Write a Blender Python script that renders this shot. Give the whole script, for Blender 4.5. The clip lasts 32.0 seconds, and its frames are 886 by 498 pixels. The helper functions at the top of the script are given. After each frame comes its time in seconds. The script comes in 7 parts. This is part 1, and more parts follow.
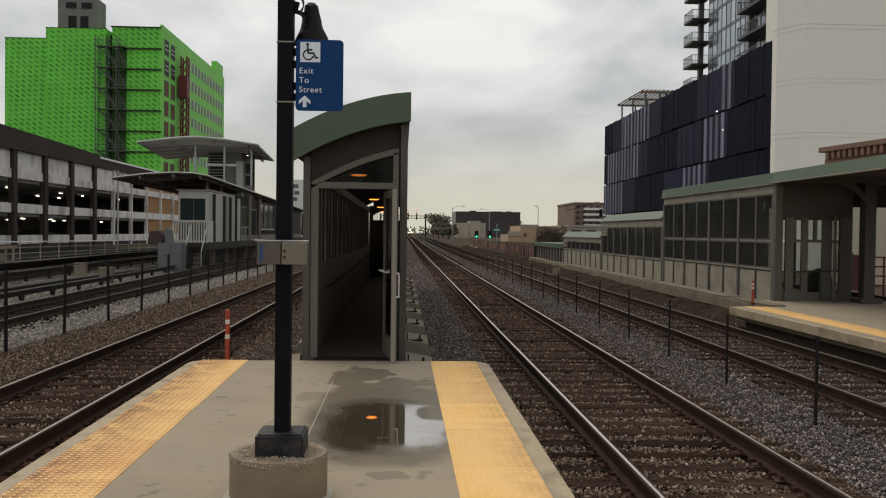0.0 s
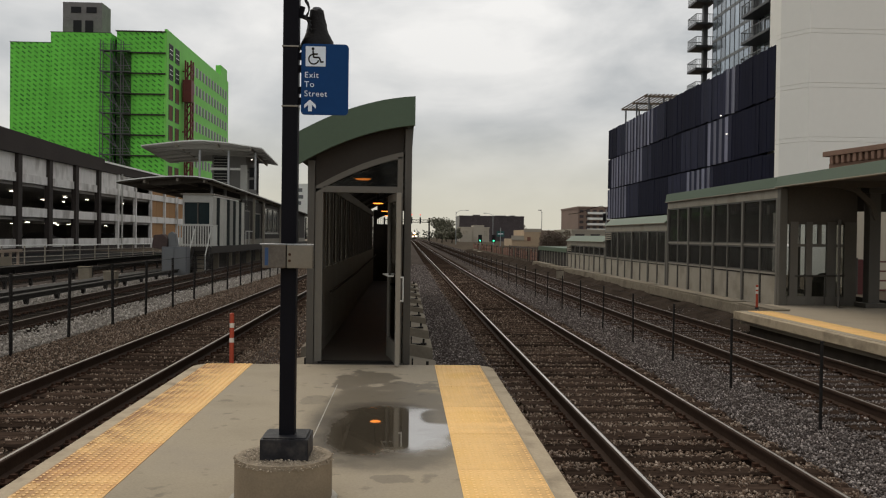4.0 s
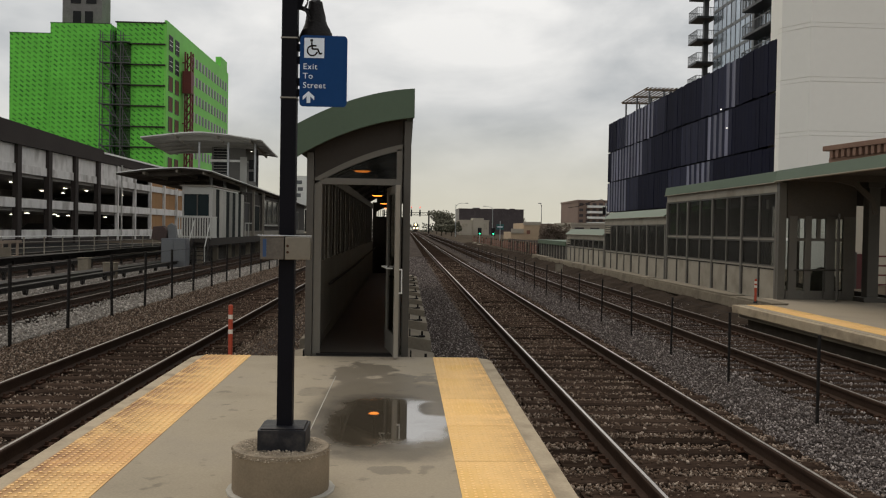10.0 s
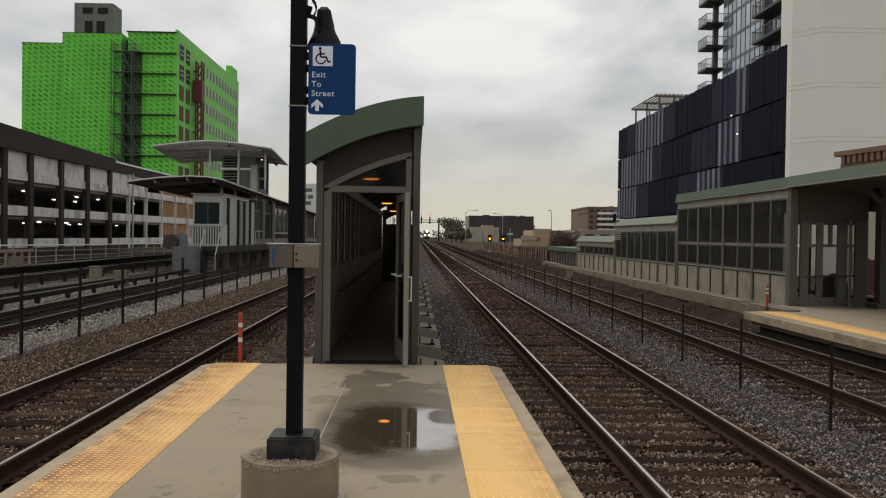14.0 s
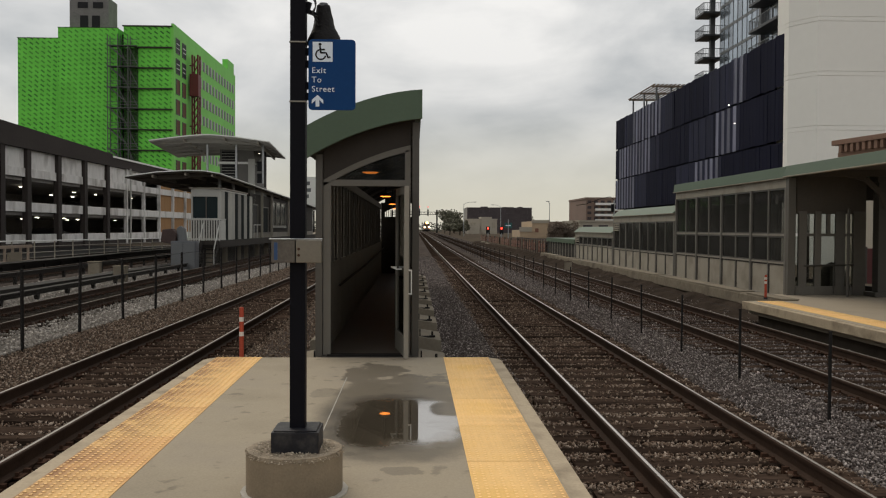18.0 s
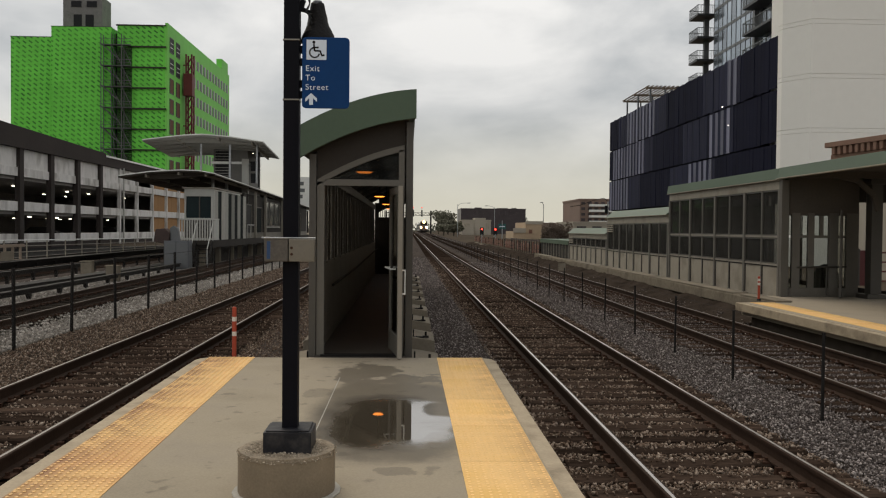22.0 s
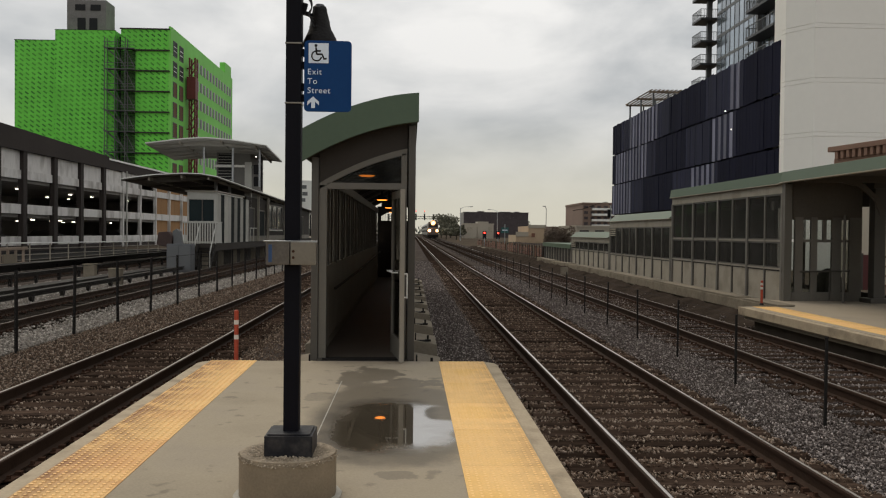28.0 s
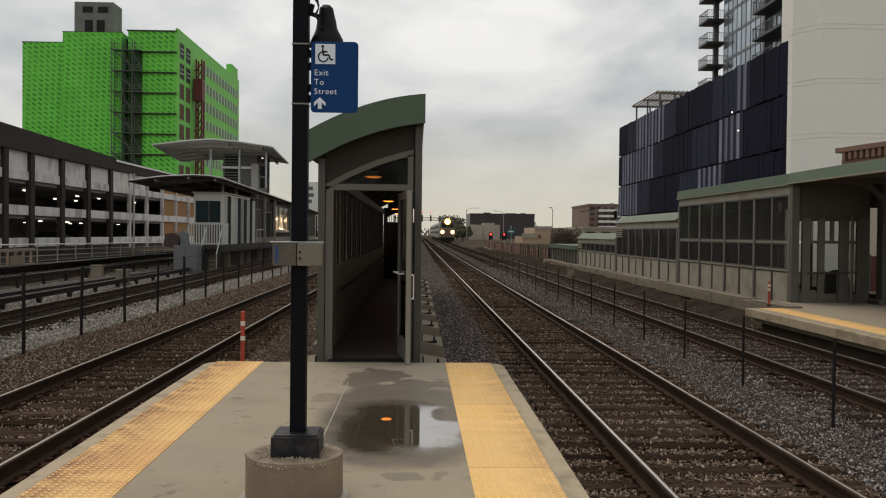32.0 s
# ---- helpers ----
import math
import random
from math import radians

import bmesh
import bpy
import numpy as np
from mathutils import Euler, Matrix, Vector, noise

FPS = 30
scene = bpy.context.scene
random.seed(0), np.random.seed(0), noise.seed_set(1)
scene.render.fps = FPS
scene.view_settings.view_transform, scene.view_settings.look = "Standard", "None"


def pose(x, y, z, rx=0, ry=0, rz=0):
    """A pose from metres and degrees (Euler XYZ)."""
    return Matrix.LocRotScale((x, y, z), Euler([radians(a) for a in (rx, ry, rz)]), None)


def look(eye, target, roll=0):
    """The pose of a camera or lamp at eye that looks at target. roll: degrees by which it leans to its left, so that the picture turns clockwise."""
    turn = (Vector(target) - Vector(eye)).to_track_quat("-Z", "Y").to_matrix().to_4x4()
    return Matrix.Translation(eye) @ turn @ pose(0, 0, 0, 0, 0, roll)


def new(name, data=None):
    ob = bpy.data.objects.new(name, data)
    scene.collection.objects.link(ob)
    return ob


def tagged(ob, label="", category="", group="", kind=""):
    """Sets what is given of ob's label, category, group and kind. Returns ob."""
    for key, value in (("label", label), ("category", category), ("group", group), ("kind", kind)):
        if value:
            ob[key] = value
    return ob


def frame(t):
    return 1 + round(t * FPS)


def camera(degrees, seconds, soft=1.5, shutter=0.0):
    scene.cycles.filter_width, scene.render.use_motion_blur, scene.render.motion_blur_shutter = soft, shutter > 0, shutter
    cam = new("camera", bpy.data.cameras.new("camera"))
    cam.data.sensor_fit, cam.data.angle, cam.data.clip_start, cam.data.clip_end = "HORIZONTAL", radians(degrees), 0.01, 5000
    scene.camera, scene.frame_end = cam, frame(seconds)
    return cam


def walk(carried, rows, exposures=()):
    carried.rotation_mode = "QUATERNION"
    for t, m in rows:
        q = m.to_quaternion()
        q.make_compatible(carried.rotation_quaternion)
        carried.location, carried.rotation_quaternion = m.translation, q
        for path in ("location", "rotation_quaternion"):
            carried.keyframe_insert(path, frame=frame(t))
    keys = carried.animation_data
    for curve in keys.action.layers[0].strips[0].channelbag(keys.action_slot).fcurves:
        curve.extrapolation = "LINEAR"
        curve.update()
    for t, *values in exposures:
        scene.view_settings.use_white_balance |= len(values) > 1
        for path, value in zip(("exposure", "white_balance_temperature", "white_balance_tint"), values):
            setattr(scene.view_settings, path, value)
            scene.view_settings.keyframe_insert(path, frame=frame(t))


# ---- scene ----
cam = camera(53.1, 32.0, soft=1.15)
PATH = [
    (0, (-0.018, 0.012, 1.731), (0.074, 2.01, 1.693), 0.7),
    (0.5, (-0.016, 0.009, 1.732), (0.075, 2.007, 1.698), 0.6),
    (1, (-0.02, 0.011, 1.73), (0.067, 2.008, 1.7), 0.5),
    (1.5, (-0.023, 0.014, 1.729), (0.061, 2.012, 1.701), 0.6),
    (2, (-0.027, 0.004, 1.733), (0.056, 2.002, 1.71), 0.6),
    (2.5, (-0.024, 0.002, 1.729), (0.051, 2.0, 1.705), 0.7),
    (3, (-0.022, 0.007, 1.731), (0.054, 2.005, 1.694), 0.8),
    (3.5, (-0.027, 0.002, 1.729), (0.059, 2.0, 1.702), 0.8),
    (5.5, (-0.015, 0.002, 1.733), (0.057, 2.0, 1.694), 0.5),
    (6, (-0.011, -0.024, 1.737), (0.065, 1.974, 1.704), 0.5),
    (6.5, (-0.01, -0.021, 1.733), (0.076, 1.977, 1.702), 0.7),
    (7, (-0.005, -0.008, 1.732), (0.074, 1.991, 1.71), 0.5),
    (7.5, (-0.001, -0.01, 1.733), (0.073, 1.989, 1.708), 0.4),
    (8, (-0.004, -0.005, 1.727), (0.073, 1.993, 1.696), 0.6),
    (8.5, (-0.012, 0.0, 1.73), (0.071, 1.998, 1.695), 0.8),
    (9, (-0.012, -0.011, 1.728), (0.073, 1.987, 1.685), 1.0),
    (9.5, (-0.016, -0.005, 1.725), (0.064, 1.993, 1.685), 1.0),
    (10, (-0.015, -0.008, 1.725), (0.07, 1.99, 1.68), 1.0),
    (10.5, (-0.012, -0.001, 1.726), (0.075, 1.997, 1.679), 1.1),
    (11, (-0.008, -0.012, 1.727), (0.08, 1.986, 1.689), 1.0),
    (11.5, (-0.003, -0.01, 1.731), (0.079, 1.988, 1.704), 0.7),
    (12, (-0.003, 0.001, 1.731), (0.079, 1.999, 1.704), 0.7),
    (12.5, (0.0, 0.004, 1.731), (0.076, 2.002, 1.704), 0.6),
    (13, (0.0, -0.002, 1.73), (0.059, 1.997, 1.706), 0.5),
    (13.5, (-0.005, -0.001, 1.73), (0.055, 1.998, 1.704), 0.6),
    (14, (-0.008, 0.008, 1.727), (0.054, 2.007, 1.698), 0.8),
    (14.5, (-0.003, 0.007, 1.732), (0.062, 2.006, 1.702), 0.8),
    (16.5, (-0.017, -0.017, 1.734), (0.053, 1.982, 1.707), 0.8),
    (17, (-0.017, -0.031, 1.739), (0.051, 1.967, 1.71), 0.7),
    (17.5, (-0.024, -0.032, 1.739), (0.047, 1.967, 1.705), 0.6),
    (18, (-0.027, -0.03, 1.739), (0.039, 1.968, 1.692), 0.3),
    (18.5, (-0.025, -0.031, 1.738), (0.047, 1.967, 1.684), 0.2),
    (19, (-0.031, -0.016, 1.732), (0.067, 1.981, 1.674), 0.9),
    (19.5, (-0.023, -0.009, 1.73), (0.08, 1.988, 1.674), 1.0),
    (20, (-0.026, -0.011, 1.73), (0.072, 1.986, 1.679), 1.0),
    (20.5, (-0.029, -0.01, 1.729), (0.069, 1.987, 1.677), 1.0),
    (21, (-0.027, -0.01, 1.728), (0.071, 1.987, 1.673), 0.7),
    (21.5, (-0.026, -0.01, 1.729), (0.063, 1.988, 1.68), 0.5),
    (22, (-0.026, -0.006, 1.729), (0.054, 1.992, 1.684), 0.5),
    (22.5, (-0.027, -0.01, 1.729), (0.054, 1.988, 1.68), 0.3),
    (23, (-0.027, 0.003, 1.727), (0.058, 2.001, 1.674), 0.6),
    (23.5, (-0.027, 0.009, 1.726), (0.049, 2.007, 1.67), 0.7),
    (24, (-0.024, 0.024, 1.726), (0.061, 2.022, 1.675), 0.7),
    (24.5, (-0.029, 0.028, 1.727), (0.055, 2.025, 1.676), 0.8),
    (25, (-0.023, 0.015, 1.728), (0.05, 2.013, 1.675), 0.5),
    (25.5, (-0.018, 0.007, 1.727), (0.047, 2.005, 1.668), 0.5),
    (27.5, (-0.025, -0.013, 1.728), (0.051, 1.985, 1.692), 0.7),
    (28, (-0.02, 0.001, 1.729), (0.054, 2.0, 1.692), 0.6),
    (28.5, (-0.021, 0.016, 1.726), (0.038, 2.015, 1.681), 0.5),
    (29, (-0.02, 0.003, 1.725), (0.03, 2.002, 1.671), 0.5),
    (29.5, (-0.022, 0.01, 1.724), (0.039, 2.009, 1.665), 0.9),
    (30, (-0.026, 0.018, 1.723), (0.051, 2.015, 1.662), 1.2),
    (30.5, (-0.029, 0.018, 1.725), (0.049, 2.016, 1.672), 1.2),
    (31, (-0.028, 0.019, 1.727), (0.041, 2.017, 1.683), 1.0),
    (31.5, (-0.029, -0.001, 1.727), (0.033, 1.998, 1.687), 0.8),
    (32, (-0.023, 0.011, 1.726), (0.037, 2.01, 1.692), 0.6),
]
walk(cam, [(t, look(eye, target, roll)) for t, eye, target, roll in PATH],
     exposures=[(0.0, 0.08), (32.0, 0.08)])

# ---------------------------------------------------------------- world and light
SUN_EL, SUN_AZ = 48.0, 150.0
world = bpy.data.worlds.new("overcast_sky")
scene.world = world
world.use_nodes = True
_n, _l = world.node_tree.nodes, world.node_tree.links
_n.clear()


def wn(kind, **kw):
    node = _n.new(kind)
    for k, v in kw.items():
        node.inputs[k].default_value = v
    return node


def wmath(op, a, b=None):
    node = _n.new("ShaderNodeMath")
    node.operation = op
    for i, s in enumerate((a, b)):
        if s is None:
            continue
        if isinstance(s, (int, float)):
            node.inputs[i].default_value = s
        else:
            _l.new(s, node.inputs[i])
    return node.outputs[0]


_tc = _n.new("ShaderNodeTexCoord")
_sep = _n.new("ShaderNodeSeparateXYZ")
_l.new(_tc.outputs["Generated"], _sep.inputs[0])
_up = wmath("MAXIMUM", _sep.outputs[2], 0.0)
_com = _n.new("ShaderNodeCombineXYZ")
_l.new(_sep.outputs[0], _com.inputs[0])
_l.new(_sep.outputs[1], _com.inputs[1])
_l.new(wmath("MULTIPLY", _sep.outputs[2], 2.3), _com.inputs[2])
_c1 = wn("ShaderNodeTexNoise", Scale=3.0, Detail=7.0, Roughness=0.52, Distortion=0.6)
_c2 = wn("ShaderNodeTexNoise", Scale=9.0, Detail=5.0, Roughness=0.5)
_l.new(_com.outputs[0], _c1.inputs["Vector"])
_l.new(_com.outputs[0], _c2.inputs["Vector"])
_cl = wmath("ADD", wmath("MULTIPLY", _c1.outputs[0], 0.72), wmath("MULTIPLY", _c2.outputs[0], 0.28))
_ramp = _n.new("ShaderNodeValToRGB")
_ramp.color_ramp.elements[0].position, _ramp.color_ramp.elements[0].color = 0.37, (0.375, 0.386, 0.39, 1)
_ramp.color_ramp.elements[1].position, _ramp.color_ramp.elements[1].color = 0.64, (0.71, 0.695, 0.67, 1)
_l.new(_cl, _ramp.inputs[0])
_vg = _n.new("ShaderNodeMapRange")
_l.new(_up, _vg.inputs[0])
_vg.inputs[1].default_value, _vg.inputs[2].default_value = 0.03, 0.30
_vg.inputs[3].default_value, _vg.inputs[4].default_value = 0.80, 1.04
_sh = _n.new("ShaderNodeVectorMath")
_sh.operation = "SCALE"
_l.new(_ramp.outputs[0], _sh.inputs[0])
_l.new(_vg.outputs[0], _sh.inputs["Scale"])
_hor = _n.new("ShaderNodeMapRange")
_hor.interpolation_type = "SMOOTHSTEP"
_l.new(_up, _hor.inputs[0])
_hor.inputs[1].default_value, _hor.inputs[2].default_value = 0.0, 0.15
_hor.inputs[3].default_value, _hor.inputs[4].default_value = 0.82, 0.0
_mixh = _n.new("ShaderNodeMix")
_mixh.data_type = "RGBA"
_l.new(_hor.outputs[0], _mixh.inputs[0])
_l.new(_sh.outputs[0], _mixh.inputs[6])
_mixh.inputs[7].default_value = (0.50, 0.47, 0.375, 1)
_sky = _n.new("ShaderNodeTexSky")
_sky.sky_type, _sky.sun_disc = "NISHITA", False
_sky.sun_elevation, _sky.sun_rotation = radians(SUN_EL), radians(SUN_AZ)
_skys = _n.new("ShaderNodeVectorMath")
_skys.operation = "SCALE"
_skys.inputs["Scale"].default_value = 0.07
_l.new(_sky.outputs[0], _skys.inputs[0])
_mixs = _n.new("ShaderNodeMix")
_mixs.data_type = "RGBA"
_mixs.inputs[0].default_value = 0.93
_l.new(_skys.outputs[0], _mixs.inputs[6])
_l.new(_mixh.outputs[2], _mixs.inputs[7])
_bg = _n.new("ShaderNodeBackground")
_bg.inputs["Strength"].default_value = 1.28
_l.new(_mixs.outputs[2], _bg.inputs["Color"])
_wo = _n.new("ShaderNodeOutputWorld")
_l.new(_bg.outputs[0], _wo.inputs["Surface"])

sun = new("sun", bpy.data.lights.new("sun", "SUN"))
sun.data.energy, sun.data.angle, sun.data.color = 1.0, radians(40), (1.0, 0.87, 0.69)
sun.matrix_world = look((-40 * math.sin(radians(SUN_AZ)), -40 * math.cos(radians(SUN_AZ)) - 0.1, 45), (0, 0, 0))

# ---------------------------------------------------------------- materials


def mat(name, col, rough=0.75, metal=0.0, var=0.25, scale=1.2, fine=30.0, bump=0.25, dirt=None, dirt_amt=0.0, each=0.0,
        island=None, spec=0.5, depth=0.01, streak=1.0, rare=2.6, grain=1.0):
    """Procedural surface: base colour, cloudy variation at two scales, dirt patches, bump; each: brightness spread over objects;
    island: second colour reached at random over loose pieces, by the fewer the higher rare is; grain: stretch along x."""
    m = bpy.data.materials.new(name)
    m.use_nodes = True
    n, l = m.node_tree.nodes, m.node_tree.links
    b = n["Principled BSDF"]
    b.inputs["Roughness"].default_value, b.inputs["Metallic"].default_value = rough, metal
    b.inputs["Specular IOR Level"].default_value = spec
    tc, oi = n.new("ShaderNodeTexCoord"), n.new("ShaderNodeObjectInfo")
    mp = n.new("ShaderNodeMapping")
    mp.inputs["Scale"].default_value = (1.0 / grain, 1, 1.0 / streak)
    l.new(tc.outputs["Object"], mp.inputs[0])
    w = n.new("ShaderNodeMath")
    w.operation = "MULTIPLY"
    w.inputs[1].default_value = 17.0
    l.new(oi.outputs["Random"], w.inputs[0])
    noi = []
    for s, d in ((scale, 5.0), (fine, 3.0)):
        t = n.new("ShaderNodeTexNoise")
        t.noise_dimensions = "4D"
        t.inputs["Scale"].default_value, t.inputs["Detail"].default_value = s, d
        l.new(mp.outputs[0], t.inputs["Vector"])
        l.new(w.outputs[0], t.inputs["W"])
        noi.append(t)

    def mth(op, a, c):
        q = n.new("ShaderNodeMath")
        q.operation = op
        for i, s in enumerate((a, c)):
            if isinstance(s, (int, float)):
                q.inputs[i].default_value = s
            else:
                l.new(s, q.inputs[i])
        return q.outputs[0]

    k = mth("ADD", mth("MULTIPLY", mth("SUBTRACT", noi[0].outputs[0], 0.5), 2.6 * var),
            mth("MULTIPLY", mth("SUBTRACT", noi[1].outputs[0], 0.5), 1.6 * var))
    k = mth("ADD", k, 1.0)
    if each:
        k = mth("MULTIPLY", k, mth("ADD", mth("MULTIPLY", oi.outputs["Random"], 2 * each), 1.0 - each))
    base = n.new("ShaderNodeMix")
    base.data_type = "RGBA"
    base.inputs[6].default_value = (*col, 1)
    base.inputs[7].default_value = (*(island or col), 1)
    base.inputs[0].default_value = 0.0
    if island:
        geo = n.new("ShaderNodeNewGeometry")
        l.new(mth("POWER", geo.outputs["Random Per Island"], rare), base.inputs[0])
    colour = base.outputs[2]
    if dirt:
        dm = n.new("ShaderNodeMapRange")
        l.new(noi[0].outputs[0], dm.inputs[0])
        dm.inputs[1].default_value, dm.inputs[2].default_value = 0.48, 0.68
        dm.inputs[4].default_value = dirt_amt
        mx = n.new("ShaderNodeMix")
        mx.data_type = "RGBA"
        l.new(dm.outputs[0], mx.inputs[0])
        l.new(colour, mx.inputs[6])
        mx.inputs[7].default_value = (*dirt, 1)
        colour = mx.outputs[2]
    sc = n.new("ShaderNodeVectorMath")
    sc.operation = "SCALE"
    l.new(colour, sc.inputs[0])
    l.new(k, sc.inputs["Scale"])
    l.new(sc.outputs[0], b.inputs["Base Color"])
    if bump:
        bp = n.new("ShaderNodeBump")
        bp.inputs["Strength"].default_value, bp.inputs["Distance"].default_value = bump, depth
        l.new(noi[1].outputs[0], bp.inputs["Height"])
        l.new(bp.outputs[0], b.inputs["Normal"])
    return m


def glass(name, tint=(0.6, 0.65, 0.65), ior=1.5, rough=0.02, grime=0.0, film="BsdfDiffuse"):
    m = bpy.data.materials.new(name)
    m.use_nodes = True
    n, l = m.node_tree.nodes, m.node_tree.links
    n.clear()
    tr, gl, mx, fr, out = (n.new("ShaderNode" + k) for k in ("BsdfTransparent", "BsdfGlossy", "MixShader", "Fresnel", "OutputMaterial"))
    tr.inputs[0].default_value = (*tint, 1)
    gl.inputs["Roughness"].default_value = rough
    fr.inputs[0].default_value = ior
    l.new(fr.outputs[0], mx.inputs[0])
    df, dm, nz, mr = (n.new("ShaderNode" + k) for k in (film, "MixShader", "TexNoise", "MapRange"))
    df.inputs[0].default_value = (0.17, 0.165, 0.15, 1) if film == "BsdfDiffuse" else (0.50, 0.46, 0.40, 1)
    nz.inputs["Scale"].default_value = 1.6
    l.new(nz.outputs[0], mr.inputs[0])
    mr.inputs[1].default_value, mr.inputs[2].default_value = 0.3, 0.7
    mr.inputs[3].default_value, mr.inputs[4].default_value = grime * 0.6, grime * 1.4
    l.new(mr.outputs[0], dm.inputs[0])
    l.new(tr.outputs[0], dm.inputs[1])
    l.new(df.outputs[0], dm.inputs[2])
    l.new(dm.outputs[0], mx.inputs[1])
    l.new(gl.outputs[0], mx.inputs[2])
    l.new(mx.outputs[0], out.inputs[0])
    return m


def glow(name, col, strength):
    m = bpy.data.materials.new(name)
    m.use_nodes = True
    b = m.node_tree.nodes["Principled BSDF"]
    b.inputs["Base Color"].default_value = (*col, 1)
    b.inputs["Emission Color"].default_value = (*col, 1)
    b.inputs["Emission Strength"].default_value = strength
    return m


CONCRETE = mat("platform_concrete", (0.37, 0.315, 0.24), 0.8, var=0.18, scale=0.8, fine=60, bump=0.12, dirt=(0.2, 0.18, 0.155), dirt_amt=0.45, spec=0.2)
EDGE_CONC = mat("edge_concrete", (0.44, 0.36, 0.255), 0.85, var=0.25, scale=2.6, fine=40, bump=0.4, dirt=(0.13, 0.105, 0.075), dirt_amt=0.7, spec=0.2)
OLD_CONC = mat("weathered_concrete", (0.25, 0.215, 0.165), 0.9, var=0.3, scale=0.7, fine=18, bump=0.5, dirt=(0.1, 0.09, 0.075), dirt_amt=0.75, spec=0.08)
PED_CONC = mat("pedestal_concrete", (0.215, 0.17, 0.118), 0.85, var=0.28, scale=5, fine=70, bump=0.25, spec=0.2)
AGGREGATE = mat("exposed_aggregate", (0.27, 0.22, 0.16), 0.8, var=0.5, scale=14, fine=55, bump=0.8, island=(0.55, 0.47, 0.37), spec=0.2)
YELLOW = mat("tactile_yellow", (0.875, 0.555, 0.225), 0.65, var=0.2, scale=1.4, fine=60, bump=0.1, dirt=(0.62, 0.36, 0.07), dirt_amt=0.5, each=0.05, spec=0.2)
# Duller than the right strip: grime and dome shading put into the colour.
YELLOW_DULL = mat("dull_tactile_yellow", (0.82, 0.52, 0.215), 0.65, var=0.25, scale=0.9, fine=40, bump=0.1, dirt=(0.50, 0.26, 0.11), dirt_amt=0.75, each=0.06, spec=0.2)
# Tops lightened in colour for wear and for the light they catch.
DOME = mat("lightened_dome_tops", (0.915, 0.60, 0.255), 0.6, var=0.15, scale=1.4, fine=60, bump=0.0, each=0.05, spec=0.25)


def edge_browning(m, x0, x1, amt):
    """Brown of grime and dome shadows put into a panel's colour, thickening from x0 to x1 across it and broken up by
    noise.
    """
    n, l = m.node_tree.nodes, m.node_tree.links
    b = n["Principled BSDF"]
    old = b.inputs["Base Color"].links[0].from_socket
    tc, sp, r, nz, nr, k, mx = (n.new("ShaderNode" + q) for q in ("TexCoord", "SeparateXYZ", "MapRange", "TexNoise", "MapRange", "Math", "Mix"))
    l.new(tc.outputs["Object"], sp.inputs[0])
    l.new(sp.outputs[0], r.inputs[0])
    r.inputs[1].default_value, r.inputs[2].default_value, r.inputs[4].default_value = x0, x1, amt
    nz.inputs["Scale"].default_value, nz.inputs["Detail"].default_value = 5.0, 6.0
    l.new(n.new("ShaderNodeNewGeometry").outputs["Position"], nz.inputs["Vector"])
    l.new(nz.outputs[0], nr.inputs[0])
    nr.inputs[1].default_value, nr.inputs[2].default_value, nr.inputs[3].default_value = 0.34, 0.6, 0.15
    k.operation = "MULTIPLY"
    l.new(r.outputs[0], k.inputs[0])
    l.new(nr.outputs[0], k.inputs[1])
    mx.data_type = "RGBA"
    l.new(k.outputs[0], mx.inputs[0])
    l.new(old, mx.inputs[6])
    mx.inputs[7].default_value = (0.26, 0.13, 0.065, 1)
    l.new(mx.outputs[2], b.inputs["Base Color"])


edge_browning(YELLOW_DULL, 0.50, 0.02, 0.9)
edge_browning(YELLOW, 0.30, 0.60, 0.45)
BALLAST = mat("grey_ballast", (0.098, 0.082, 0.076), 0.9, var=0.35, scale=6, fine=60, bump=0.6, island=(0.52, 0.46, 0.43), spec=0.0, rare=3.4)
BALLAST_BR = mat("brown_ballast", (0.140, 0.096, 0.070), 0.92, var=0.4, scale=6, fine=60, bump=0.6, island=(0.47, 0.38, 0.305), spec=0.0, rare=2.8)
BALLAST_LT = mat("pale_ballast", (0.21, 0.19, 0.168), 0.9, var=0.35, scale=6, fine=60, bump=0.6, island=(0.52, 0.48, 0.435), spec=0.0)
BED = mat("ballast_bed", (0.080, 0.067, 0.060), 0.95, var=0.7, scale=1.5, fine=26, bump=1.0, depth=0.03, spec=0.0)
BED_BR = mat("brown_ballast_bed", (0.046, 0.036, 0.029), 0.95, var=0.7, scale=1.5, fine=26, bump=1.0, depth=0.03, spec=0.0)
BED_LT = mat("pale_ballast_bed", (0.29, 0.275, 0.255), 0.95, var=0.6, scale=1.5, fine=26, bump=1.0, depth=0.03, dirt=(0.05, 0.044, 0.04), dirt_amt=0.7, spec=0.0)
EARTH = mat("earth", (0.085, 0.07, 0.055), 0.95, var=0.4, scale=0.2, fine=4, bump=0.5, spec=0.0)
TIE = mat("creosoted_timber", (0.048, 0.033, 0.025), 0.95, spec=0.0, var=0.8, scale=5, fine=38, bump=1.0, each=0.4, grain=7, depth=0.02)
TIE_BLACK = mat("oil_blackened_timber", (0.030, 0.025, 0.021), 0.9, spec=0.0, var=0.5, scale=4, fine=35, bump=0.8, each=0.35)
RAIL = mat("rusty_rail", (0.045, 0.028, 0.02), 0.75, 0.2, var=0.35, scale=4, fine=40, bump=0.3, spec=0.08)
RAIL_TOP = mat("polished_rail_head", (0.66, 0.62, 0.58), 0.34, 1.0, var=0.08, scale=2, fine=20, bump=0.03)
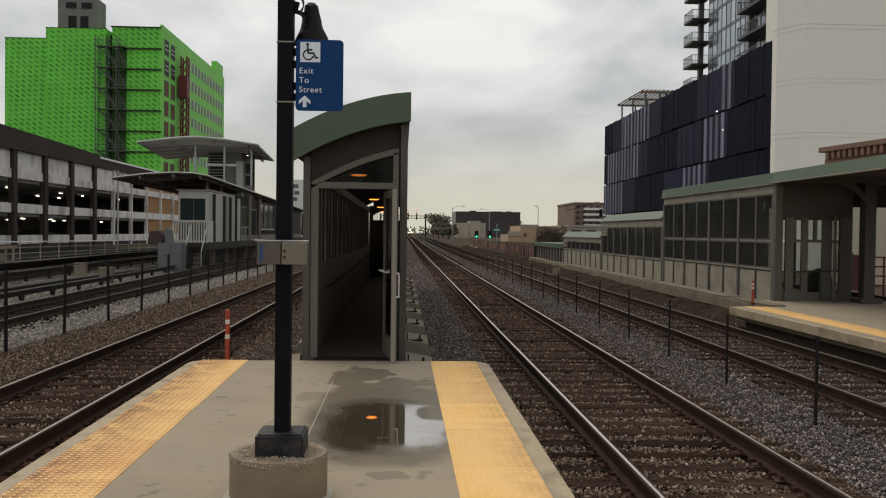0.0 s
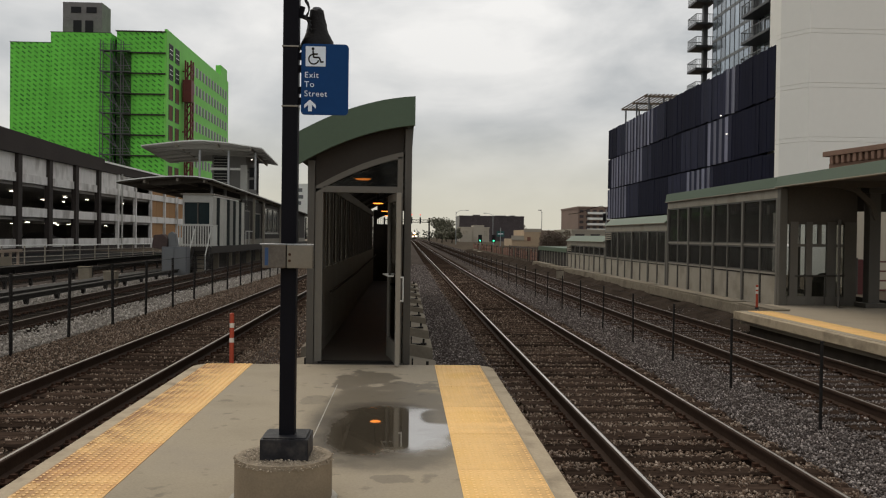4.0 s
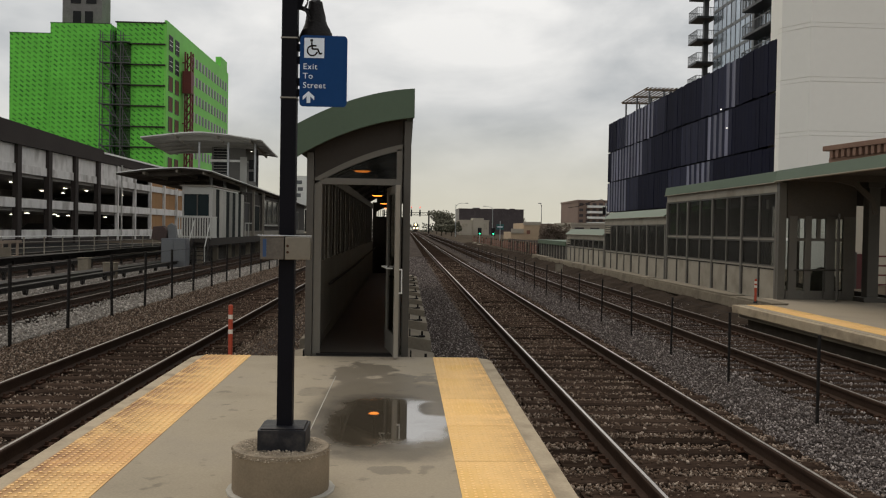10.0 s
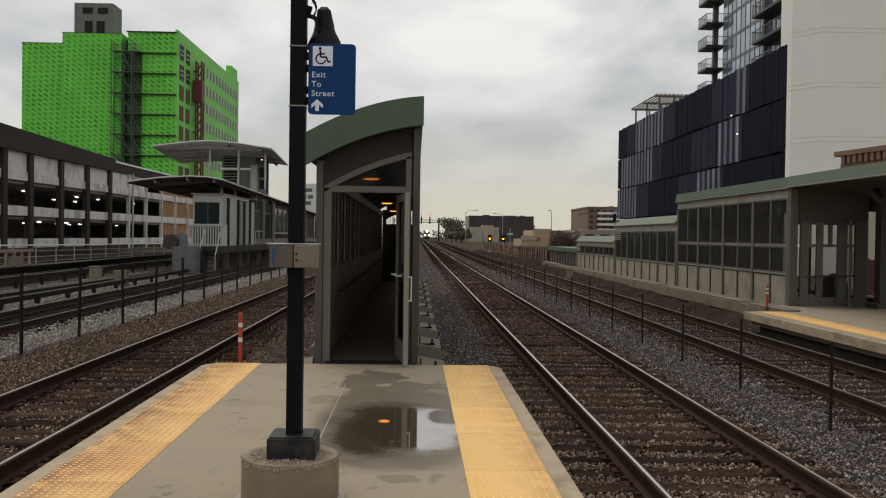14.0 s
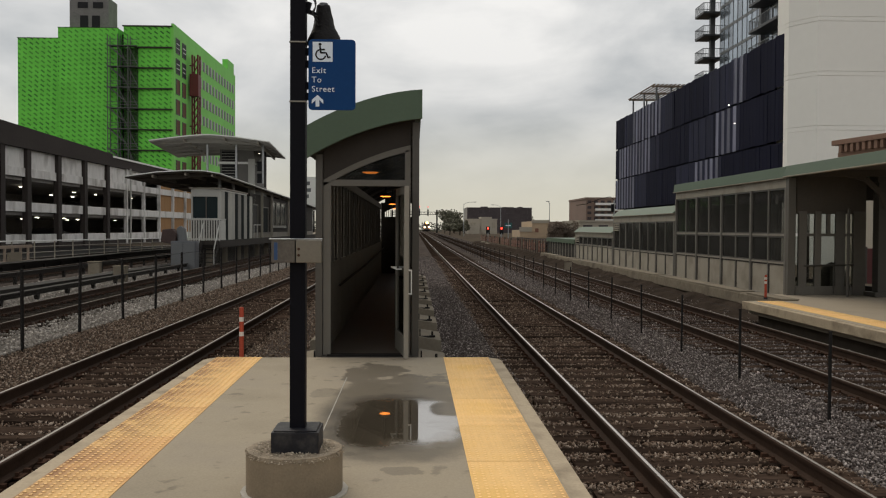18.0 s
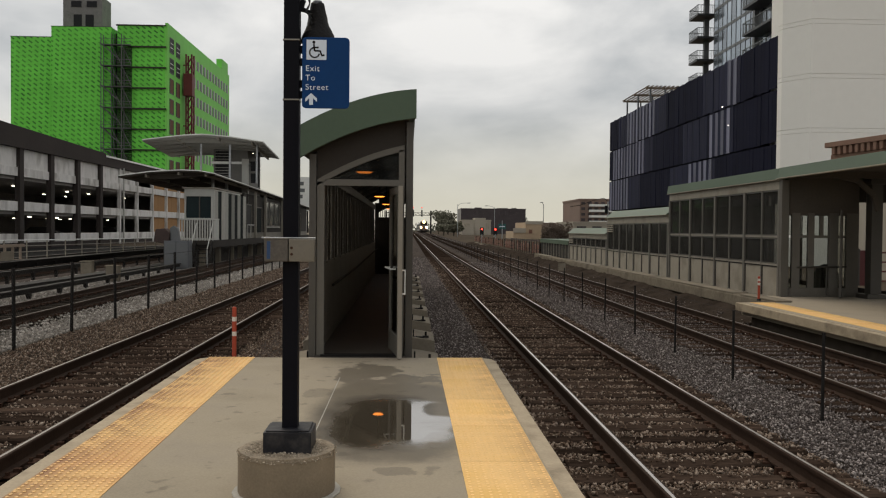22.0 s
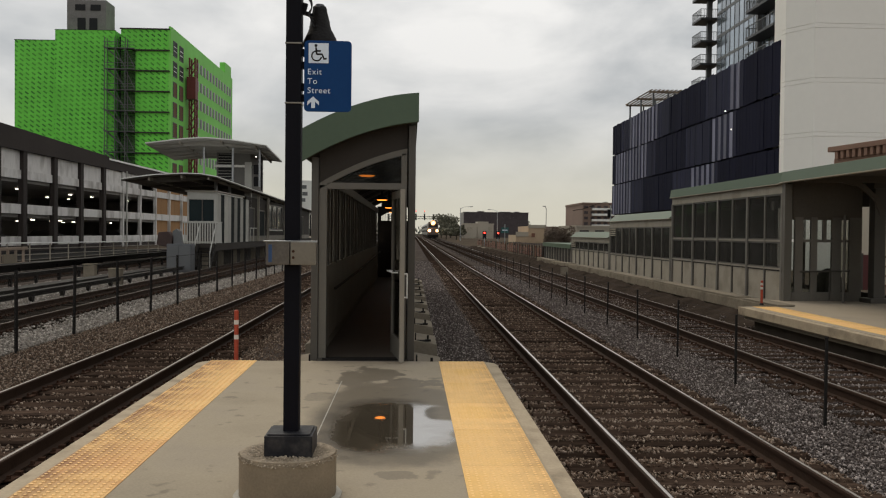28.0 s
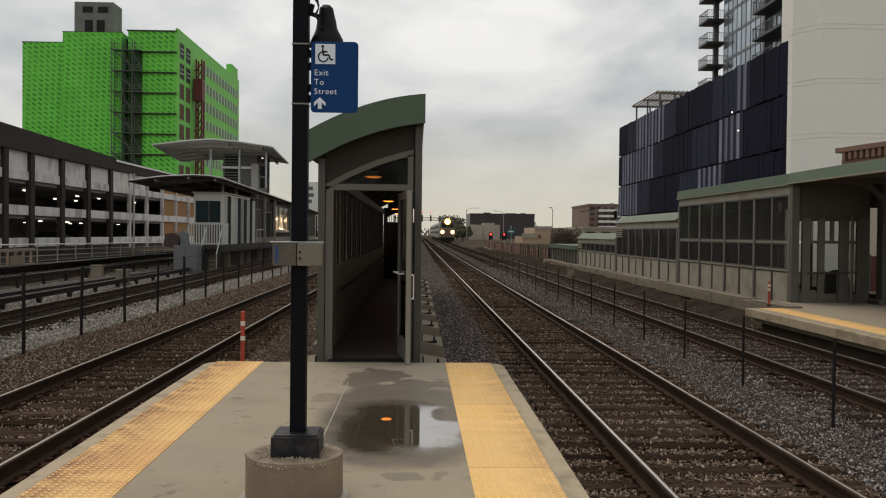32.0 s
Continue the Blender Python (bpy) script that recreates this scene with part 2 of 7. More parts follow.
WORN_TOP = mat("weathered_rail_head", (0.25, 0.23, 0.21), 0.5, 0.5, var=0.12, scale=2, fine=20, bump=0.03)
DULL_TOP = mat("dull_rail_head", (0.13, 0.115, 0.10), 0.6, 0.3, var=0.2, scale=3, fine=20, bump=0.05)
RUSTY = mat("rusted_fixing", (0.062, 0.034, 0.023), 0.88, 0.1, var=0.45, scale=8, fine=40, spec=0.05)
BLACK = mat("black_paint", (0.005, 0.005, 0.008), 0.55, spec=0.1, var=0.25, scale=3, fine=40, bump=0.1)
DARK_METAL = mat("dark_fence_steel", (0.016, 0.014, 0.013), 0.7, 0.0, var=0.3, scale=5, fine=40, bump=0.1, spec=0.15)
GALV = mat("galvanised_steel", (0.36, 0.37, 0.38), 0.45, 0.8, var=0.25, scale=4, fine=30, bump=0.1)
STAINLESS = mat("stainless_steel", (0.22, 0.2, 0.17), 0.3, 0.9, var=0.16, scale=3, fine=60, bump=0.08)
GREEN_METAL = mat("green_painted_metal", (0.066, 0.103, 0.062), 0.55, var=0.12, scale=0.8, fine=25, bump=0.08)
FRAME = mat("bronze_grey_aluminium", (0.075, 0.068, 0.058), 0.5, 0.2, var=0.12, scale=1.5, fine=30, bump=0.05)
POST_GREY = mat("grey_brown_post", (0.145, 0.132, 0.112), 0.6, var=0.2, scale=1.5, fine=30, bump=0.1)
FRAME_LT = mat("grey_painted_frame", (0.25, 0.225, 0.185), 0.6, var=0.15, scale=1.5, fine=30, bump=0.1)
PANEL = mat("grey_infill_panel", (0.345, 0.31, 0.25), 0.7, var=0.15, scale=1.5, fine=25, bump=0.1, dirt=(0.17, 0.145, 0.11), dirt_amt=0.65, spec=0.2)
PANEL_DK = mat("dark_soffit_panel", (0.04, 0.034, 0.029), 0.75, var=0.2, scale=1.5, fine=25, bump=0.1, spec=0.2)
GLASS = glass("shelter_glass", (0.42, 0.42, 0.40), 1.05, 0.05, 0.16)
GLASS_WALK = glass("walkway_glass", (0.85, 0.86, 0.83), 1.2, 0.06, 0.68, "BsdfTranslucent")
GLASS_CL = glass("clear_glass", (0.72, 0.74, 0.72))
GLASS_DK = glass("smoked_glass", (0.42, 0.42, 0.40), 1.2, 0.05, 0.05)
NETTING = glass("debris_netting", (0.62, 0.65, 0.62), 1.01, 0.9, 0.16)
ROOF_GLASS = mat("tower_window_glass", (0.30, 0.35, 0.40), 0.08, 0.55, var=0.2, scale=0.4, fine=3, bump=0.02, each=0.35, spec=1.0)
BLUE_SIGN = mat("blue_sign_enamel", (0.006, 0.046, 0.16), 0.4, var=0.1, scale=4, fine=40, bump=0.03, spec=0.12)
WHITE = mat("white_vinyl", (0.72, 0.79, 0.88), 0.5, var=0.05, scale=5, fine=40, bump=0.0)
WOOD = mat("weathered_timber", (0.27, 0.21, 0.16), 0.8, var=0.2, scale=1, fine=10, bump=0.1)
INK = mat("dark_print", (0.02, 0.02, 0.022), 0.5, var=0.05, scale=5, fine=40, bump=0.0, spec=0.1)
ORANGE = mat("orange_plastic", (0.40, 0.055, 0.022), 0.55, var=0.15, scale=5, fine=40, bump=0.05)
REFLECT = mat("white_reflective_band", (0.7, 0.66, 0.6), 0.4, var=0.1, scale=9, fine=40, bump=0.0)
CHARCOAL = mat("charcoal_cladding", (0.043, 0.035, 0.032), 0.85, spec=0.2, var=0.18, scale=0.3, fine=4, bump=0.1)
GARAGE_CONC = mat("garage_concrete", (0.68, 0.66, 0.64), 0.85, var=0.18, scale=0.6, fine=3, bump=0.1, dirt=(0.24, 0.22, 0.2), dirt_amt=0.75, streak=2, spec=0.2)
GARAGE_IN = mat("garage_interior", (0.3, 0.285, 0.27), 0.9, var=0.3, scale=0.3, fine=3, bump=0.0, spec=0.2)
PLY = mat("plywood_hoarding", (0.30, 0.155, 0.055), 0.8, var=0.15, scale=0.6, fine=6, bump=0.1)
WHITE_WALL = mat("pale_precast_wall", (0.83, 0.81, 0.755), 0.85, var=0.035, scale=0.12, fine=2.5, bump=0.05, spec=0.2)
NAVY = mat("navy_perforated_panel", (0.006, 0.007, 0.020), 0.8, 0.0, var=0.2, scale=0.6, fine=12, bump=0.1, each=0.12, spec=0.08)
NAVY_BACK = mat("navy_backing", (0.006, 0.007, 0.014), 0.8, var=0.2, scale=0.6, fine=6, bump=0.0, spec=0.1)
SLATE = mat("slate_perforated_panel", (0.016, 0.018, 0.040), 0.75, 0.0, var=0.2, scale=0.6, fine=12, bump=0.1, each=0.2, spec=0.12)
SILVER = mat("silver_perforated_panel", (0.17, 0.172, 0.23), 0.6, 0.0, var=0.25, scale=0.35, fine=12, bump=0.1, each=0.3)
TOWER_MET = mat("tower_grey_metal", (0.13, 0.135, 0.14), 0.5, 0.3, var=0.1, scale=0.5, fine=5, bump=0.05)
TOWER_DK = mat("tower_dark_metal", (0.045, 0.046, 0.048), 0.5, 0.3, var=0.1, scale=0.5, fine=5, bump=0.05)
BRICK_RED = mat("red_brick", (0.215, 0.125, 0.086), 0.85, var=0.2, scale=0.6, fine=6, bump=0.2)
# Red muted to put haze over the distant apartments into the colour.
BRICK_BR = mat("brown_brick", (0.20, 0.138, 0.11), 0.85, var=0.15, scale=0.15, fine=2, bump=0.1)
TAN = mat("tan_brick", (0.43, 0.32, 0.215), 0.85, var=0.12, scale=0.2, fine=2, bump=0.1)
BEIGE = mat("beige_stucco", (0.36, 0.32, 0.26), 0.85, var=0.1, scale=0.2, fine=2, bump=0.1)
DARK_FACADE = mat("dark_curtain_wall", (0.068, 0.056, 0.058), 0.35, var=0.3, scale=0.15, fine=0.8, bump=0.0, spec=0.15)
WHITE_PAINT = mat("white_painted_metal", (0.40, 0.395, 0.365), 0.5, var=0.1, scale=0.8, fine=8, bump=0.05)
SOFFIT_LT = mat("stair_tower_cladding", (0.15, 0.145, 0.135), 0.75, var=0.15, scale=0.5, fine=6, bump=0.05)
PALE_METAL = mat("pale_canopy_metal", (0.76, 0.76, 0.73), 0.45, 0.2, var=0.1, scale=0.6, fine=6, bump=0.05, spec=0.2)
SOFFIT_GREY = mat("canopy_soffit", (0.30, 0.29, 0.265), 0.7, var=0.12, scale=0.6, fine=6, bump=0.05)
RED_STEEL = mat("red_hoist_steel", (0.13, 0.02, 0.018), 0.6, var=0.2, scale=1, fine=8, bump=0.1)
SCAFFOLD = mat("scaffold_steel", (0.10, 0.105, 0.10), 0.55, 0.4, var=0.2, scale=1, fine=8, bump=0.0)
BARK = mat("bark", (0.07, 0.055, 0.04), 0.9, var=0.3, scale=2, fine=15, bump=0.6)
# Leaf colour greyed and lightened to hold the haze of distance.
LEAF = mat("hazed_foliage", (0.13, 0.125, 0.088), 0.8, var=0.3, scale=1, fine=8, bump=0.0, island=(0.17, 0.16, 0.11))
FAR_LEAF = mat("far_woods", (0.09, 0.095, 0.075), 0.9, var=0.35, scale=0.05, fine=0.6, bump=0.0, island=(0.10, 0.10, 0.07))
LOCO_PAINT = mat("locomotive_paint", (0.10, 0.073, 0.058), 0.45, var=0.15, scale=0.8, fine=6, bump=0.05)
COACH_STEEL = mat("fluted_stainless", (0.13, 0.125, 0.12), 0.35, 0.7, var=0.15, scale=0.8, fine=6, bump=0.05)
RUBBER = mat("black_rubber", (0.015, 0.015, 0.016), 0.8, var=0.2, scale=8, fine=40)
DOOR_RED = mat("dark_red_paint", (0.11, 0.02, 0.02), 0.6, var=0.15, scale=2, fine=20)
SEALANT = mat("pale_joint_sealant", (0.38, 0.355, 0.31), 0.7, var=0.25, scale=8, fine=50)
BARRIER = mat("faded_orange_barrier", (0.185, 0.082, 0.053), 0.7, var=0.2, scale=1, fine=8)
BLUE_STICKER = mat("blue_sticker", (0.018, 0.06, 0.16), 0.4, var=0.15, scale=20, fine=60, bump=0)
LAMP_ORANGE = glow("sodium_lamp_glow", (1.0, 0.27, 0.035), 2.6)
SOFFIT_BR = mat("brown_canopy_soffit", (0.095, 0.083, 0.070), 0.7, var=0.2, scale=1.2, fine=20, bump=0.1, spec=0.3)
WALL_GLOW = glow("small_lamp_glow", (1.0, 0.92, 0.8), 2.2)
LAMP_WHITE = glow("fluorescent_glow", (1.0, 0.90, 0.72), 7.0)
HEAD_GLOW = glow("headlight_glow", (1.0, 0.78, 0.48), 150.0)
HOOD = mat("rusty_hood", (0.05, 0.03, 0.026), 0.8, var=0.4, scale=4, fine=20, bump=0.2)
CABINET = mat("blue_grey_steel", (0.10, 0.105, 0.115), 0.55, var=0.2, scale=2, fine=15, bump=0.1)
BOARD_RED = mat("red_brown_board", (0.13, 0.055, 0.03), 0.8, var=0.3, scale=0.8, fine=6, bump=0.0)
DUSTY = mat("dusty_dark_glass", (0.02, 0.024, 0.024), 0.7, var=0.3, scale=1, fine=6, bump=0.0, spec=0.03)
# Near-black colour that holds the deep shade beside the garage.
DARK_DROP = mat("shaded_drop_black", (0.009, 0.009, 0.009), 0.9, var=0.3, scale=0.3, fine=6, bump=0.2, spec=0.05)
BAG = mat("dark_plastic_bag", (0.007, 0.006, 0.006), 0.5, var=0.5, scale=14, fine=60, bump=0.6, spec=0.15)
WORN_BLACK = mat("worn_black_paint", (0.016, 0.016, 0.020), 0.5, var=0.45, scale=12, fine=60, bump=0.2, dirt=(0.06, 0.055, 0.05), dirt_amt=0.5, spec=0.2)
BED_DK = mat("oily_ballast_bed", (0.026, 0.022, 0.019), 0.95, var=0.6, scale=1.5, fine=26, bump=1.0, depth=0.03, spec=0.0)
RAW_CONC = mat("raw_grey_concrete", (0.19, 0.182, 0.178), 0.9, var=0.3, scale=0.5, fine=4, bump=0.2, dirt=(0.1, 0.095, 0.09), dirt_amt=0.6, spec=0.1)
TEAL = mat("teal_sign", (0.01, 0.09, 0.085), 0.5, var=0.1, scale=2, fine=10, bump=0)
TWIG = mat("brown_twigs", (0.17, 0.13, 0.10), 0.9, var=0.3, scale=1, fine=8, bump=0.0)
PALE_PANEL = mat("pale_side_panel", (0.33, 0.32, 0.29), 0.6, var=0.2, scale=1.2, fine=10, bump=0.05, each=0.35)
PANEL_MID = mat("dull_wall_panel", (0.22, 0.2, 0.168), 0.7, var=0.2, scale=1.5, fine=20, bump=0.1)
DAMP_FLOOR = mat("damp_walkway_floor", (0.075, 0.066, 0.055), 0.5, var=0.3, scale=1.2, fine=30, bump=0.1)
BOOTH_GLASS = mat("dark_booth_glass", (0.008, 0.018, 0.022), 0.12, var=0.2, scale=1, fine=6, bump=0.0, spec=0.12)
DOOR_FRAME = mat("dull_door_frame", (0.125, 0.115, 0.098), 0.5, var=0.12, scale=1.5, fine=30, bump=0.05, spec=0.3)
BOX_STEEL = mat("tarnished_box_steel", (0.13, 0.115, 0.10), 0.45, 0.6, var=0.4, scale=9, fine=60, bump=0.1, dirt=(0.05, 0.043, 0.037), dirt_amt=0.6)
KERB = mat("grimy_kerb_concrete", (0.225, 0.195, 0.15), 0.95, var=0.4, scale=0.9, fine=14, bump=0.6, dirt=(0.075, 0.062, 0.05), dirt_amt=0.8, spec=0.0)
# Orange glow of the discs that imitate glare round the train's lights.
HALO_GLOW = glow("glare_glow", (1.0, 0.48, 0.16), 1.6)
RED_GLOW = glow("red_signal_glow", (1.0, 0.05, 0.03), 5.0)
AMBER_GLOW = glow("amber_signal_glow", (1.0, 0.40, 0.03), 4.0)
GREEN_GLOW = glow("green_signal_glow", (0.05, 1.0, 0.45), 2.2)
RED_DULL = glow("dull_red_signal_glow", (1.0, 0.12, 0.08), 0.9)


def wet_platform():
    """Platform concrete with a damp patch and standing water whose outlines are their own shapes."""
    m = mat("damp_platform_concrete", (0.345, 0.292, 0.213), 0.8, var=0.24, scale=1.3, fine=60, bump=0.0, dirt=(0.22, 0.19, 0.155), dirt_amt=0.5, spec=0.25)
    n, l = m.node_tree.nodes, m.node_tree.links
    b = n["Principled BSDF"]
    tc = n.new("ShaderNodeTexCoord")
    sp = n.new("ShaderNodeSeparateXYZ")
    l.new(tc.outputs["Object"], sp.inputs[0])
    nz = n.new("ShaderNodeTexNoise")
    nz.inputs["Scale"].default_value, nz.inputs["Detail"].default_value, nz.inputs["Roughness"].default_value = 2.2, 8.0, 0.62
    l.new(tc.outputs["Object"], nz.inputs["Vector"])

    def mth(op, *a):
        q = n.new("ShaderNodeMath")
        q.operation = op
        for i, s in enumerate(a):
            if isinstance(s, (int, float)):
                q.inputs[i].default_value = s
            else:
                l.new(s, q.inputs[i])
        return q.outputs[0]

    def blob(cx, cy, rx, ry, amp, sq=3.0):
        """Below 1 inside an uneven rounded patch; sq: how square."""
        u = mth("POWER", mth("ABSOLUTE", mth("DIVIDE", mth("SUBTRACT", sp.outputs[0], cx), rx)), sq)
        v = mth("POWER", mth("ABSOLUTE", mth("DIVIDE", mth("SUBTRACT", sp.outputs[1], cy), ry)), sq)
        return mth("ADD", mth("ADD", u, v), mth("MULTIPLY", mth("SUBTRACT", nz.outputs[0], 0.5), amp))

    def mask(d, lo, hi):
        r = n.new("ShaderNodeMapRange")
        r.interpolation_type = "SMOOTHSTEP"
        l.new(d, r.inputs[0])
        r.inputs[1].default_value, r.inputs[2].default_value = lo, hi
        r.inputs[3].default_value, r.inputs[4].default_value = 1.0, 0.0
        return r.outputs[0]

    damp = mask(blob(-0.20, 8.30, 0.64, 1.75, 2.2, 5.0), 0.45, 1.5)
    for cx, cy, rx, ry, soak in ((-0.45, 10.75, 0.32, 0.55, 0.9), (-0.10, 10.05, 0.55, 0.45, 0.9), (-0.50, 10.2, 0.32, 0.60, 0.9), (-0.10, 6.28, 0.16, 0.11, 0.6), (0.18, 6.3, 0.09, 0.16, 0.6), (-0.95, 9.3, 0.14, 0.3, 0.5)):
        damp = mth("MAXIMUM", damp, mth("MULTIPLY", mask(blob(cx, cy, rx, ry, 8.0), 0.6, 1.1), soak))
    water = mask(blob(-0.14, 7.93, 0.60, 1.06, 1.5, 3.4), 0.12, 1.15)
    dry = mask(blob(0.30, 8.45, 0.19, 0.36, 1.2, 2.5), 0.35, 1.1)
    water = mth("MULTIPLY", water, mth("SUBTRACT", 1.0, mth("MULTIPLY", dry, 0.85)))
    soaked = mask(blob(-0.27, 8.05, 0.66, 1.5, 1.4, 3.2), 0.1, 1.5)
    old = b.inputs["Base Color"].links[0].from_socket
    mx = n.new("ShaderNodeMix")
    mx.data_type = "RGBA"
    l.new(mth("MAXIMUM", mth("MULTIPLY", damp, 0.66), mth("MAXIMUM", mth("MULTIPLY", soaked, 0.91), mth("MULTIPLY", water, 0.93))), mx.inputs[0])
    spot = n.new("ShaderNodeTexNoise")
    spot.inputs["Scale"].default_value, spot.inputs["Detail"].default_value = 4.5, 4.0
    l.new(tc.outputs["Object"], spot.inputs["Vector"])
    spm = n.new("ShaderNodeMapRange")
    l.new(spot.outputs[0], spm.inputs[0])
    spm.inputs[1].default_value, spm.inputs[2].default_value, spm.inputs[4].default_value = 0.62, 0.70, 0.45
    sx = n.new("ShaderNodeMix")
    sx.data_type = "RGBA"
    l.new(spm.outputs[0], sx.inputs[0])
    l.new(old, sx.inputs[6])
    sx.inputs[7].default_value = (0.10, 0.085, 0.065, 1)
    l.new(sx.outputs[2], mx.inputs[6])
    mx.inputs[7].default_value = (0.046, 0.037, 0.026, 1)
    l.new(mx.outputs[2], b.inputs["Base Color"])
    r = mth("SUBTRACT", 0.8, mth("MULTIPLY", mth("MAXIMUM", damp, soaked), 0.28))
    r = mth("SUBTRACT", r, mth("MULTIPLY", water, 0.52))
    l.new(mth("MAXIMUM", r, 0.015), b.inputs["Roughness"])
    b.inputs["IOR"].default_value = 1.5
    l.new(mth("ADD", 1.45, mth("MULTIPLY", mth("POWER", water, 3.0), 4.2)), b.inputs["IOR"])
    l.new(mth("ADD", 0.25, mth("MULTIPLY", water, 0.2)), b.inputs["Specular IOR Level"])
    fine = n.new("ShaderNodeTexNoise")
    fine.inputs["Scale"].default_value = 60
    l.new(tc.outputs["Object"], fine.inputs["Vector"])
    bp = n.new("ShaderNodeBump")
    bp.inputs["Distance"].default_value = 0.005
    l.new(fine.outputs[0], bp.inputs["Height"])
    l.new(mth("MULTIPLY", mth("SUBTRACT", 1.0, water), 0.2), bp.inputs["Strength"])
    l.new(bp.outputs[0], b.inputs["Normal"])
    return m


def sheathing():
    """Green weather sheathing with rows of dark unreadable printed bars, slanted."""
    m = mat("green_sheathing", (0.155, 0.60, 0.072), 0.6, var=0.20, scale=0.22, fine=0.8, bump=0.0, spec=0.2)
    n, l = m.node_tree.nodes, m.node_tree.links
    b = n["Principled BSDF"]
    tc = n.new("ShaderNodeTexCoord")
    sp = n.new("ShaderNodeSeparateXYZ")
    l.new(tc.outputs["Object"], sp.inputs[0])

    def mth(op, *a):
        q = n.new("ShaderNodeMath")
        q.operation = op
        for i, s in enumerate(a):
            if isinstance(s, (int, float)):
                q.inputs[i].default_value = s
            else:
                l.new(s, q.inputs[i])
        return q.outputs[0]

    h = mth("ADD", sp.outputs[0], sp.outputs[1])
    u = mth("ADD", mth("MULTIPLY", h, 0.80), mth("MULTIPLY", sp.outputs[2], -0.60))
    v = mth("ADD", mth("MULTIPLY", h, 0.60), mth("MULTIPLY", sp.outputs[2], 0.80))
    row = mth("FLOOR", mth("DIVIDE", v, 0.66))
    uu = mth("FRACT", mth("ADD", mth("DIVIDE", u, 1.25), mth("MULTIPLY", row, 0.37)))
    vv = mth("FRACT", mth("DIVIDE", v, 0.66))
    bar = mth("MULTIPLY", mth("LESS_THAN", uu, 0.58), mth("LESS_THAN", vv, 0.36))
    old = b.inputs["Base Color"].links[0].from_socket
    mx = n.new("ShaderNodeMix")
    mx.data_type = "RGBA"
    fade = n.new("ShaderNodeTexNoise")
    fade.inputs["Scale"].default_value, fade.inputs["Detail"].default_value = 0.35, 5.0
    l.new(tc.outputs["Object"], fade.inputs["Vector"])
    l.new(mth("MULTIPLY", bar, mth("MINIMUM", 0.9, mth("ADD", 0.05, mth("MULTIPLY", fade.outputs[0], 1.2)))), mx.inputs[0])
    l.new(old, mx.inputs[6])
    mx.inputs[7].default_value = (0.02, 0.10, 0.02, 1)
    l.new(mx.outputs[2], b.inputs["Base Color"])
    return m


WET = wet_platform()
SHEATH = sheathing()
SHEATH_SIDE = mat("green_sheathing_plain", (0.195, 0.58, 0.105), 0.6, var=0.14, scale=0.1, fine=0.6, bump=0.0, spec=0.2)

# ---------------------------------------------------------------- building helpers


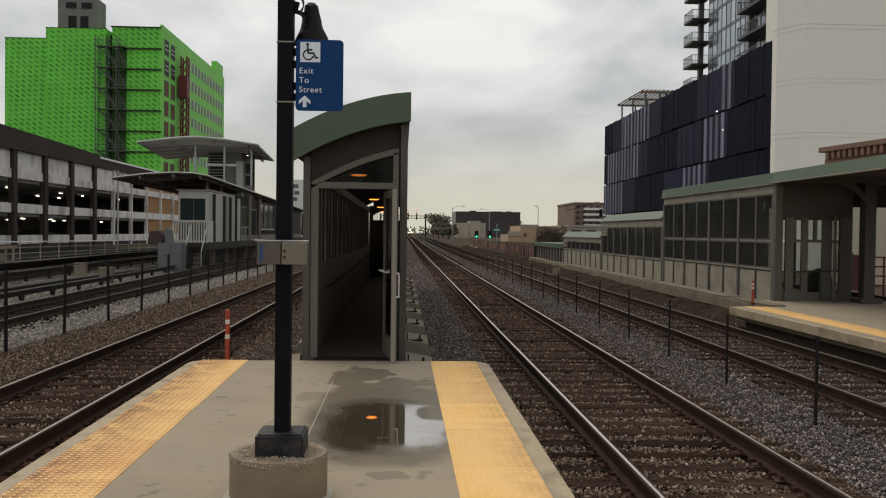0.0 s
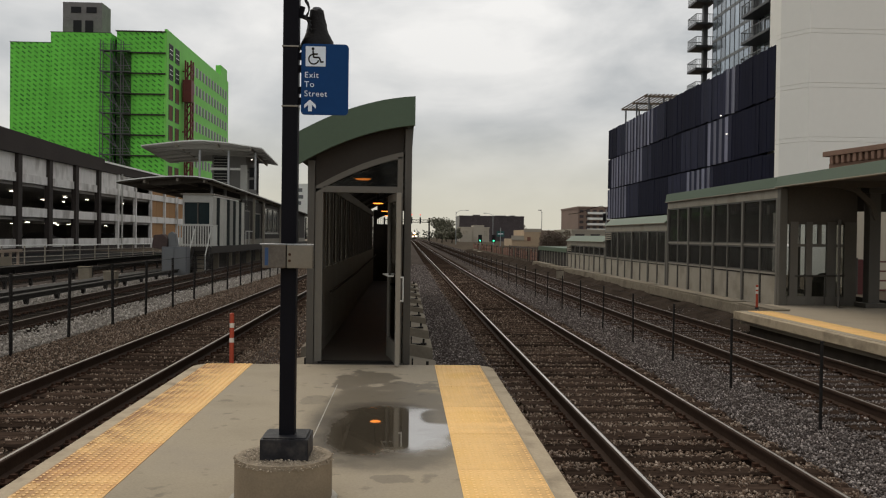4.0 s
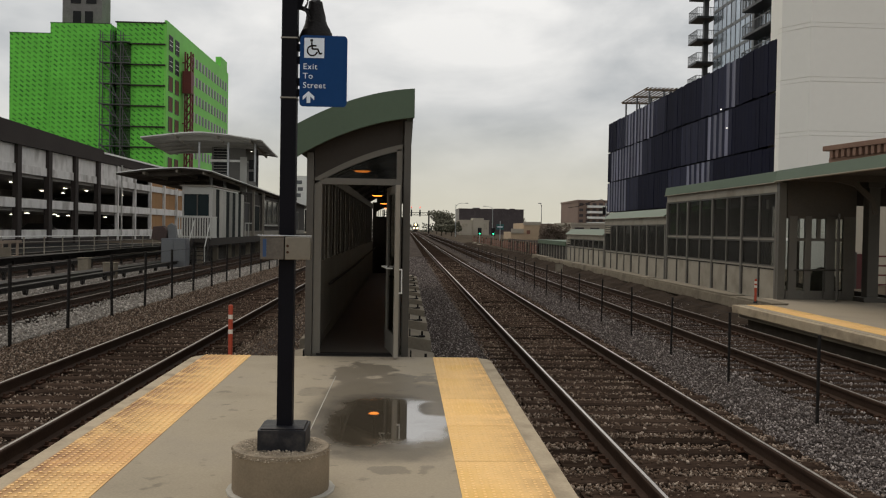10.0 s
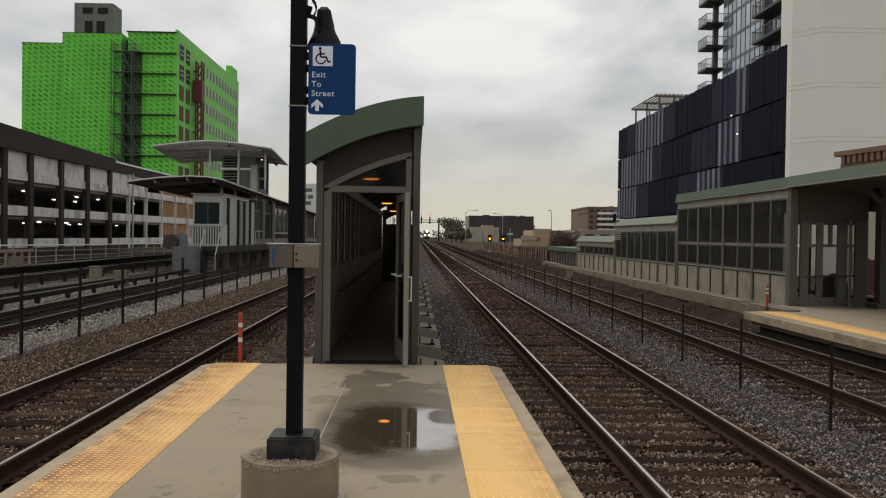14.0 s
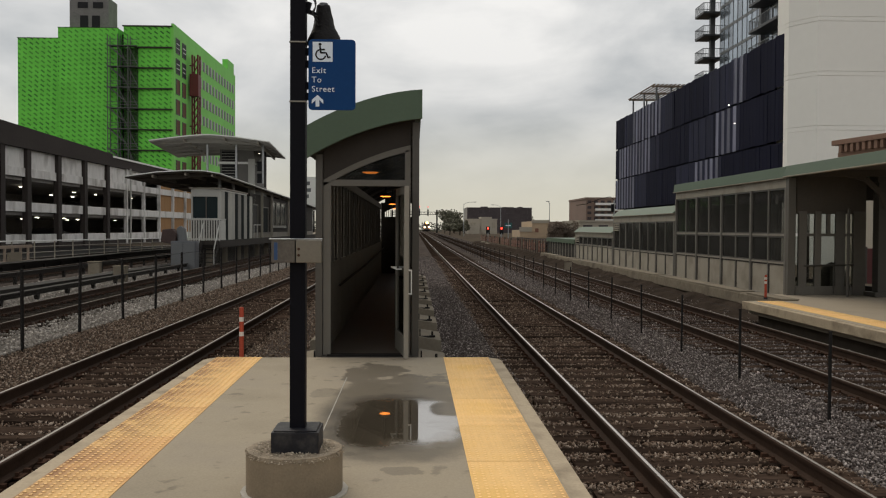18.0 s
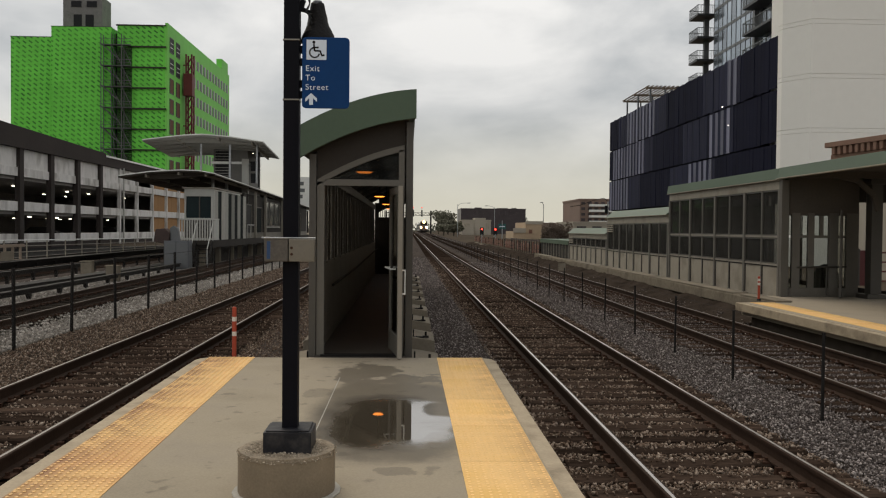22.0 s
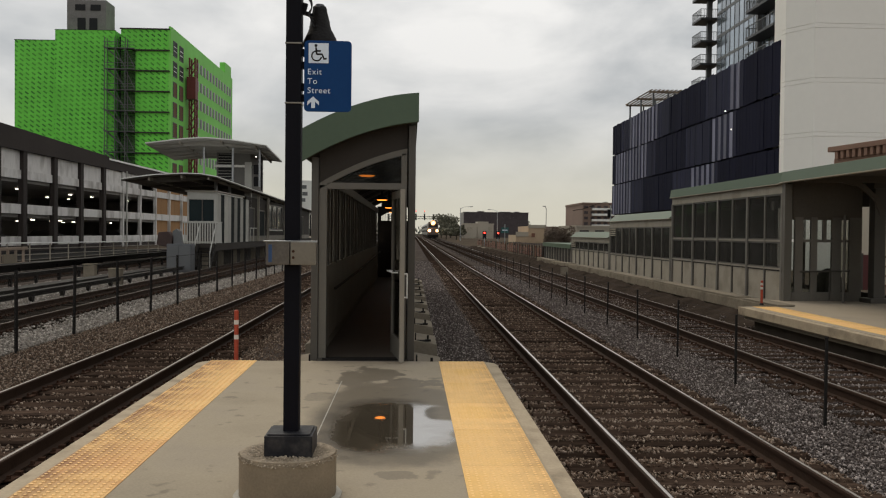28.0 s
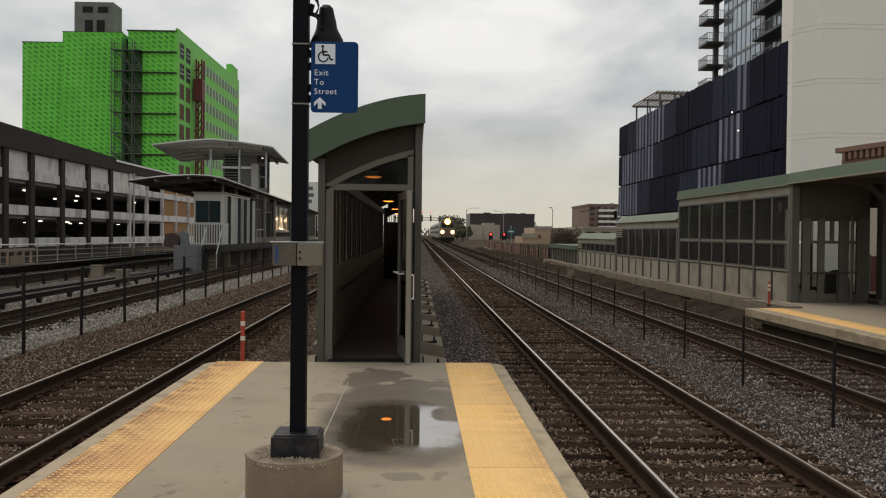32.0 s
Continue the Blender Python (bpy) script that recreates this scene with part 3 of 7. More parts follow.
class MB:
    """Collects faces for one mesh."""

    def __init__(self):
        self.v, self.f, self.mi = [], [], []

    def add(self, vs, fs, m=0):
        o = len(self.v)
        self.v += [tuple(p) for p in vs]
        self.f += [tuple(o + i for i in q) for q in fs]
        self.mi += [m] * len(fs)
        return self

    def box(self, x0, x1, y0, y1, z0, z1, m=0):
        return self.add([(x0, y0, z0), (x1, y0, z0), (x1, y1, z0), (x0, y1, z0), (x0, y0, z1), (x1, y0, z1), (x1, y1, z1), (x0, y1, z1)],
                        [(3, 2, 1, 0), (4, 5, 6, 7), (0, 1, 5, 4), (1, 2, 6, 5), (2, 3, 7, 6), (3, 0, 4, 7)], m)

    def bar(self, p, q, w, h=None, m=0):
        """A square bar from p to q."""
        p, q = Vector(p), Vector(q)
        h = w if h is None else h
        d = (q - p).normalized()
        s = d.cross(Vector((0, 0, 1)))
        s = Vector((1, 0, 0)) if s.length < 1e-4 else s.normalized()
        u = s.cross(d)
        vs = [e + s * (a * w / 2) + u * (c * h / 2) for e in (p, q) for a, c in ((-1, -1), (1, -1), (1, 1), (-1, 1))]
        return self.add(vs, [(0, 1, 2, 3), (7, 6, 5, 4), (0, 4, 5, 1), (1, 5, 6, 2), (2, 6, 7, 3), (3, 7, 4, 0)], m)

    def cyl(self, p, q, r, n=10, r2=None, m=0):
        p, q = Vector(p), Vector(q)
        r2 = r if r2 is None else r2
        d = (q - p).normalized()
        s = d.cross(Vector((0, 0, 1)))
        s = Vector((1, 0, 0)) if s.length < 1e-4 else s.normalized()
        u = d.cross(s)
        vs = [e + (s * math.cos(2 * math.pi * i / n) + u * math.sin(2 * math.pi * i / n)) * rr for e, rr in ((p, r), (q, r2)) for i in range(n)]
        fs = [(i, (i + 1) % n, n + (i + 1) % n, n + i) for i in range(n)] + [tuple(range(n - 1, -1, -1)), tuple(range(n, 2 * n))]
        return self.add(vs, fs, m)

    def prism(self, poly, axis, a, b, m=0):
        """poly: points in the two other axes (in order x, y, z); extruded along axis from a to b."""
        n = len(poly)

        def put(p, t):
            return {"x": (t, p[0], p[1]), "y": (p[0], t, p[1]), "z": (p[0], p[1], t)}[axis]

        vs = [put(p, a) for p in poly] + [put(p, b) for p in poly]
        fs = [(i, (i + 1) % n, n + (i + 1) % n, n + i) for i in range(n)] + [tuple(range(n - 1, -1, -1)), tuple(range(n, 2 * n))]
        return self.add(vs, fs, m)

    def mesh(self, name, mats, bev=0.0, smooth=False):
        me = bpy.data.meshes.new(name)
        me.from_pydata(self.v, [], self.f)
        for m in mats:
            me.materials.append(m)
        if any(self.mi):
            me.polygons.foreach_set("material_index", self.mi)
        bm = bmesh.new()
        bm.from_mesh(me)
        bmesh.ops.recalc_face_normals(bm, faces=bm.faces)
        if bev:
            es = [e for e in bm.edges if len(e.link_faces) == 2 and e.calc_face_angle(0) > 0.5]
            bmesh.ops.bevel(bm, geom=es, offset=bev, segments=2, profile=0.6, affect="EDGES", clamp_overlap=True)
        if smooth:
            for f in bm.faces:
                f.smooth = True
            for e in bm.edges:
                if len(e.link_faces) == 2 and e.calc_face_angle(0) > 0.7:
                    e.smooth = False
        bm.to_mesh(me)
        bm.free()
        return me


def thing(name, label, category, at=(0, 0, 0), group="", kind="", rz=0.0):
    ob = new(name)
    ob.empty_display_size = 0.2
    ob.matrix_basis = pose(*at, 0, 0, rz)
    return tagged(ob, label, category, group, kind)


def part(name, mb, material, parent, label="", bev=0.0, smooth=False, at=None, kind=""):
    mats = material if isinstance(material, (list, tuple)) else [material]
    ob = new(name, mb.mesh(name, mats, bev, smooth))
    ob.parent = parent
    if at is not None:
        ob.matrix_basis = at if isinstance(at, Matrix) else pose(*at)
    return tagged(ob, label, "", "", kind)


def piece(name, me, parent, at):
    ob = new(name, me)
    ob.parent = parent
    ob.matrix_basis = at if isinstance(at, Matrix) else pose(*at)
    return ob


def solid(name, mb, material, label, category="", kind="", group="", bev=0.0, smooth=False, at=(0, 0, 0)):
    """A top-level thing of one mesh."""
    mats = material if isinstance(material, (list, tuple)) else [material]
    ob = new(name, mb.mesh(name, mats, bev, smooth))
    ob.matrix_basis = pose(*at)
    return tagged(ob, label, category, group, kind)


def grade(y):
    """Rise and fall of the railway along its length."""
    pts = ((-1000, 0), (40, 0), (330, 0.38), (560, 0.1), (800, -1.0), (1300, -3), (4000, -3))
    for (a, za), (b, zb) in zip(pts, pts[1:]):
        if y <= b:
            k = (y - a) / (b - a)
            k = k * k * (3 - 2 * k)
            return za + (zb - za) * k
    return pts[-1][1]


RT = -0.33          # rail top
TT = -0.50          # tie top
GZ = -0.56          # ballast between the ties
YS = [-30, 40, 55, 70, 85, 100, 115, 130, 150, 170, 190, 230, 270, 310, 345, 390, 440, 500, 556, 620, 690, 800, 900, 1300]


def strip(mb, x0, x1, z, ys=YS, m=0):
    for a, b in zip(ys, ys[1:]):
        za, zb = z + grade(a), z + grade(b)
        mb.add([(x0, a, za), (x1, a, za), (x1, b, zb), (x0, b, zb)], [(0, 1, 2, 3)], m)
    return mb

# ---------------------------------------------------------------- ground and tracks
gx = [-3000, -300, -60, 60, 300, 3000]
gy = [-300] + YS + [2000, 3500]
g = MB()
g.add([(x, y, GZ - 0.06 + grade(y)) for y in gy for x in gx],
      [(j * len(gx) + i, j * len(gx) + i + 1, (j + 1) * len(gx) + i + 1, (j + 1) * len(gx) + i) for j in range(len(gy) - 1) for i in range(len(gx) - 1)])
solid("ground", g, EARTH, "bare trampled earth around the railway", "ground", "structure")
for nm, x0, x1, m, lab in (("ballast_bed_right", 4.35, 9.3, BED, "dark grey ballast bed"), ("ballast_bed_main", 1.45, 4.35, BED_BR, "rust-brown ballast bed under the track"),
                           ("ballast_bed_middle", -2.9, 1.45, BED, "dark ballast between the tracks"), ("ballast_bed_left", -7.35, -2.9, BED_BR, "brown ballast bed under the track"),
                           ("ballast_bed_transit_near", -11.0, -8.7, BED_DK, "dark ballast under the near transit track"), ("ballast_bed_pale_inner", -15.4, -11.0, BED_LT, "pale grey ballast between the transit tracks"), ("ballast_bed_pale", -8.7, -7.35, BED_LT, "pale grey ballast under the transit tracks"), ("ballast_bed_transit", -22.0, -15.4, BED, "dark ballast under the far transit track")):
    solid(nm, strip(MB(), x0, x1, GZ), m, lab, "ballast", "structure")


def rail_mesh(name, z, y0, y1, top_mat):
    prof = [(-0.07, 0), (0.07, 0), (0.07, 0.018), (0.012, 0.035), (0.012, 0.125), (0.036, 0.135), (0.036, 0.162), (0.029, 0.168), (0.0145, 0.17), (-0.0145, 0.17), (-0.029, 0.168),
            (-0.036, 0.162), (-0.036, 0.135), (-0.012, 0.125), (-0.012, 0.035), (-0.07, 0.018)]
    ys = [y for y in YS if y0 < y < y1]
    ys = [y0] + ys + [y1]
    mb, n = MB(), len(prof)
    vs = [(p[0], y, z + p[1] + grade(y)) for y in ys for p in prof]
    for k in range(len(ys) - 1):
        for i in range(n):
            top = i == 8
            mb.f.append((k * n + i, k * n + (i + 1) % n, (k + 1) * n + (i + 1) % n, (k + 1) * n + i))
            mb.mi.append(1 if top else 0)
    mb.v = vs
    return mb.mesh(name, [RAIL, top_mat], smooth=False)


random.seed(5)
RAIL_ME = rail_mesh("rail", TT, -30, 900, RAIL_TOP)
RAIL_WORN = rail_mesh("rail", TT, -30, 900, WORN_TOP)
RAIL_DULL = rail_mesh("rail", TT, -30, 900, DULL_TOP)


def tie_mesh(seed):
    """A weathered timber tie with ragged, split edges."""
    rng = random.Random(seed)
    n, mb = 18, MB()
    wob = [rng.uniform(0, 6.28) for _ in range(4)]
    for i in range(n + 1):
        x = -1.3 + 2.6 * i / n + rng.uniform(-0.03, 0.03)
        f = 0.012 * math.sin(3 * x + wob[0]) + rng.uniform(-0.022, 0.012)
        k = 0.012 * math.sin(2.5 * x + wob[1]) + rng.uniform(-0.012, 0.022)
        t = 0.006 * math.sin(2 * x + wob[2]) + rng.uniform(-0.010, 0.006)
        m = rng.uniform(-0.03, 0.03)
        mb.v += [(x, -0.118 + f, -0.16), (x, -0.112 + f, -0.018 + t), (x, -0.085 + f, t), (x, m, t - rng.uniform(0, 0.014)), (x, 0.085 + k, t), (x, 0.112 + k, -0.018 + t), (x, 0.118 + k, -0.16)]
    for i in range(n):
        for j in range(6):
            mb.f.append((7 * i + j, 7 * i + j + 1, 7 * i + j + 8, 7 * i + j + 7))
    mb.f += [tuple(range(7)), tuple(range(7 * n, 7 * n + 7))]
    mb.mi = [0] * len(mb.f)
    return mb.mesh("tie", [TIE])


TIE_ME = [tie_mesh(70 + k) for k in range(7)]
TIE_OLD = [MB().box(-1.3, 1.3, -0.115, 0.115, -0.16, -0.03).mesh("tie", [TIE_BLACK], bev=0.012)] * 3


def track(name, xc, gauge, near, y0, label, rail=None, ties=None):
    """near: how far along single ties are built; beyond it they are joined."""
    t = thing(name, label, "railway track", kind="structure")
    for s in (-1, 1):
        piece("rail", rail or RAIL_ME, t, (xc + s * gauge / 2, 0, 0))
    y = y0
    while y < near:
        piece("tie", random.choice(ties or TIE_ME), t, pose(xc + random.uniform(-0.06, 0.06), y + random.uniform(-0.03, 0.03), TT + grade(y) + random.uniform(-0.022, 0.004), 0, 0, random.uniform(-1.1, 1.1)))
        y += 0.495
    far = MB()
    while y < 330:
        z = TT + grade(y)
        far.box(xc - 1.3, xc + 1.3, y - 0.11, y + 0.11, z - 0.1, z)
        y += 0.495
    part("far_ties", far, TIE, t, kind="stuff")
    pl = MB()
    y = y0
    while y < min(near, 45):
        for s in (-1, 1):
            x = xc + s * gauge / 2
            pl.box(x - 0.14, x + 0.14, y - 0.08, y + 0.08, TT - 0.005, TT + 0.010)
            for e in (-1, 1):
                pl.box(x + e * 0.09 - 0.014, x + e * 0.09 + 0.014, y - 0.05, y - 0.02, TT + 0.01, TT + 0.045)
                pl.box(x + e * 0.10 - 0.03, x + e * 0.10 + 0.03, y + 0.13, y + 0.18, TT - 0.05, TT + 0.03)
        y += 0.495
    part("tie_plates", pl, RUSTY, t, kind="stuff")
    return t


track("track_main", 2.80, 1.505, 70, -11.86, "main line railway track of worn rails on dark timber ties")
track("track_platform", 6.69, 1.55, 70, -11.82, "railway track beside the far platform on dark timber ties", RAIL_WORN)
track("track_left", -4.39, 1.505, 60, -11.83, "railway track of rusty rails on dark timber ties", RAIL_WORN)

# transit tracks with raised contact rails
VEER = pose(-9.55, 20, 0, 0, 0, 1.25) @ pose(9.55, -20, 0)
for nm, xc in (("track_transit_near", -9.55), ("track_transit_far", -17.3)):
    t = track(nm, xc, 1.48, 46, 14.0, "transit track with a covered contact rail", RAIL_DULL, TIE_OLD)
    t.matrix_basis = VEER
for xs, zs in ((-11.45, 0.0), (-15.3, 0.12), (-19.1, 0.12)):
    t = thing("contact_rail", "dark covered electric contact rail on short brackets", "contact rail", group="contact rails")
    t.matrix_basis = VEER
    part("cover_board", MB().box(xs - 0.11, xs + 0.11, 10, 140, zs - 0.235, zs - 0.19), DARK_METAL, t)
    part("conductor", MB().box(xs - 0.05, xs + 0.05, 10, 140, zs - 0.36, zs - 0.245), DARK_METAL, t)
    br = MB().prism([(-0.12, zs - 0.36), (0.12, zs - 0.36), (0.05, zs - 0.50), (0.05, -0.6), (-0.05, -0.6), (-0.05, zs - 0.50)], "x", xs - 0.06, xs + 0.06).mesh("bracket", [DARK_METAL])
    for i in range(50):
        piece("bracket", br, t, (0, 12.3 + 2.56 * i, 0))
# running boards and cable troughs beside the transit tracks
for xs, z, w, hh in ((-13.2, -0.30, 0.3, 0.22), (-20.2, -0.1, 0.25, 0.4)):
    solid("cable_trough", MB().box(xs - w, xs + w, 12, 120, z - hh, z).box(xs - w - 0.02, xs + w + 0.02, 12, 120, z, z + 0.03), DARK_METAL, "dark lineside cable trough with a flat lid", "cable trough", group="cable troughs")
sb = MB().box(-0.24, 0.24, -0.2, 0.2, -0.56, 0.10).box(-0.27, 0.27, -0.23, 0.23, 0.10, 0.14).mesh("trackside_box", [KERB], bev=0.01)
for x, y in ((-12.0, 36.6), (-14.6, 41.0), (-14.1, 27.0)):
    ob = new("trackside_box", sb)
    ob.matrix_basis = pose(x, y, 0)
    tagged(ob, "small weathered lineside equipment box", "equipment box", "lineside boxes")


def stones(name, material, label, spots, size):
    """Loose broken stones as one body of ballast; spots: (x, y, z) arrays."""
    rng = np.random.default_rng(len(name) * 7 + 3)
    P = np.array(spots)
    n = len(P)
    tmpl = np.array([(1, 0, 0), (-1, 0, 0), (0, 1, 0), (0, -1, 0), (0, 0, 1), (0, 0, -1)], float)
    tri = np.array([(0, 2, 4), (2, 1, 4), (1, 3, 4), (3, 0, 4), (2, 0, 5), (1, 2, 5), (3, 1, 5), (0, 3, 5)])
    r = rng.uniform(0.6, 1.5, (n, 6, 1)) * rng.uniform(size[0], size[1], (n, 1, 1))
    V = tmpl[None] * r * rng.uniform(0.45, 1.15, (n, 1, 3)) + rng.normal(0, 0.25 * size[0], (n, 6, 3))
    q = rng.normal(size=(n, 4))
    q /= np.linalg.norm(q, axis=1)[:, None]
    w, x, y, z = q.T
    R = np.stack([1 - 2 * (y * y + z * z), 2 * (x * y - z * w), 2 * (x * z + y * w), 2 * (x * y + z * w), 1 - 2 * (x * x + z * z), 2 * (y * z - x * w),
                  2 * (x * z - y * w), 2 * (y * z + x * w), 1 - 2 * (x * x + y * y)], 1).reshape(n, 3, 3)
    V = np.einsum("nij,nkj->nki", R, V) + P[:, None]
    F = (tri[None] + 6 * np.arange(n)[:, None, None]).reshape(-1)
    me = bpy.data.meshes.new(name)
    me.vertices.add(6 * n)
    me.loops.add(24 * n)
    me.polygons.add(8 * n)
    me.vertices.foreach_set("co", V.reshape(-1))
    me.loops.foreach_set("vertex_index", F.astype(np.int32))
    me.polygons.foreach_set("loop_start", np.arange(0, 24 * n, 3, dtype=np.int32))
    me.update(calc_edges=True)
    me.materials.append(material)
    return tagged(new(name, me), label, "ballast", kind="stuff")


def sprinkle(zones, seed, cover=0.94):
    """zones: (x0, x1, y0, y1, count); leaves the rails clear and most tie tops bare."""
    rng = np.random.default_rng(seed)
    out = []
    for x0, x1, y0, y1, n, yt in zones:
        k = rng.random(n)
        y = y0 * (y1 / y0) ** k if y0 > 0 else y0 + (y1 - y0) * k
        x = rng.uniform(x0, x1, n)
        keep = np.ones(n, bool)
        z = np.full(n, GZ + 0.012) + rng.uniform(0, 0.032, n)
        for xc in (2.80, 6.69, -4.39, -9.6):
            keep &= np.abs(np.abs(x - xc) - 0.7525) > 0.11
            on = np.abs(x - xc) < 1.3
            tie = np.abs((y - yt + 0.2475) % 0.495 - 0.2475) < 0.125
            keep &= ~(on & tie & (rng.random(n) < cover))
            z = np.where(on & tie, TT + 0.01, z)
        out.append(np.stack([x, y, z], 1)[keep])
    return np.concatenate(out)


stones("loose_ballast_grey", BALLAST, "loose dark grey crushed stone beside the rails",
       sprinkle([(0.0, 1.55, 11.95, 70, 26000, 6.0), (4.1, 8.2, 6.5, 60, 125000, 6.0), (4.1, 8.0, -12, 6.5, 3000, 6.0)], 1, 0.80), (0.008, 0.022))
stones("loose_ballast_brown", BALLAST_BR, "loose rust-stained crushed stone between the ties",
       sprinkle([(-2.95, -1.2, 11.95, 60, 17000, 2.0), (1.45, 4.1, 5.5, 60, 78000, 2.0), (1.45, 4.1, -12, 5.5, 3000, 2.0), (-7.2, -2.85, -12, 8, 3000, 5.0), (-7.2, -2.85, 8, 60, 60000, 5.0)], 2, 0.91), (0.009, 0.024))
stones("loose_ballast_pale", BALLAST_LT, "loose pale grey crushed stone under the transit tracks",
       sprinkle([(-8.9, -7.2, 13, 70, 15000, 14.0), (-15.3, -11.1, 20, 80, 26000, 14.0)], 3), (0.02, 0.045))

# ---------------------------------------------------------------- the island platform
PX0, PX1, PY1 = -2.785, 1.139, 11.85
plat = thing("platform", "grey concrete island platform with damp patches and yellow edges", "platform", kind="structure")
c = 0.14
part("deck", MB().prism([(PX0 + c - 0.011 * (-12 - PY1), -12), (PX1 - c, -12), (PX1 - c, PY1), (PX0 + c, PY1)], "z", -0.35, 0.0), WET, plat, "grey broom-finished concrete, wet in places")
SKEW = -0.011       # the left edge closes in towards the near end


def left_edge(x, y):
    return x + SKEW * (y - PY1)


for s in (-1, 1):
    r = 0.21
    shift = left_edge if s < 0 else (lambda x, y: x)
    xo, xi = (PX0, PX0 + c) if s < 0 else (PX1, PX1 - c)
    poly = [(shift(xo, -12), -12), (shift(xi, -12), -12), (xi, PY1), (xo - s * r * 0.6, PY1), (xo - s * r * 0.18, PY1 - r * 0.4), (shift(xo, PY1 - r), PY1 - r)]
    part("edge_kerb", MB().prism(poly, "z", -0.30, -0.003), EDGE_CONC, plat, "worn concrete edge with spalls", bev=0.012)
part("foundation_wall", MB().prism([(left_edge(PX0 + 0.18, -12), -12), (PX1 - 0.18, -12), (PX1 - 0.18, PY1 - 0.06), (PX0 + 0.18, PY1 - 0.06)], "z", -0.7, -0.34), OLD_CONC, plat)
part("joint_seal", MB().box(-0.800, -0.791, -12, PY1 - 1.6, -0.02, 0.0035), SEALANT, plat, "pale sealed joint in the concrete")


def tactile_mesh(w, ln, base, top, rise):
    mb = MB().box(0, w, 0, ln, -0.02, 0.005)
    nx, ny = round(w / 0.061), round(ln / 0.061)
    for i in range(nx):
        for j in range(ny):
            x, y = (i + 0.5) * w / nx, (j + 0.5) * ln / ny
            n, o = 6, len(mb.v)
            mb.v += [(x + r * math.cos(a * math.pi / 3), y + r * math.sin(a * math.pi / 3), h) for r, h in ((0.0195, 0.0045), (0.0125, rise)) for a in range(n)]
            mb.f += [(o + a, o + (a + 1) % n, o + n + (a + 1) % n, o + n + a) for a in range(n)] + [tuple(range(o + n, o + 2 * n))]
            mb.mi += [0] * n + [1]
    return mb.mesh("tactile_panel", [base, top])


TACT, TACT_END = tactile_mesh(0.606, 1.2, YELLOW, DOME, 0.0085), tactile_mesh(0.606, 0.48, YELLOW, DOME, 0.0085)
TACT_DULL, TACT_DULL_END = tactile_mesh(0.606, 1.2, YELLOW_DULL, DOME, 0.0115), tactile_mesh(0.606, 0.87, YELLOW_DULL, DOME, 0.0115)
for x, first, full, end, skew in ((-2.645, 10.97, TACT_DULL, TACT_DULL_END, SKEW), (0.378, 11.36, TACT, TACT_END, 0.0)):
    turn = -math.degrees(math.atan(skew))
    for k in range(15):
        y = first - 1.21 * k
        piece("tactile_panel", full if k else end, plat, pose(x + skew * (y - PY1 + 0.1), y, 0, 0, 0, turn))

# ---------------------------------------------------------------- pedestal and sign post
PX, PY = -0.780, 5.79
ped = thing("concrete_pedestal", "round concrete pedestal with exposed aggregate on top", "pedestal", (PX - 0.025, PY + 0.02, 0))
n8 = [(0.315 * math.cos(a), 0.315 * math.sin(a)) for a in [2 * math.pi * (i + 0.5) / 20 for i in range(20)]]
part("drum", MB().prism(n8, "z", 0, 0.262), PED_CONC, ped, bev=0.006, smooth=True)
part("grout_ring", MB().prism([(x * 1.12, y * 1.12) for x, y in n8], "z", 0.0, 0.014), SEALANT, ped, "pale grout ring round the foot", bev=0.004)
agg = MB()
random.seed(8)
for i in range(2300):
    a, r = random.uniform(0, 2 * math.pi), 0.326 * math.sqrt(random.random())
    x, y, s = r * math.cos(a), r * math.sin(a), random.uniform(0.003, 0.008)
    z = 0.281 + 0.024 * (1 - (r / 0.32) ** 2) - (random.uniform(0.0, 0.022) if r > 0.305 else 0)
    o = [Vector((random.uniform(0.7, 1.3) * s * p[0], random.uniform(0.7, 1.3) * s * p[1], random.uniform(0.5, 1) * s * p[2])) + Vector((x, y, z)) for p in ((1, 0, 0), (-1, 0, 0), (0, 1, 0), (0, -1, 0), (0, 0, 1), (0, 0, -1))]
    agg.add(o, [(0, 2, 4), (2, 1, 4), (1, 3, 4), (3, 0, 4), (2, 0, 5), (1, 2, 5), (3, 1, 5), (0, 3, 5)])
agg.prism([(x * 0.985, y * 0.985) for x, y in n8], "z", 0.255, 0.288)
part("aggregate_top", agg, AGGREGATE, ped, "rough exposed aggregate")

post = thing("sign_post", "black square steel post with an exit sign and hooded horn", "sign post", (PX, PY, 0.0))
hw = 0.05
part("pole", MB().box(-hw, hw, -hw, hw, 0.30, 6.0), BLACK, post, bev=0.008)
part("base_cover", MB().box(-0.155, 0.15, -0.15, 0.15, 0.29, 0.425).box(-0.14, 0.135, -0.135, 0.135, 0.425, 0.435), WORN_BLACK, post, "black square base cover", bev=0.012)
for z in (2.935, 2.552, 3.6):
    part("clamp_band", MB().box(-hw - 0.004, hw + 0.004, -hw - 0.004, hw + 0.004, z - 0.005, z + 0.005), STAINLESS, post, "dull steel strap", bev=0.0015)
for z in (2.88, 2.80, 2.66, 2.59):
    part("sign_bracket", MB().box(hw, hw + 0.045, -0.025, 0.02, z - 0.022, z + 0.022), BLACK, post, bev=0.003)
SX0, SX1, SZ0, SZ1, SY = 0.067, 0.371, 2.500, 2.956, -0.035
r = 0.025
poly = []
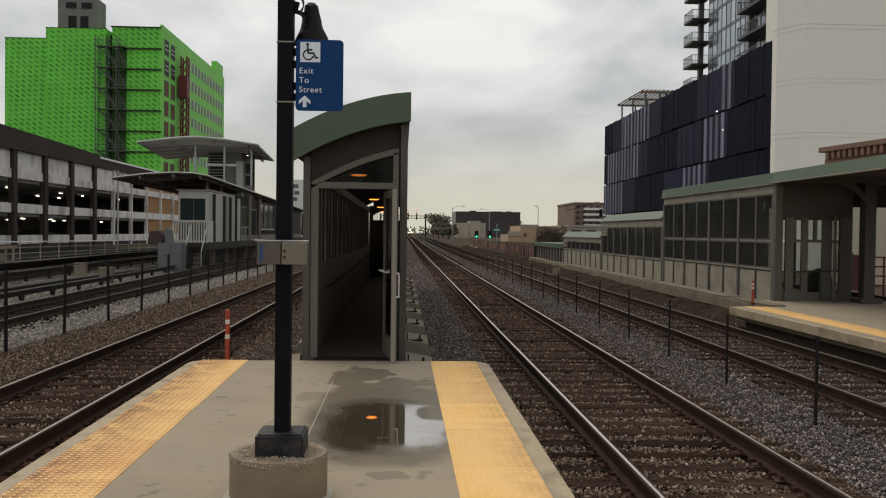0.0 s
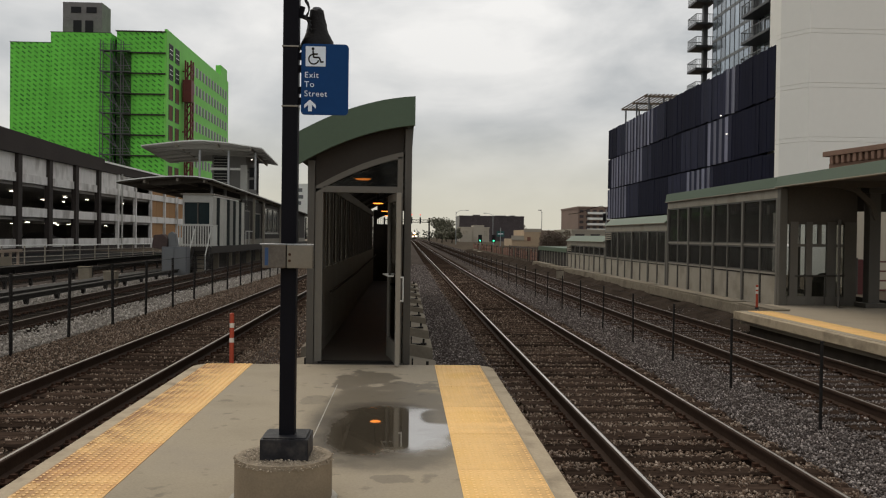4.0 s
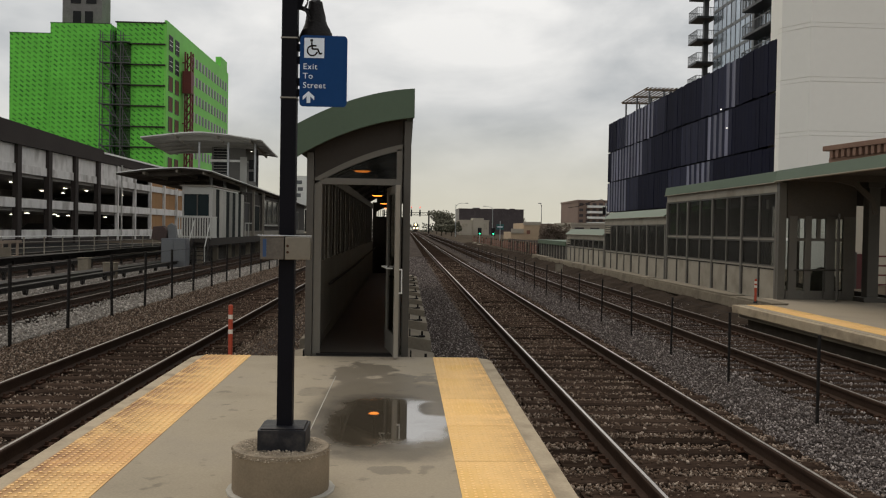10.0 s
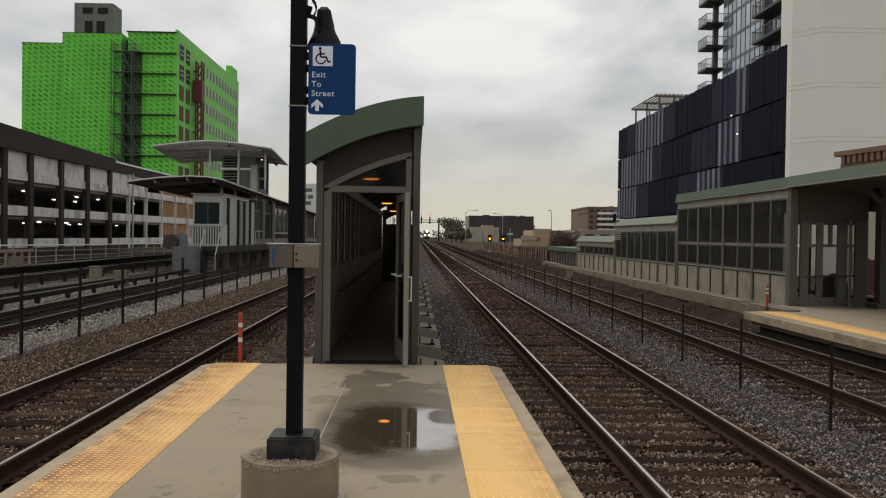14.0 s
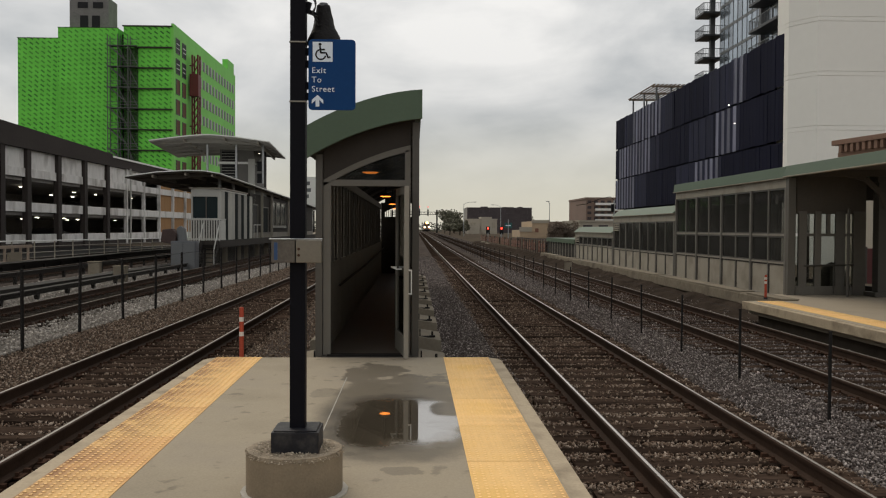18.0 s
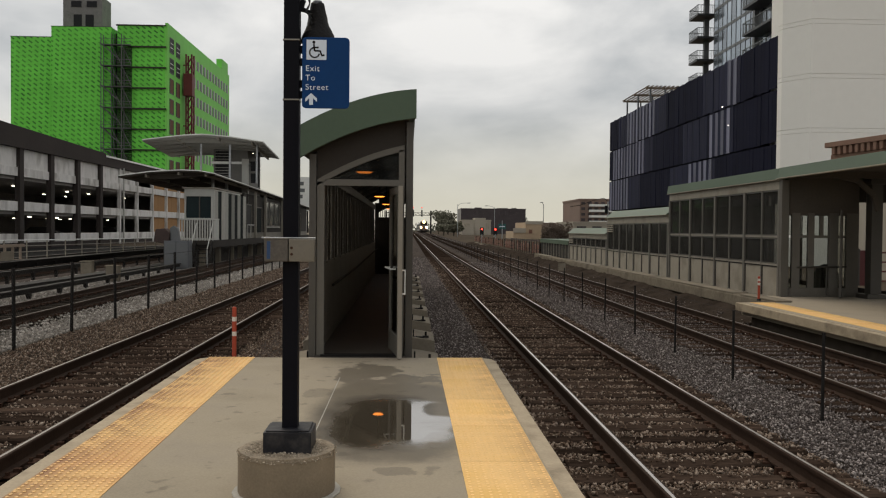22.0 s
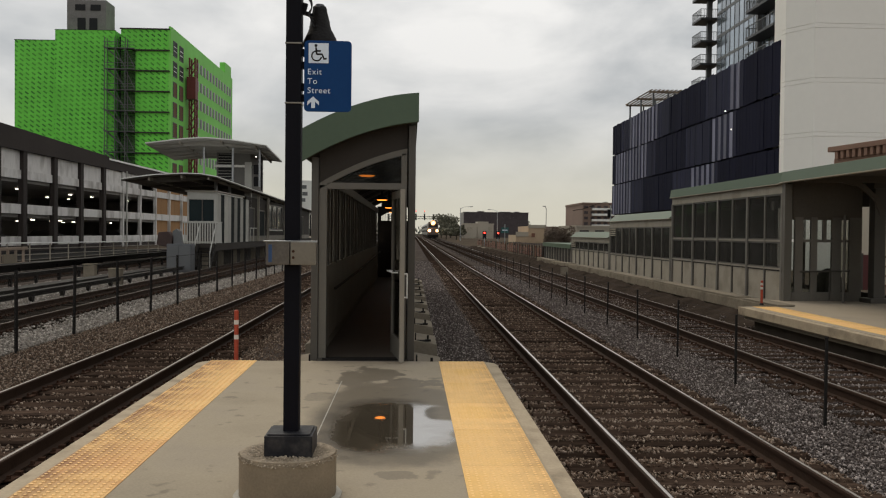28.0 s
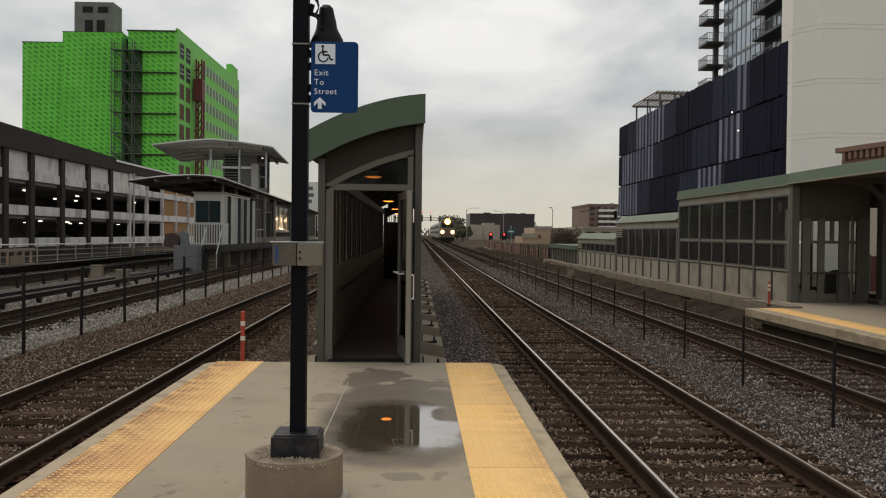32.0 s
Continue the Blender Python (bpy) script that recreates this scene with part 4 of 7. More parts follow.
for cx, cz, a0 in ((SX1 - r, SZ1 - r, 0), (SX0 + r, SZ1 - r, 90), (SX0 + r, SZ0 + r, 180), (SX1 - r, SZ0 + r, 270)):
    poly += [(cx + r * math.cos(radians(a0 + k * 30)), cz + r * math.sin(radians(a0 + k * 30))) for k in range(4)]
sign = part("exit_sign", MB().prism(poly, "y", SY, SY + 0.012), BLUE_SIGN, post, "blue sign with white lettering and an arrow", bev=0.002)


def lettering(text, size, x, y, z, parent, material):
    cu = bpy.data.curves.new("lettering", "FONT")
    cu.body, cu.size, cu.extrude, cu.space_character = text, size, 0.0008, 1.12
    ob = bpy.data.objects.new("lettering", cu)
    scene.collection.objects.link(ob)
    me = bpy.data.meshes.new_from_object(ob.evaluated_get(bpy.context.evaluated_depsgraph_get()))
    bpy.data.objects.remove(ob)
    me.materials.clear()
    me.materials.append(material)
    return piece("lettering", me, parent, pose(x, y, z, 90, 0, 0))


for txt, z in (("Exit", 2.738), ("To", 2.678), ("Street", 2.618)):
    lettering(txt, 0.053, SX0 + 0.021, SY - 0.002, z, sign, WHITE)
ax, az = SX0 + 0.059, 2.522
part("arrow", MB().prism([(ax - 0.012, az), (ax + 0.012, az), (ax + 0.012, az + 0.042), (ax + 0.037, az + 0.018), (ax + 0.037, az + 0.042), (ax, az + 0.075),
                          (ax - 0.037, az + 0.042), (ax - 0.037, az + 0.018), (ax - 0.012, az + 0.042)], "y", SY - 0.0025, SY), WHITE, sign, "white upward arrow")
px0, pz0 = SX0 + 0.028, 2.811
part("pictogram_field", MB().box(px0, px0 + 0.128, SY - 0.0025, SY, pz0, pz0 + 0.128), WHITE, sign, "white square")
pic = MB()
cx, cz = px0 + 0.052, pz0 + 0.046
for k in range(15):
    a0, a1 = radians(100 + k * 16.5), radians(100 + (k + 1) * 16.5)
    pic.add([(cx + rr * math.cos(a), yy, cz + rr * math.sin(a)) for yy in (SY - 0.0045, SY - 0.002) for a in (a0, a1) for rr in (0.027, 0.036)],
            [(0, 1, 3, 2), (4, 6, 7, 5), (0, 4, 5, 1), (1, 5, 7, 3), (3, 7, 6, 2), (2, 6, 4, 0)])
pic.cyl((px0 + 0.047, SY - 0.0045, pz0 + 0.112), (px0 + 0.047, SY - 0.002, pz0 + 0.112), 0.0095, 12)
for a, b in (((0.047, 0.1), (0.052, 0.055)), ((0.052, 0.057), (0.086, 0.057)), ((0.086, 0.059), (0.1, 0.024)), ((0.1, 0.026), (0.115, 0.031)), ((0.05, 0.078), (0.078, 0.078))):
    pic.bar((px0 + a[0], SY - 0.0033, pz0 + a[1]), (px0 + b[0], SY - 0.0033, pz0 + b[1]), 0.0024, 0.0105)
part("wheelchair_pictogram", pic, INK, sign, "dark wheelchair pictogram")
horn = MB()
prof = [(0.114, 2.94), (0.113, 2.965), (0.106, 2.99), (0.092, 3.015), (0.078, 3.045), (0.068, 3.075), (0.061, 3.11), (0.054, 3.145), (0.049, 3.175), (0.045, 3.195), (0.03, 3.205)]
hx, hn, hy = 0.16, 24, 0.085
for k, (r0, z0) in enumerate(prof):
    for a in range(hn):
        q = 2 * math.pi * a / hn
        w = 1 + 0.10 * noise.noise((math.cos(q) * 2.2, math.sin(q) * 2.2, z0 * 14)) + 0.05 * noise.noise((math.cos(q) * 5, math.sin(q) * 5, z0 * 40 + 7))
        horn.v.append((hx - 0.01 * k / 10 + r0 * w * math.cos(q), hy + r0 * w * math.sin(q), z0 - 0.002 + 0.006 * math.sin(3 * q + k)))
for k in range(len(prof) - 1):
    for a in range(hn):
        horn.f.append((k * hn + a, k * hn + (a + 1) % hn, (k + 1) * hn + (a + 1) % hn, (k + 1) * hn + a))
horn.f += [tuple(range(hn)), tuple(range((len(prof) - 1) * hn, len(prof) * hn))]
horn.mi = [0] * len(horn.f)
part("hooded_horn", horn, BAG, post, "horn wrapped in a dark wrinkled bag", smooth=True)
part("bag_tie", MB().cyl((hx - 0.005, hy, 3.06), (hx - 0.005, hy, 3.068), 0.071, 20), RUBBER, post)
part("horn_arm", MB().bar((hw, 0.02, 3.15), (hx - 0.03, hy, 3.13), 0.022).bar((hw, 0, 3.13), (hw + 0.02, 0, 3.2), 0.03), BLACK, post)
part("horn_tip", MB().cyl((hx - 0.008, hy, 3.19), (hx - 0.008, hy, 3.216), 0.036, 12, 0.028), CABINET, post, "pale capped tip")
wire = MB()
for k in range(3):
    pts = [(hw + 0.004, -0.01 * k, 3.30 + 0.05 * k)] + [(hw + 0.012 + 0.05 * math.sin(i * math.pi / 6), -0.012 * k, 3.28 - i * 0.028 - 0.012 * k) for i in range(1, 6)] + [(hw + 0.075, 0, 3.05 + 0.03 * k)]
    for p, q in zip(pts, pts[1:]):
        wire.cyl(p, q, 0.004, 5)
part("loose_cables", wire, RUBBER, post)
bx = thing("junction_box_pair", "worn stainless steel box clamped to a post", "junction box", (PX, PY, 0))
part("box_body", MB().box(-0.158, -0.008, -0.118, -0.054, 1.513, 1.655).box(-0.158, -0.056, -0.0535, 0.05, 1.513, 1.655), BOX_STEEL, bx, "steel box with a blue sticker", bev=0.005)
part("box_lid", MB().box(-0.161, -0.005, -0.122, -0.0535, 1.6555, 1.661), STAINLESS, bx)
part("sticker", MB().box(-0.140, -0.118, -0.1205, -0.1175, 1.53, 1.642), BLUE_STICKER, bx, "torn blue sticker")
part("clamp_plate", MB().box(-0.003, 0.161, -0.112, -0.054, 1.513, 1.658), STAINLESS, bx, "bolted steel plate", bev=0.004)
part("hanger_rod", MB().cyl((-0.175, -0.105, 1.664), (0.168, -0.105, 1.664), 0.0045, 8), GALV, bx)
for z in (1.6, 1.56):
    part("bolt_head", MB().cyl((0.016, -0.119, z), (0.016, -0.1, z), 0.009, 8), RUSTY, bx)

# ---------------------------------------------------------------- delineator posts


def delineator(x, y, z, h, label):
    d = thing("delineator_post", label, "delineator post", (x, y, z), group="delineator posts")
    part("tube", MB().cyl((0, 0, 0.03), (0, 0, h), 0.031, 14).cyl((0, 0, h), (0, 0, h + 0.012), 0.031, 14, 0.018), ORANGE, d, smooth=True)
    part("foot", MB().cyl((0, 0, 0), (0, 0, 0.05), 0.055, 14, 0.042), RUBBER, d)
    for k in (0.70, 0.87):
        part("reflective_band", MB().cyl((0, 0, h * k - 0.03), (0, 0, h * k + 0.03), 0.0325, 14), REFLECT, d, smooth=True)


delineator(-2.385, 12.2, GZ, 1.19, "orange flexible delineator post with white bands beyond the platform end")
delineator(8.80, 21.9, 0.0, 0.60, "orange flexible delineator post with white bands on the platform")

# ---------------------------------------------------------------- the glazed walkway shelter on the island platform
SHX0, SHX1, SHY0, SHY1 = -1.36, 0.045, 12.05, 34.0


def roof_z(x):
    """Underside of the vaulted roof."""
    k = (x - 0.08) / 1.55
    return 3.205 + 0.152 * k - 0.393 * k * k


shel = thing("walkway_shelter", "glazed walkway shelter with a green curved roof over an exit passage", "shelter")
xs = [-1.52 + 1.60 * i / 16 for i in range(17)]


def arch(pts, lo, hi):
    """A band between two offsets from a curve, as one outline."""
    return [(x, z + lo) for x, z in pts] + [(x, z + hi) for x, z in reversed(pts)]


RZ = [(x, roof_z(x)) for x in xs]
part("roof_fascia", MB().prism(RZ + [(x, z + 0.385 - 0.03 * (x - 0.08)) for x, z in reversed(RZ)], "y", 11.85, 11.93), GREEN_METAL, shel, "green curved fascia")
part("roof_sheet", MB().prism(arch(RZ, 0.30, 0.36), "y", 11.93, SHY1), GREEN_METAL, shel)
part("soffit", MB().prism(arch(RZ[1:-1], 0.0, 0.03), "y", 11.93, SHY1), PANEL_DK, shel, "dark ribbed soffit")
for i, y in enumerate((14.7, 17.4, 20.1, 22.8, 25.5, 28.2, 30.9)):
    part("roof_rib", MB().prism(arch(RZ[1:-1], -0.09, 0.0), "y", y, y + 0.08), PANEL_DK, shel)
for x0, x1 in ((SHX0, SHX0 + 0.095), (SHX1 - 0.095, SHX1)):
    part("corner_post", MB().box(x0, x1, SHY0, SHY0 + 0.14, -0.02, roof_z((x0 + x1) / 2) - 0.02), FRAME, shel, bev=0.006)
for x0, x1, z1 in ((-1.260, -1.155, 2.36), (-0.15, -0.072, 2.80)):
    part("door_jamb", MB().box(x0, x1, SHY0 + 0.03, SHY0 + 0.13, 0.0, z1), DOOR_FRAME, shel, bev=0.004)
part("door_header", MB().box(-1.155, -0.15, SHY0 + 0.03, SHY0 + 0.12, 2.305, 2.392), DOOR_FRAME, shel, bev=0.004)
tx = [-1.260 + 1.188 * i / 14 for i in range(15)]
TZ = [(x, roof_z(x)) for x in tx]
TOPS = [(x, z - 0.31 + 0.10 * (x - 0.08) / 1.55) for x, z in TZ]
part("transom_arch", MB().prism(arch(TOPS, -0.082, 0.0), "y", SHY0 + 0.03, SHY0 + 0.12), DOOR_FRAME, shel, "curved head frame")
part("transom_pane", MB().prism([(tx[1], 2.392), (tx[-2], 2.392)] + [(x, z - 0.08) for x, z in reversed(TOPS[1:-1])], "y", SHY0 + 0.07, SHY0 + 0.08), GLASS_DK, shel)
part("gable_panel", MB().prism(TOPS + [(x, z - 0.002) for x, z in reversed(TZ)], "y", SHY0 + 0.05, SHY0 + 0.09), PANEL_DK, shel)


def walk_wall(x, top, inner):
    """One long side: posts, rails, glazing above and panels below."""
    s = 1 if inner > x else -1
    part("sill_rail", MB().box(x - 0.04, x + 0.04, SHY0 + 0.14, SHY1, 1.12, 1.22), PANEL_MID, shel)
    part("head_rail", MB().box(x - 0.05, x + 0.05, SHY0 + 0.14, SHY1, top - 0.16, top), PANEL_MID, shel)
    part("base_rail", MB().box(x - 0.05, x + 0.05, SHY0 + 0.14, SHY1, -0.05, 0.12), PANEL_MID, shel)
    pm = MB().box(-0.05, 0.05, -0.03, 0.03, 1.2, top - 0.1).mesh("wall_post", [FRAME])
    mm = MB().box(-0.03, 0.03, -0.02, 0.02, 1.2, top - 0.1).mesh("mullion", [PANEL_DK])
    gm = MB().box(-0.006, 0.006, 0.03, 1.31, 1.22, top - 0.16).mesh("window_pane", [GLASS_WALK])
    lm = MB().box(-0.043, 0.043, 0.006, 1.344, 0.12, 1.12).mesh("lower_panel", [PANEL_MID])
    n = int((SHY1 - SHY0) / 1.35)
    for i in range(n):
        y = SHY0 + 0.2 + 1.35 * i
        piece("wall_post", pm, shel, (x, y, 0))
        piece("mullion", mm, shel, (x, y + 0.14, 0))
        piece("mullion", mm, shel, (x, y + 0.70, 0))
        piece("window_pane", gm, shel, (x, y, 0))
        piece("lower_panel", lm, shel, (x, y, 0))


walk_wall(-1.30, 2.62, 0)
walk_wall(-0.01, 3.0, -1)
part("handrail", MB().cyl((-1.16, 13.6, 0.86), (-1.16, 20.5, 0.86), 0.022, 8).cyl((-1.16, 20.5, 0.86), (-1.16, 33.6, 0.98), 0.022, 8), PANEL_DK, shel)
part("walkway_floor", MB().box(-1.28, -0.03, SHY0, SHY1, -0.25, -0.004), DAMP_FLOOR, shel, "dark damp concrete walkway")
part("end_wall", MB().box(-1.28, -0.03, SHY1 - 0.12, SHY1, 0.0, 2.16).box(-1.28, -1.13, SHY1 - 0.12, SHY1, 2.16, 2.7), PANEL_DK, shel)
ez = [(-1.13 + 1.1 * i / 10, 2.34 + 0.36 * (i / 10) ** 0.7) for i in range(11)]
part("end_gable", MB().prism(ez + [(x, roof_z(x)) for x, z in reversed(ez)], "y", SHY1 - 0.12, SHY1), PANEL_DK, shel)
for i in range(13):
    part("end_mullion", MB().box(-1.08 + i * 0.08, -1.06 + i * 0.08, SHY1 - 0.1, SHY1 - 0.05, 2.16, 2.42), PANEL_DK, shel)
part("threshold", MB().box(-1.2, -0.1, SHY0 - 0.02, SHY0 + 0.12, -0.01, 0.012), DARK_METAL, shel)
dr = thing("glazed_door", "glazed door in a grey metal frame, swung open across the threshold", "door", (-0.118, 11.60, 0), rz=8)
part("stile", MB().box(-0.03, 0.028, 0.0, 0.085, 0.02, 2.29), FRAME_LT, dr, bev=0.004)
part("stile", MB().box(-0.025, 0.025, 0.97, 1.05, 0.02, 2.29), DOOR_FRAME, dr, bev=0.004)
part("rail_top", MB().box(-0.022, 0.022, 0.085, 0.97, 2.19, 2.29), DOOR_FRAME, dr)
part("kick_panel", MB().box(-0.022, 0.022, 0.085, 0.97, 0.03, 0.30), DOOR_FRAME, dr)
part("door_pane", MB().box(-0.004, 0.004, 0.085, 0.97, 0.30, 2.19), GLASS_CL, dr)
part("hinge_arm", MB().box(0.0, 0.05, 0.52, 0.56, 2.26, 2.30).box(0.0, 0.05, 0.52, 0.56, 0.02, 0.05), DARK_METAL, dr, "dark pivot hinge")
part("push_bar", MB().cyl((-0.09, 0.30, 1.185), (-0.09, 0.95, 1.185), 0.012, 8).cyl((-0.02, 0.32, 1.185), (-0.09, 0.32, 1.185), 0.011, 6).cyl((-0.02, 0.93, 1.185), (-0.09, 0.93, 1.185), 0.011, 6), PALE_METAL, dr, "bright push bar")
part("pull_handle", MB().cyl((0.07, 0.06, 0.86), (0.07, 0.06, 1.185), 0.009, 8).cyl((0.02, 0.06, 0.87), (0.07, 0.06, 0.87), 0.011, 6).cyl((0.02, 0.06, 1.18), (0.075, 0.06, 1.18), 0.011, 6), PALE_METAL, dr, "bright pull handle")
for y, zc in ((12.95, 2.52), (19.9, 2.42), (26.3, 2.42), (31.2, 2.40)):
    lp = thing("ceiling_lamp", "orange glowing ceiling lamp in the walkway", "lamp", (-0.66, y, zc), group="walkway lamps")
    part("lamp_body", MB().cyl((0, 0, 0.031), (0, 0, 0.10), 0.19, 20, 0.10).box(-0.02, 0.02, -0.02, 0.02, 0.1, roof_z(-0.66) - zc), DARK_METAL, lp)
    part("diffuser", MB().cyl((0, 0, 0.012), (0, 0, 0.03), 0.085, 20, 0.125), LAMP_ORANGE, lp, "glowing diffuser", bev=0.008)
fm = MB().prism([(0.0, -0.56), (0.42, -0.56), (0.40, -0.16), (0.05, -0.10), (0.0, -0.10)], "y", -0.62, 0.62).mesh("footing_block", [OLD_CONC], bev=0.012)
fb = MB().box(0.03, 0.30, -0.05, 0.05, -0.12, -0.10).box(0.03, 0.05, -0.05, 0.05, -0.10, 0.02).cyl((0.25, 0, -0.12), (0.25, 0, -0.02), 0.018, 8).box(0.2, 0.3, -0.05, 0.05, -0.11, -0.09).mesh("anchor_bracket", [DARK_METAL])
for i in range(9):
    for side in (0, 1):
        f = thing("footing", "weathered concrete footing with a steel anchor bracket", "footing", ((SHX1, 12.85 + 2.7 * i, 0) if side == 0 else (SHX0, 12.85 + 2.7 * i, 0)), group="shelter footings", rz=180.0 * side)
        piece("footing_block", fm, f, (0, 0, 0))
        piece("anchor_bracket", fb, f, (0, -0.5 if side == 0 else 0.5, 0))

# ---------------------------------------------------------------- inter-track fences
fence = thing("track_fence", "row of thin dark steel fence posts between the tracks", "fence")
fp = MB().box(-0.015, 0.015, -0.015, 0.015, -0.60, 0.525).box(-0.018, 0.018, -0.018, 0.018, 0.52, 0.532).mesh("fence_post", [DARK_METAL])
for i in range(60):
    y = 10.37 + 2.925 * i
    piece("fence_post", fp, fence, pose(4.95, y, grade(y), 0.8 * math.sin(i * 2.1), 0.7 * math.sin(i * 3.7), 0))
for z in (0.52, 0.02, -0.4):
    fw = MB()
    for i in range(59):
        y = 10.37 + 2.925 * i
        fw.cyl((4.95, y, z + grade(y)), (4.95, y + 2.925, z + grade(y + 2.925)), 0.002, 4)
    part("tension_wire", fw, DARK_METAL, fence)
fence = thing("mesh_fence", "dark chain-link fence along the transit tracks", "fence")
fp = MB().cyl((0, 0, -0.6), (0, 0, 0.95), 0.035, 8).mesh("fence_post", [DARK_METAL])
for i in range(35):
    piece("fence_post", fp, fence, pose(-7.18, 10.8 + 2.8 * i, 0, 0.8 * math.sin(i * 1.7), 0.8 * math.sin(i * 2.9), 0))
cl = MB()
y = 9.0
while y < 60:
    st = 0.085 if y < 34 else 0.17
    for s in (-1, 1):
        ya, yb = (y, y + 1.4) if s > 0 else (y + 1.4, y)
        cl.add([(-7.17, ya, -0.5), (-7.17, ya + 0.004, -0.5), (-7.17, yb + 0.004, 0.9), (-7.17, yb, 0.9)], [(0, 1, 2, 3)])
    y += st
part("chain_link", cl, FRAME, fence, "fine wire mesh", kind="stuff")
part("top_rail", MB().cyl((-7.18, 9, 0.92), (-7.18, 108, 0.92), 0.006, 6), DARK_METAL, fence)

# ---------------------------------------------------------------- the far side platform and its stepped shelter
rp = thing("platform_far", "concrete side platform with a yellow tactile edge", "platform", kind="structure")
part("deck", MB().box(8.16, 16.5, -10, 21.35, -0.3, 0.0).box(9.05, 16.5, 21.35, 23.6, -0.3, 0.0), CONCRETE, rp)
part("edge_kerb", MB().box(8.0, 8.16, -10, 21.35, -0.19, -0.003), EDGE_CONC, rp, "worn concrete edge", bev=0.012)
# Earth-dark colour carries the shade under the platform edge.
part("support_wall", MB().box(8.35, 9.0, -10, 21.2, -0.7, -0.28), EARTH, rp, "support wall under the edge, coloured dark for the shade there")
for k in range(24):
    piece("tactile_panel", TACT, rp, (8.34, 20.1 - 1.22 * k, 0))
kw = thing("kerb_wall", "long weathered concrete kerb wall with broken patches", "kerb wall", kind="structure")
random.seed(12)
yy = 21.35
while yy < 62:
    d = random.uniform(1.6, 4.2)
    h = random.uniform(-0.01, 0.04)
    part("wall_block", MB().prism([(9.05, -0.7), (9.4, -0.7), (9.4, 0.02), (9.0, 0.02), (8.97, -0.02), (8.96, -0.26 - h), (9.05, -0.34 - h)], "y", yy, yy + d - 0.012), KERB, kw)
    if yy < 42 or random.random() < 0.7:
        part("wall_cap", MB().box(8.98, 9.42, yy, yy + d - random.choice((0.0, 0.0, 0.5)), 0.021, 0.045), OLD_CONC, kw, "paler worn capping")
    yy += d
for y, d, h in ((104, 3.0, 0.12), (110, 4.5, 0.2), (117, 3.2, 0.3)):
    part("wall_block", MB().prism([(9.1, -0.7), (9.5, -0.7), (9.45, h - 0.3), (9.1, h - 0.35)], "y", y, y + d), OLD_CONC, kw)
bank = MB()
bx = [7.75, 8.0, 8.25, 8.5, 8.75, 8.95, 9.2, 9.6]
by = [21.2 + 0.35 * i for i in range(310)]
for y in by:
    for i, x in enumerate(bx):
        k = min(1, i / (len(bx) - 3))
        rise = 0.30 + 0.12 * min(1, max(0, (y - 34) / 12))
        bank.v.append((x, y, GZ - 0.03 + rise * k ** 1.4 + (0.11 * noise.noise((x * 1.6, y * 0.55, 0.0)) + 0.05 * noise.noise((x * 6, y * 4, 3.0))) * min(1, 3 * k)))
w = len(bx)
for j in range(len(by) - 1):
    for i in range(w - 1):
        bank.f.append((j * w + i, j * w + i + 1, (j + 1) * w + i + 1, (j + 1) * w + i))
        bank.mi.append(0)
solid("earth_bank", bank, BED_BR, "crumbling dark earth bank below the kerb wall", "bank", "structure")
rng0 = np.random.default_rng(11)
yb = 21.2 + 45 * rng0.random(1200) ** 1.5
xb = rng0.uniform(7.8, 9.0, 1200)
stones("bank_rubble", BALLAST, "loose rubble on the earth bank", np.stack([xb, yb, GZ - 0.01 + 0.24 * ((xb - 7.75) / 1.35) ** 1.4], 1), (0.012, 0.032))

WX = 9.98


